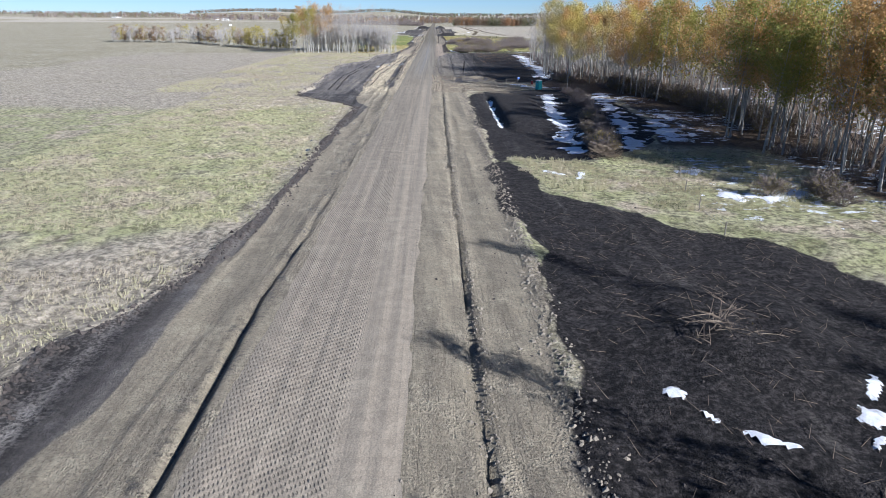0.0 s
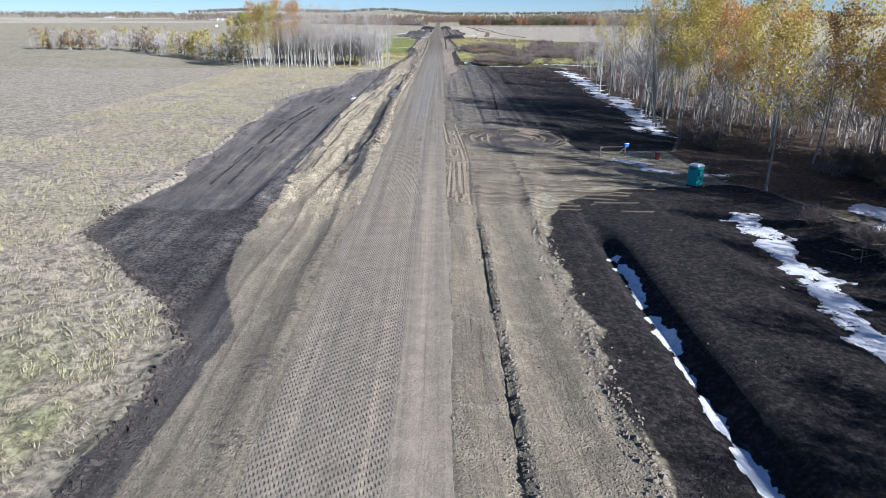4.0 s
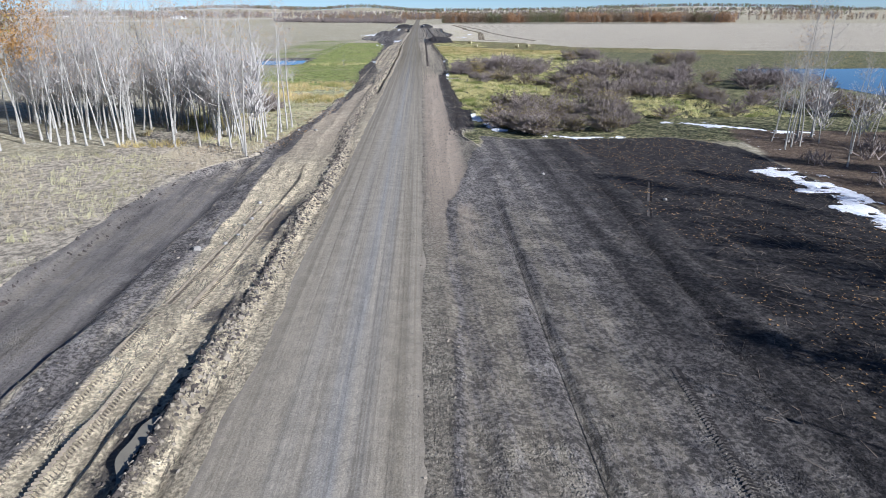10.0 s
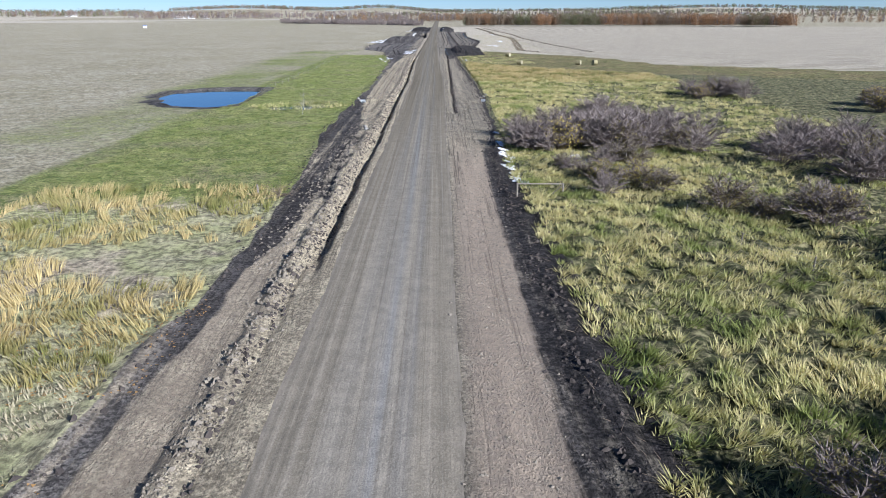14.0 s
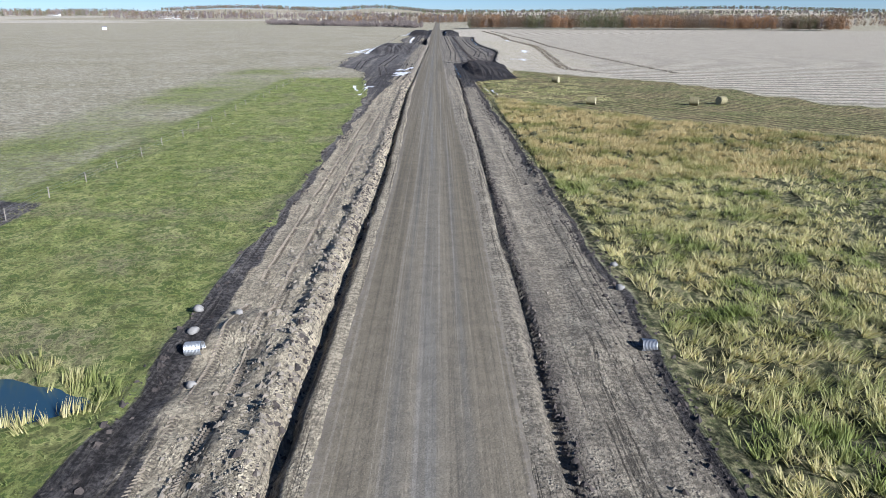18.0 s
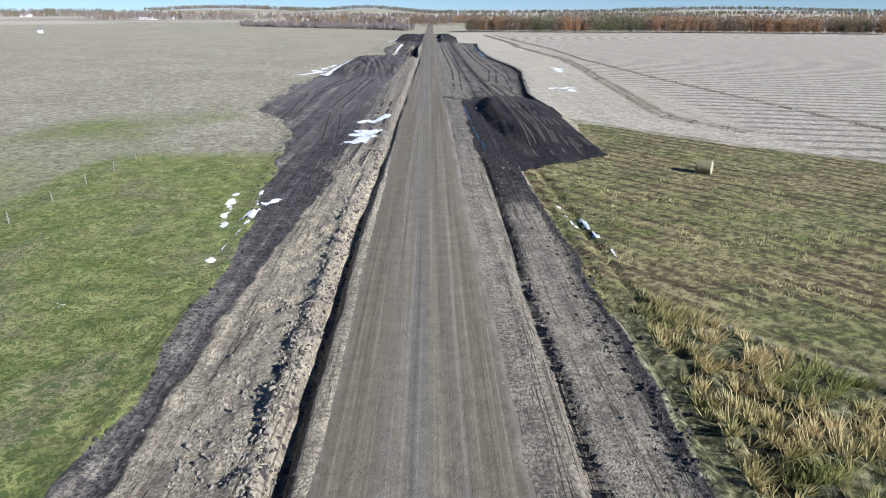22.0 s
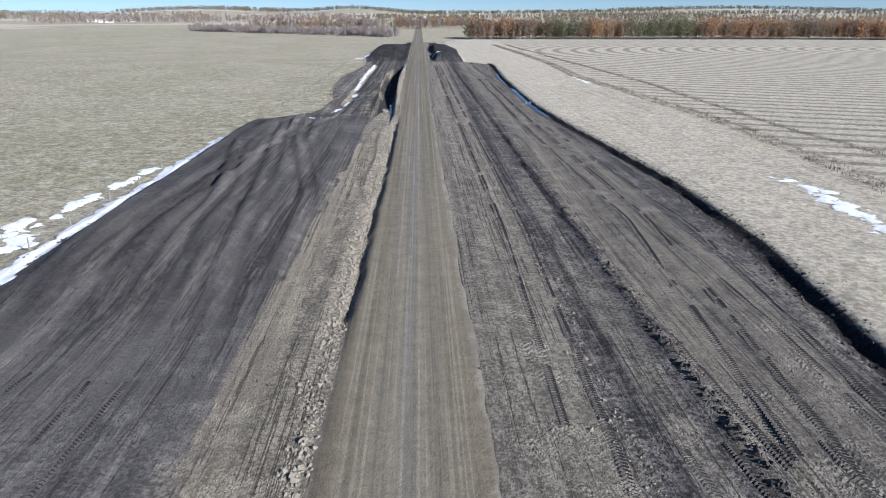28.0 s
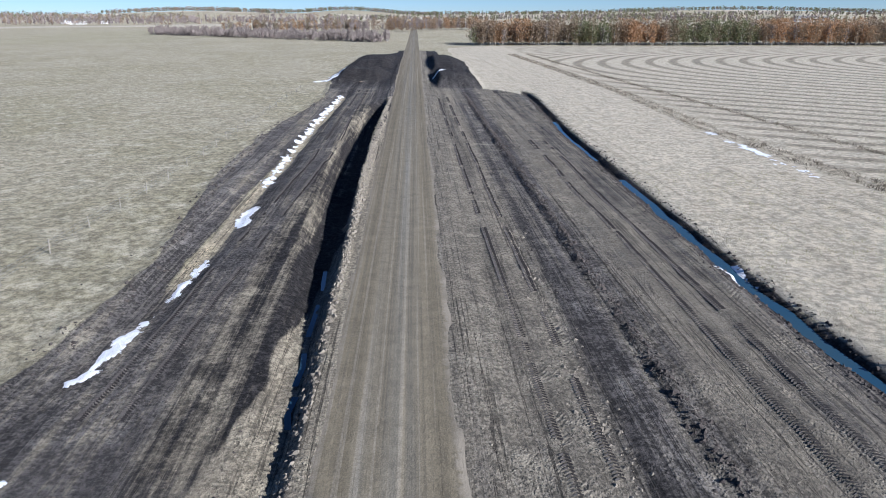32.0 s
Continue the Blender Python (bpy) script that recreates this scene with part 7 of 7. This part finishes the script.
# ---------- hay bales ----------
def hay_bale():
    top = empty("hay_bale", Matrix(), "round hay bale lying on mown grass", "hay bale", "hay bales")
    R, L = 0.76, 1.55
    rnd = random.Random(2)
    body = Shape()
    rings, sides = 15, 36
    for k in range(rings):
        u = -L / 2 + L * k / (rings - 1)
        rr = R * (1 - 0.06 * abs(2 * u / L) ** 6)
        for s in range(sides):
            w = 2 * math.pi * s / sides
            q = rr * (1 + rnd.uniform(-0.018, 0.018)) + (0.012 if k % 3 == 0 else 0)
            body.v.append(Vector((u, q * math.cos(w), R * 0.97 + q * math.sin(w) * (0.97 if math.sin(w) < 0 else 1))))
    for k in range(rings - 1):
        for s in range(sides):
            i, j = k * sides + s, k * sides + (s + 1) % sides
            body.f.append((i, j, j + sides, i + sides))
    part("roll", body, HAY, top)
    for side in (-1, 1):
        end = Shape()
        n = 7
        for k in range(n):
            q = R * 0.985 * (1 - k / n)
            for s in range(sides):
                w = 2 * math.pi * s / sides
                end.v.append(Vector((side * (L / 2 - 0.005 + (0.03 if k % 2 else 0.0) + rnd.uniform(-0.01, 0.012)), q * math.cos(w), R * 0.97 + q * math.sin(w))))
        for k in range(n - 1):
            for s in range(sides):
                i, j = k * sides + s, k * sides + (s + 1) % sides
                end.f.append((i, j, j + sides, i + sides) if side > 0 else (j, i, i + sides, j + sides))
        end.f.append(tuple((n - 1) * sides + s for s in (range(sides) if side > 0 else reversed(range(sides)))))
        part("coiled_end", end, HAY_END, top, "pale coiled end of the bale")
    return top


BALE_SPOTS = [(28.5, 588.4, -32), (28.2, 547.4, -20), (47.0, 547.2, -24), (52.6, 548.6, 25), (98, 525, 40), (34, 560.5, 0)]
first_bale = hay_bale()
first_bale.matrix_world = pose(28.5, 588.4, hz(28.5, 588.4) - 0.03, 0, 0, -32)
for x, y, a in BALE_SPOTS[1:4]:
    copy_thing(first_bale, pose(x, y, hz(x, y) - 0.03, 0, 0, a))


# ---------- fences ----------
def fence_post(tall, thick, label, group, stake=False):
    top = empty("fence_post", Matrix(), label, "fence post", group)
    sh = Shape()
    sh.tube([(0, 0, -0.2), (0.01, 0.0, tall * 0.5), (0.0, 0.01, tall - 0.03), (0, 0.01, tall)], [thick, thick * 0.97, thick * 0.9, thick * 0.6], 7)
    part("post", sh, WOOD, top)
    st = Shape()
    for f in (0.45, 0.85):
        st.box(0.03, 0.012, 0.03, Matrix.Translation((0, -thick, tall * f)))
    part("staple", st, STEEL, top)
    return top


POST = fence_post(1.05, 0.055, "grey wooden fence post standing in grass", "posts of the left pasture fence")
POST.matrix_world = pose(-29.8, 188.2, hz(-29.8, 188.2), 1, -2, 0)
rp = random.Random(8)


def fence_line(path, spacing, group, tall=1.0, wires=True):
    """Posts along a line, each its own thing, and the wires between them."""
    left, spots = 0.0, []
    for (ax, ay), (bx, by) in zip(path, path[1:]):
        ln = math.hypot(bx - ax, by - ay)
        while left < ln:
            f = left / ln
            spots.append((ax + (bx - ax) * f + rp.uniform(-0.12, 0.12), ay + (by - ay) * f + rp.uniform(-0.3, 0.3)))
            left += spacing
        left -= ln
    for x, y in spots:
        ob = copy_thing(POST, pose(x, y, hz(x, y), rp.uniform(-7, 7), rp.uniform(-7, 7), rp.uniform(0, 360)) @ Matrix.Diagonal((1, 1, tall * rp.uniform(0.9, 1.08), 1)))
        tagged(ob, group=group)
    if wires:
        sh = Shape()
        for h in (0.4, 0.68, 0.95):
            for (ax, ay), (bx, by) in zip(spots, spots[1:]):
                sh.tube([(ax, ay, hz(ax, ay) + h * tall), ((ax + bx) / 2, (ay + by) / 2, hz((ax + bx) / 2, (ay + by) / 2) + h * tall - 0.04), (bx, by, hz(bx, by) + h * tall)], [0.006] * 3, 3, False)
        tagged(part("fence_wire", sh, STEEL), "thin strands of fence wire between posts", "wire", group=group)


fence_line([(-29.8, 194), (-29.8, 247)], 5.6, "posts of the left pasture fence")
fence_line([(-34.4, 470), (-34.4, 540), (-35.2, 600), (-34.3, 660)], 6.3, "posts of the long pasture fence")
fence_line([(-31, 668), (-30.8, 745)], 6.6, "posts beside the soil heap")
fence_line([(-28, 795), (-27.6, 840), (-28.2, 920)], 5.8, "posts of the far pasture fence")
fence_line([(23.2, 382), (27.2, 367), (29.8, 354), (32, 347), (33, 338)], 6.8, "posts of the marsh fence", 1.0)
fence_line([(34.3, 82), (33.0, 75), (29.6, 62), (28.6, 55), (28, 46)], 6.6, "posts beside the wood", 1.05)
fence_line([(35.6, 222), (34.6, 240), (37, 262)], 19, "posts beside the wood", 0.95, False)


# ---------- portable toilet, gate, box and barrel ----------
def portable_toilet(x, y, turn):
    top = empty("portable_toilet", pose(x, y, hz(x, y), 0, 0, turn), "turquoise plastic portable toilet with pale roof", "toilet")
    part("base", Shape().box(1.16, 1.18, 0.14, Matrix.Translation((0, 0, 0.07)), 0.02), DARKP, top, "dark skid base")
    part("body", Shape().box(1.08, 1.1, 1.98, Matrix.Translation((0, 0, 1.12)), 0.05), TEAL, top)
    roof = Shape().box(1.14, 1.16, 0.1, Matrix.Translation((0, 0, 2.14)), 0.03)
    roof.box(0.9, 0.9, 0.16, Matrix.Translation((0, 0, 2.24)), 0.07)
    part("roof", roof, PALE, top, "pale domed roof")
    door = part("door", Shape().box(0.72, 0.04, 1.76, Matrix.Translation((0, -0.565, 1.1)), 0.015), TEAL, top)
    part("handle", Shape().box(0.05, 0.04, 0.16, Matrix.Translation((0.27, -0.605, 1.15)), 0.01), DARKP, door, "dark latch")
    for sx in (-0.5, 0.5):
        for k in range(3):
            part("vent", Shape().box(0.012, 0.6, 0.05, Matrix.Translation((sx * 1.1, 0, 1.75 + 0.09 * k)), 0.004), DARKP, top, "dark vent slot")
    part("vent_pipe", Shape().tube([(0.35, 0.4, 2.1), (0.35, 0.4, 2.55)], [0.05, 0.05], 10), DARKP, top, "dark vent pipe")


portable_toilet(29.2, 158.6, 35)


def rail_gate(x0, y0, x1, y1):
    top = empty("rail_gate", Matrix(), "wooden rail between posts beside the field approach", "gate")
    for f in (0.0, 1.0):
        x, y = x0 + (x1 - x0) * f, y0 + (y1 - y0) * f
        part("post", Shape().tube([(x, y, hz(x, y) - 0.3), (x, y, hz(x, y) + 1.25)], [0.09, 0.08], 8), WOOD, top)
    za, zb = hz(x0, y0), hz(x1, y1)
    part("rail", Shape().tube([(x0 - 0.1, y0, za + 1.15), (x1 + 0.1, y1, zb + 1.15)], [0.06, 0.055], 8), WOOD, top)
    part("brace", Shape().tube([(x1, y1, zb + 1.05), (x1 - 1.1, y1 + 0.2, zb + 0.02)], [0.05, 0.05], 7), WOOD, top)
    return top


rail_gate(22.9, 173.2, 26.0, 173.6)
rail_gate(9.9, 388.2, 14.2, 389.0)
z = hz(26.0, 173.6)
box = empty("letter_box", pose(26.1, 173.5, z, 0, 0, 20), "small blue box on a gate post", "box")
part("box", Shape().box(0.55, 0.32, 0.34, Matrix.Translation((0, 0, 1.36)), 0.03), BLUE, box)
part("lid", Shape().box(0.58, 0.35, 0.06, Matrix.Translation((0, 0, 1.55)), 0.02), PALE, box, "pale lid")
part("bracket", Shape().box(0.2, 0.1, 0.16, Matrix.Translation((0, 0, 1.14)), 0.01), STEEL, box)
z = hz(29.4, 171.6)
drum = empty("oil_drum", pose(29.4, 171.6, z), "red steel drum beside the gate", "drum")
body = Shape()
body.tube([(0, 0, 0), (0, 0, 0.28), (0, 0, 0.3), (0, 0, 0.32), (0, 0, 0.58), (0, 0, 0.6), (0, 0, 0.62), (0, 0, 0.88)], [0.29, 0.29, 0.305, 0.29, 0.29, 0.305, 0.29, 0.29], 20)
part("drum_body", body, RED, drum)
part("rim", Shape().tube([(0, 0, 0.86), (0, 0, 0.9)], [0.305, 0.305], 20), STEEL, drum)


# ---------- stones, brush, stumps ----------
def stone(x, y, s, seed):
    rnd = random.Random(seed)
    bm = bmesh.new()
    bmesh.ops.create_icosphere(bm, subdivisions=2, radius=s)
    for v in bm.verts:
        v.co *= 0.8 + 0.4 * noise.noise(v.co * (1.3 / s) + Vector((seed, 0, 0)))
        v.co.z *= 0.7
    ob = part("stone", bm, STONE, None, "pale field stone lying on bared clay", True)
    ob.matrix_world = pose(x, y, hz(x, y) + s * 0.25, 0, 0, rnd.uniform(0, 360))
    tagged(ob, category="stone", group="field stones")


STONES = [(-10.2, 290.1, .22), (-9.8, 285.6, .24), (-10.0, 284, .2), (-9.9, 281.9, .2), (-10.3, 280, .24), (-12, 279, .4), (-15.9, 238.2, .45), (-16.6, 236.2, .3), (-7.7, 423.7, .42), (-8.0, 425, .35), (-12.3, 456.2, .35), (-10.8, 451.6, .3),
          (-10.4, 458, .3), (-13, 459, .4), (15, 236, .22), (21, 226, .2), (24, 250, .2), (30, 268, .25), (8.6, 224, .2), (16, 300, .25), (25, 290, .25), (-11, 327, .3), (-8, 104.8, .2), (7.2, 640, .2), (12, 466, .3), (11.4, 462, .35), (-13.2, 326, .25)]
for k, (x, y, s) in enumerate(STONES):
    stone(x, y, s, k)


def brush_pile(x, y, size, count, seed):
    rnd = random.Random(seed)
    sh, lf = Shape(), Shape()
    for _ in range(count):
        a, r = rnd.uniform(0, 2 * math.pi), rnd.gauss(0, size * 0.45)
        p = Vector((x + math.cos(a) * r, y + math.sin(a) * r, 0))
        p.z = hz(p.x, p.y) + abs(rnd.gauss(0, 0.35)) * size * 0.5
        d = Vector((rnd.gauss(0, 1), rnd.gauss(0, 1), rnd.gauss(0.25, 0.35))).normalized() * rnd.uniform(0.7, 2.2)
        sh.tube([p, p + d * 0.5 + Vector((0, 0, 0.06)), p + d], [0.03, 0.02, 0.008], 3, False)
        for _ in range(3):
            s = p + d * rnd.uniform(0.4, 1)
            sh.blade(s, s + Vector((rnd.gauss(0, 0.4), rnd.gauss(0, 0.4), rnd.uniform(0, 0.5))), 0.03)
        if rnd.random() < 0.4:
            lf.leaf(p + d, (rnd.gauss(0, 1), rnd.gauss(0, 1), 1), (0, 1, 0.5), 0.12, 0.2)
    top = empty("brush_pile", Matrix(), "tangled heap of cut branches on cleared ground", "brush pile", "brush piles")
    tagged(part("branchwork", sh, STICK, top), kind="stuff")
    tagged(part("foliage", lf, RUST, top), "withered brown leaves", kind="stuff")


for k, (x, y, count) in enumerate(((25.2, 77, 190), (26.7, 86, 190), (28.6, 96, 170), (30.3, 108, 150), (32, 121, 130), (33.6, 135, 110))):
    brush_pile(x, y, 2.2, count, k + 11)
brush_pile(20, 31, 3.0, 40, 5)
brush_pile(-11.6, 387.6, 1.0, 26, 6)


def leaning_post(x, y, tall, rx, ry):
    ob = part("old_post", Shape().tube([(0, 0, -0.2), (0.02, 0, tall * 0.5), (0, 0.03, tall)], [0.13, 0.12, 0.09], 9), WOOD, None, "weathered grey post leaning beside the road")
    ob.matrix_world = pose(x, y, hz(x, y), rx, ry, 0)
    tagged(ob, category="post", group="old leaning posts")


leaning_post(-14.0, 389, 1.1, 10, 4)
leaning_post(5.2, 172.7, 0.7, 4, 6)
log = part("fallen_log", Shape().tube([(0, 0, 0.1), (2.2, 0.2, 0.14), (4.4, 0.1, 0.1)], [0.11, 0.1, 0.05], 8), STICK, None, "thin fallen log on the dark heap")
log.matrix_world = pose(-16, 934, hz(-16, 934) + 0.1, 0, 0, 35)
tagged(log, category="log")


# ---------- far farm buildings ----------
def farm_building(x, y, w, d, h, turn):
    top = empty("farm_building", pose(x, y, hz(x, y) - 0.3, 0, 0, turn), "small white farm building far across the fields", "building", "far farm buildings")
    part("walls", Shape().box(w, d, h, Matrix.Translation((0, 0, h / 2))), WHITEWALL, top)
    bm = bmesh.new()
    a = [bm.verts.new(p) for p in ((-w / 2 - .4, -d / 2 - .4, h), (w / 2 + .4, -d / 2 - .4, h), (w / 2 + .4, d / 2 + .4, h), (-w / 2 - .4, d / 2 + .4, h), (-w / 2 - .4, 0, h + d * .3), (w / 2 + .4, 0, h + d * .3))]
    for f in ((0, 1, 5, 4), (2, 3, 4, 5), (0, 4, 3), (1, 2, 5), (3, 2, 1, 0)):
        bm.faces.new([a[i] for i in f])
    part("roof", bm, ROOFING, top)
    for k in (-0.3, 0.05, 0.35):
        part("window", Shape().box(w * 0.1, 0.1, h * 0.25, Matrix.Translation((w * k, -d / 2 - 0.03, h * 0.6))), DARKP, top, "dark window")
    part("door", Shape().box(w * 0.14, 0.1, h * 0.6, Matrix.Translation((-w * 0.12, -d / 2 - 0.03, h * 0.3))), ROOFING, top)


for q in ((-620, 2050, 26, 14, 6, 10), (-660, 2080, 18, 12, 7, -20), (-590, 2090, 12, 10, 5, 0), (-1150, 2500, 30, 16, 7, 15), (850, 2250, 40, 18, 7, -10), (920, 2280, 24, 14, 6, 5)):
    farm_building(*q)
shed = empty("shelter", pose(-320, 1085, hz(-320, 1085)), "small pale feed shelter standing in the pasture", "shed")
part("walls", Shape().box(3.2, 2.4, 2.6, Matrix.Translation((0, 0, 1.3))), PALE, shed)
part("roof", Shape().box(3.6, 2.8, 0.2, Matrix.Translation((0, 0, 2.7)), 0.03), BLUE, shed)


# ---------- culvert ends ----------
def culvert_end(x, y, turn, long_m):
    """Corrugated steel pipe, open at the end, with real wall thickness."""
    top = empty("culvert_pipe", pose(x, y, hz(x, y) + 0.16, 0, 4, turn), "corrugated galvanised steel culvert end in dug clay", "pipe", "culvert ends")
    sides, rings = 18, int(long_m / 0.035)
    pipe = Shape()
    prof = [(k * 0.035, 0.34 + 0.014 * math.cos(k * math.pi)) for k in range(rings)] + [(rings * 0.035, 0.34), (rings * 0.035, 0.315)] + [(k * 0.035, 0.315) for k in range(rings - 1, -1, -6)]
    for u, r in prof:
        for s in range(sides):
            w = 2 * math.pi * s / sides
            pipe.v.append(Vector((u, r * math.cos(w), r * math.sin(w))))
    for k in range(len(prof) - 1):
        for s in range(sides):
            i, j = k * sides + s, k * sides + (s + 1) % sides
            pipe.f.append((i, j, j + sides, i + sides))
    part("pipe", pipe, STEEL, top)


culvert_end(-11.1, 454.2, 180, 0.85)
culvert_end(10.5, 454.6, 0, 0.75)
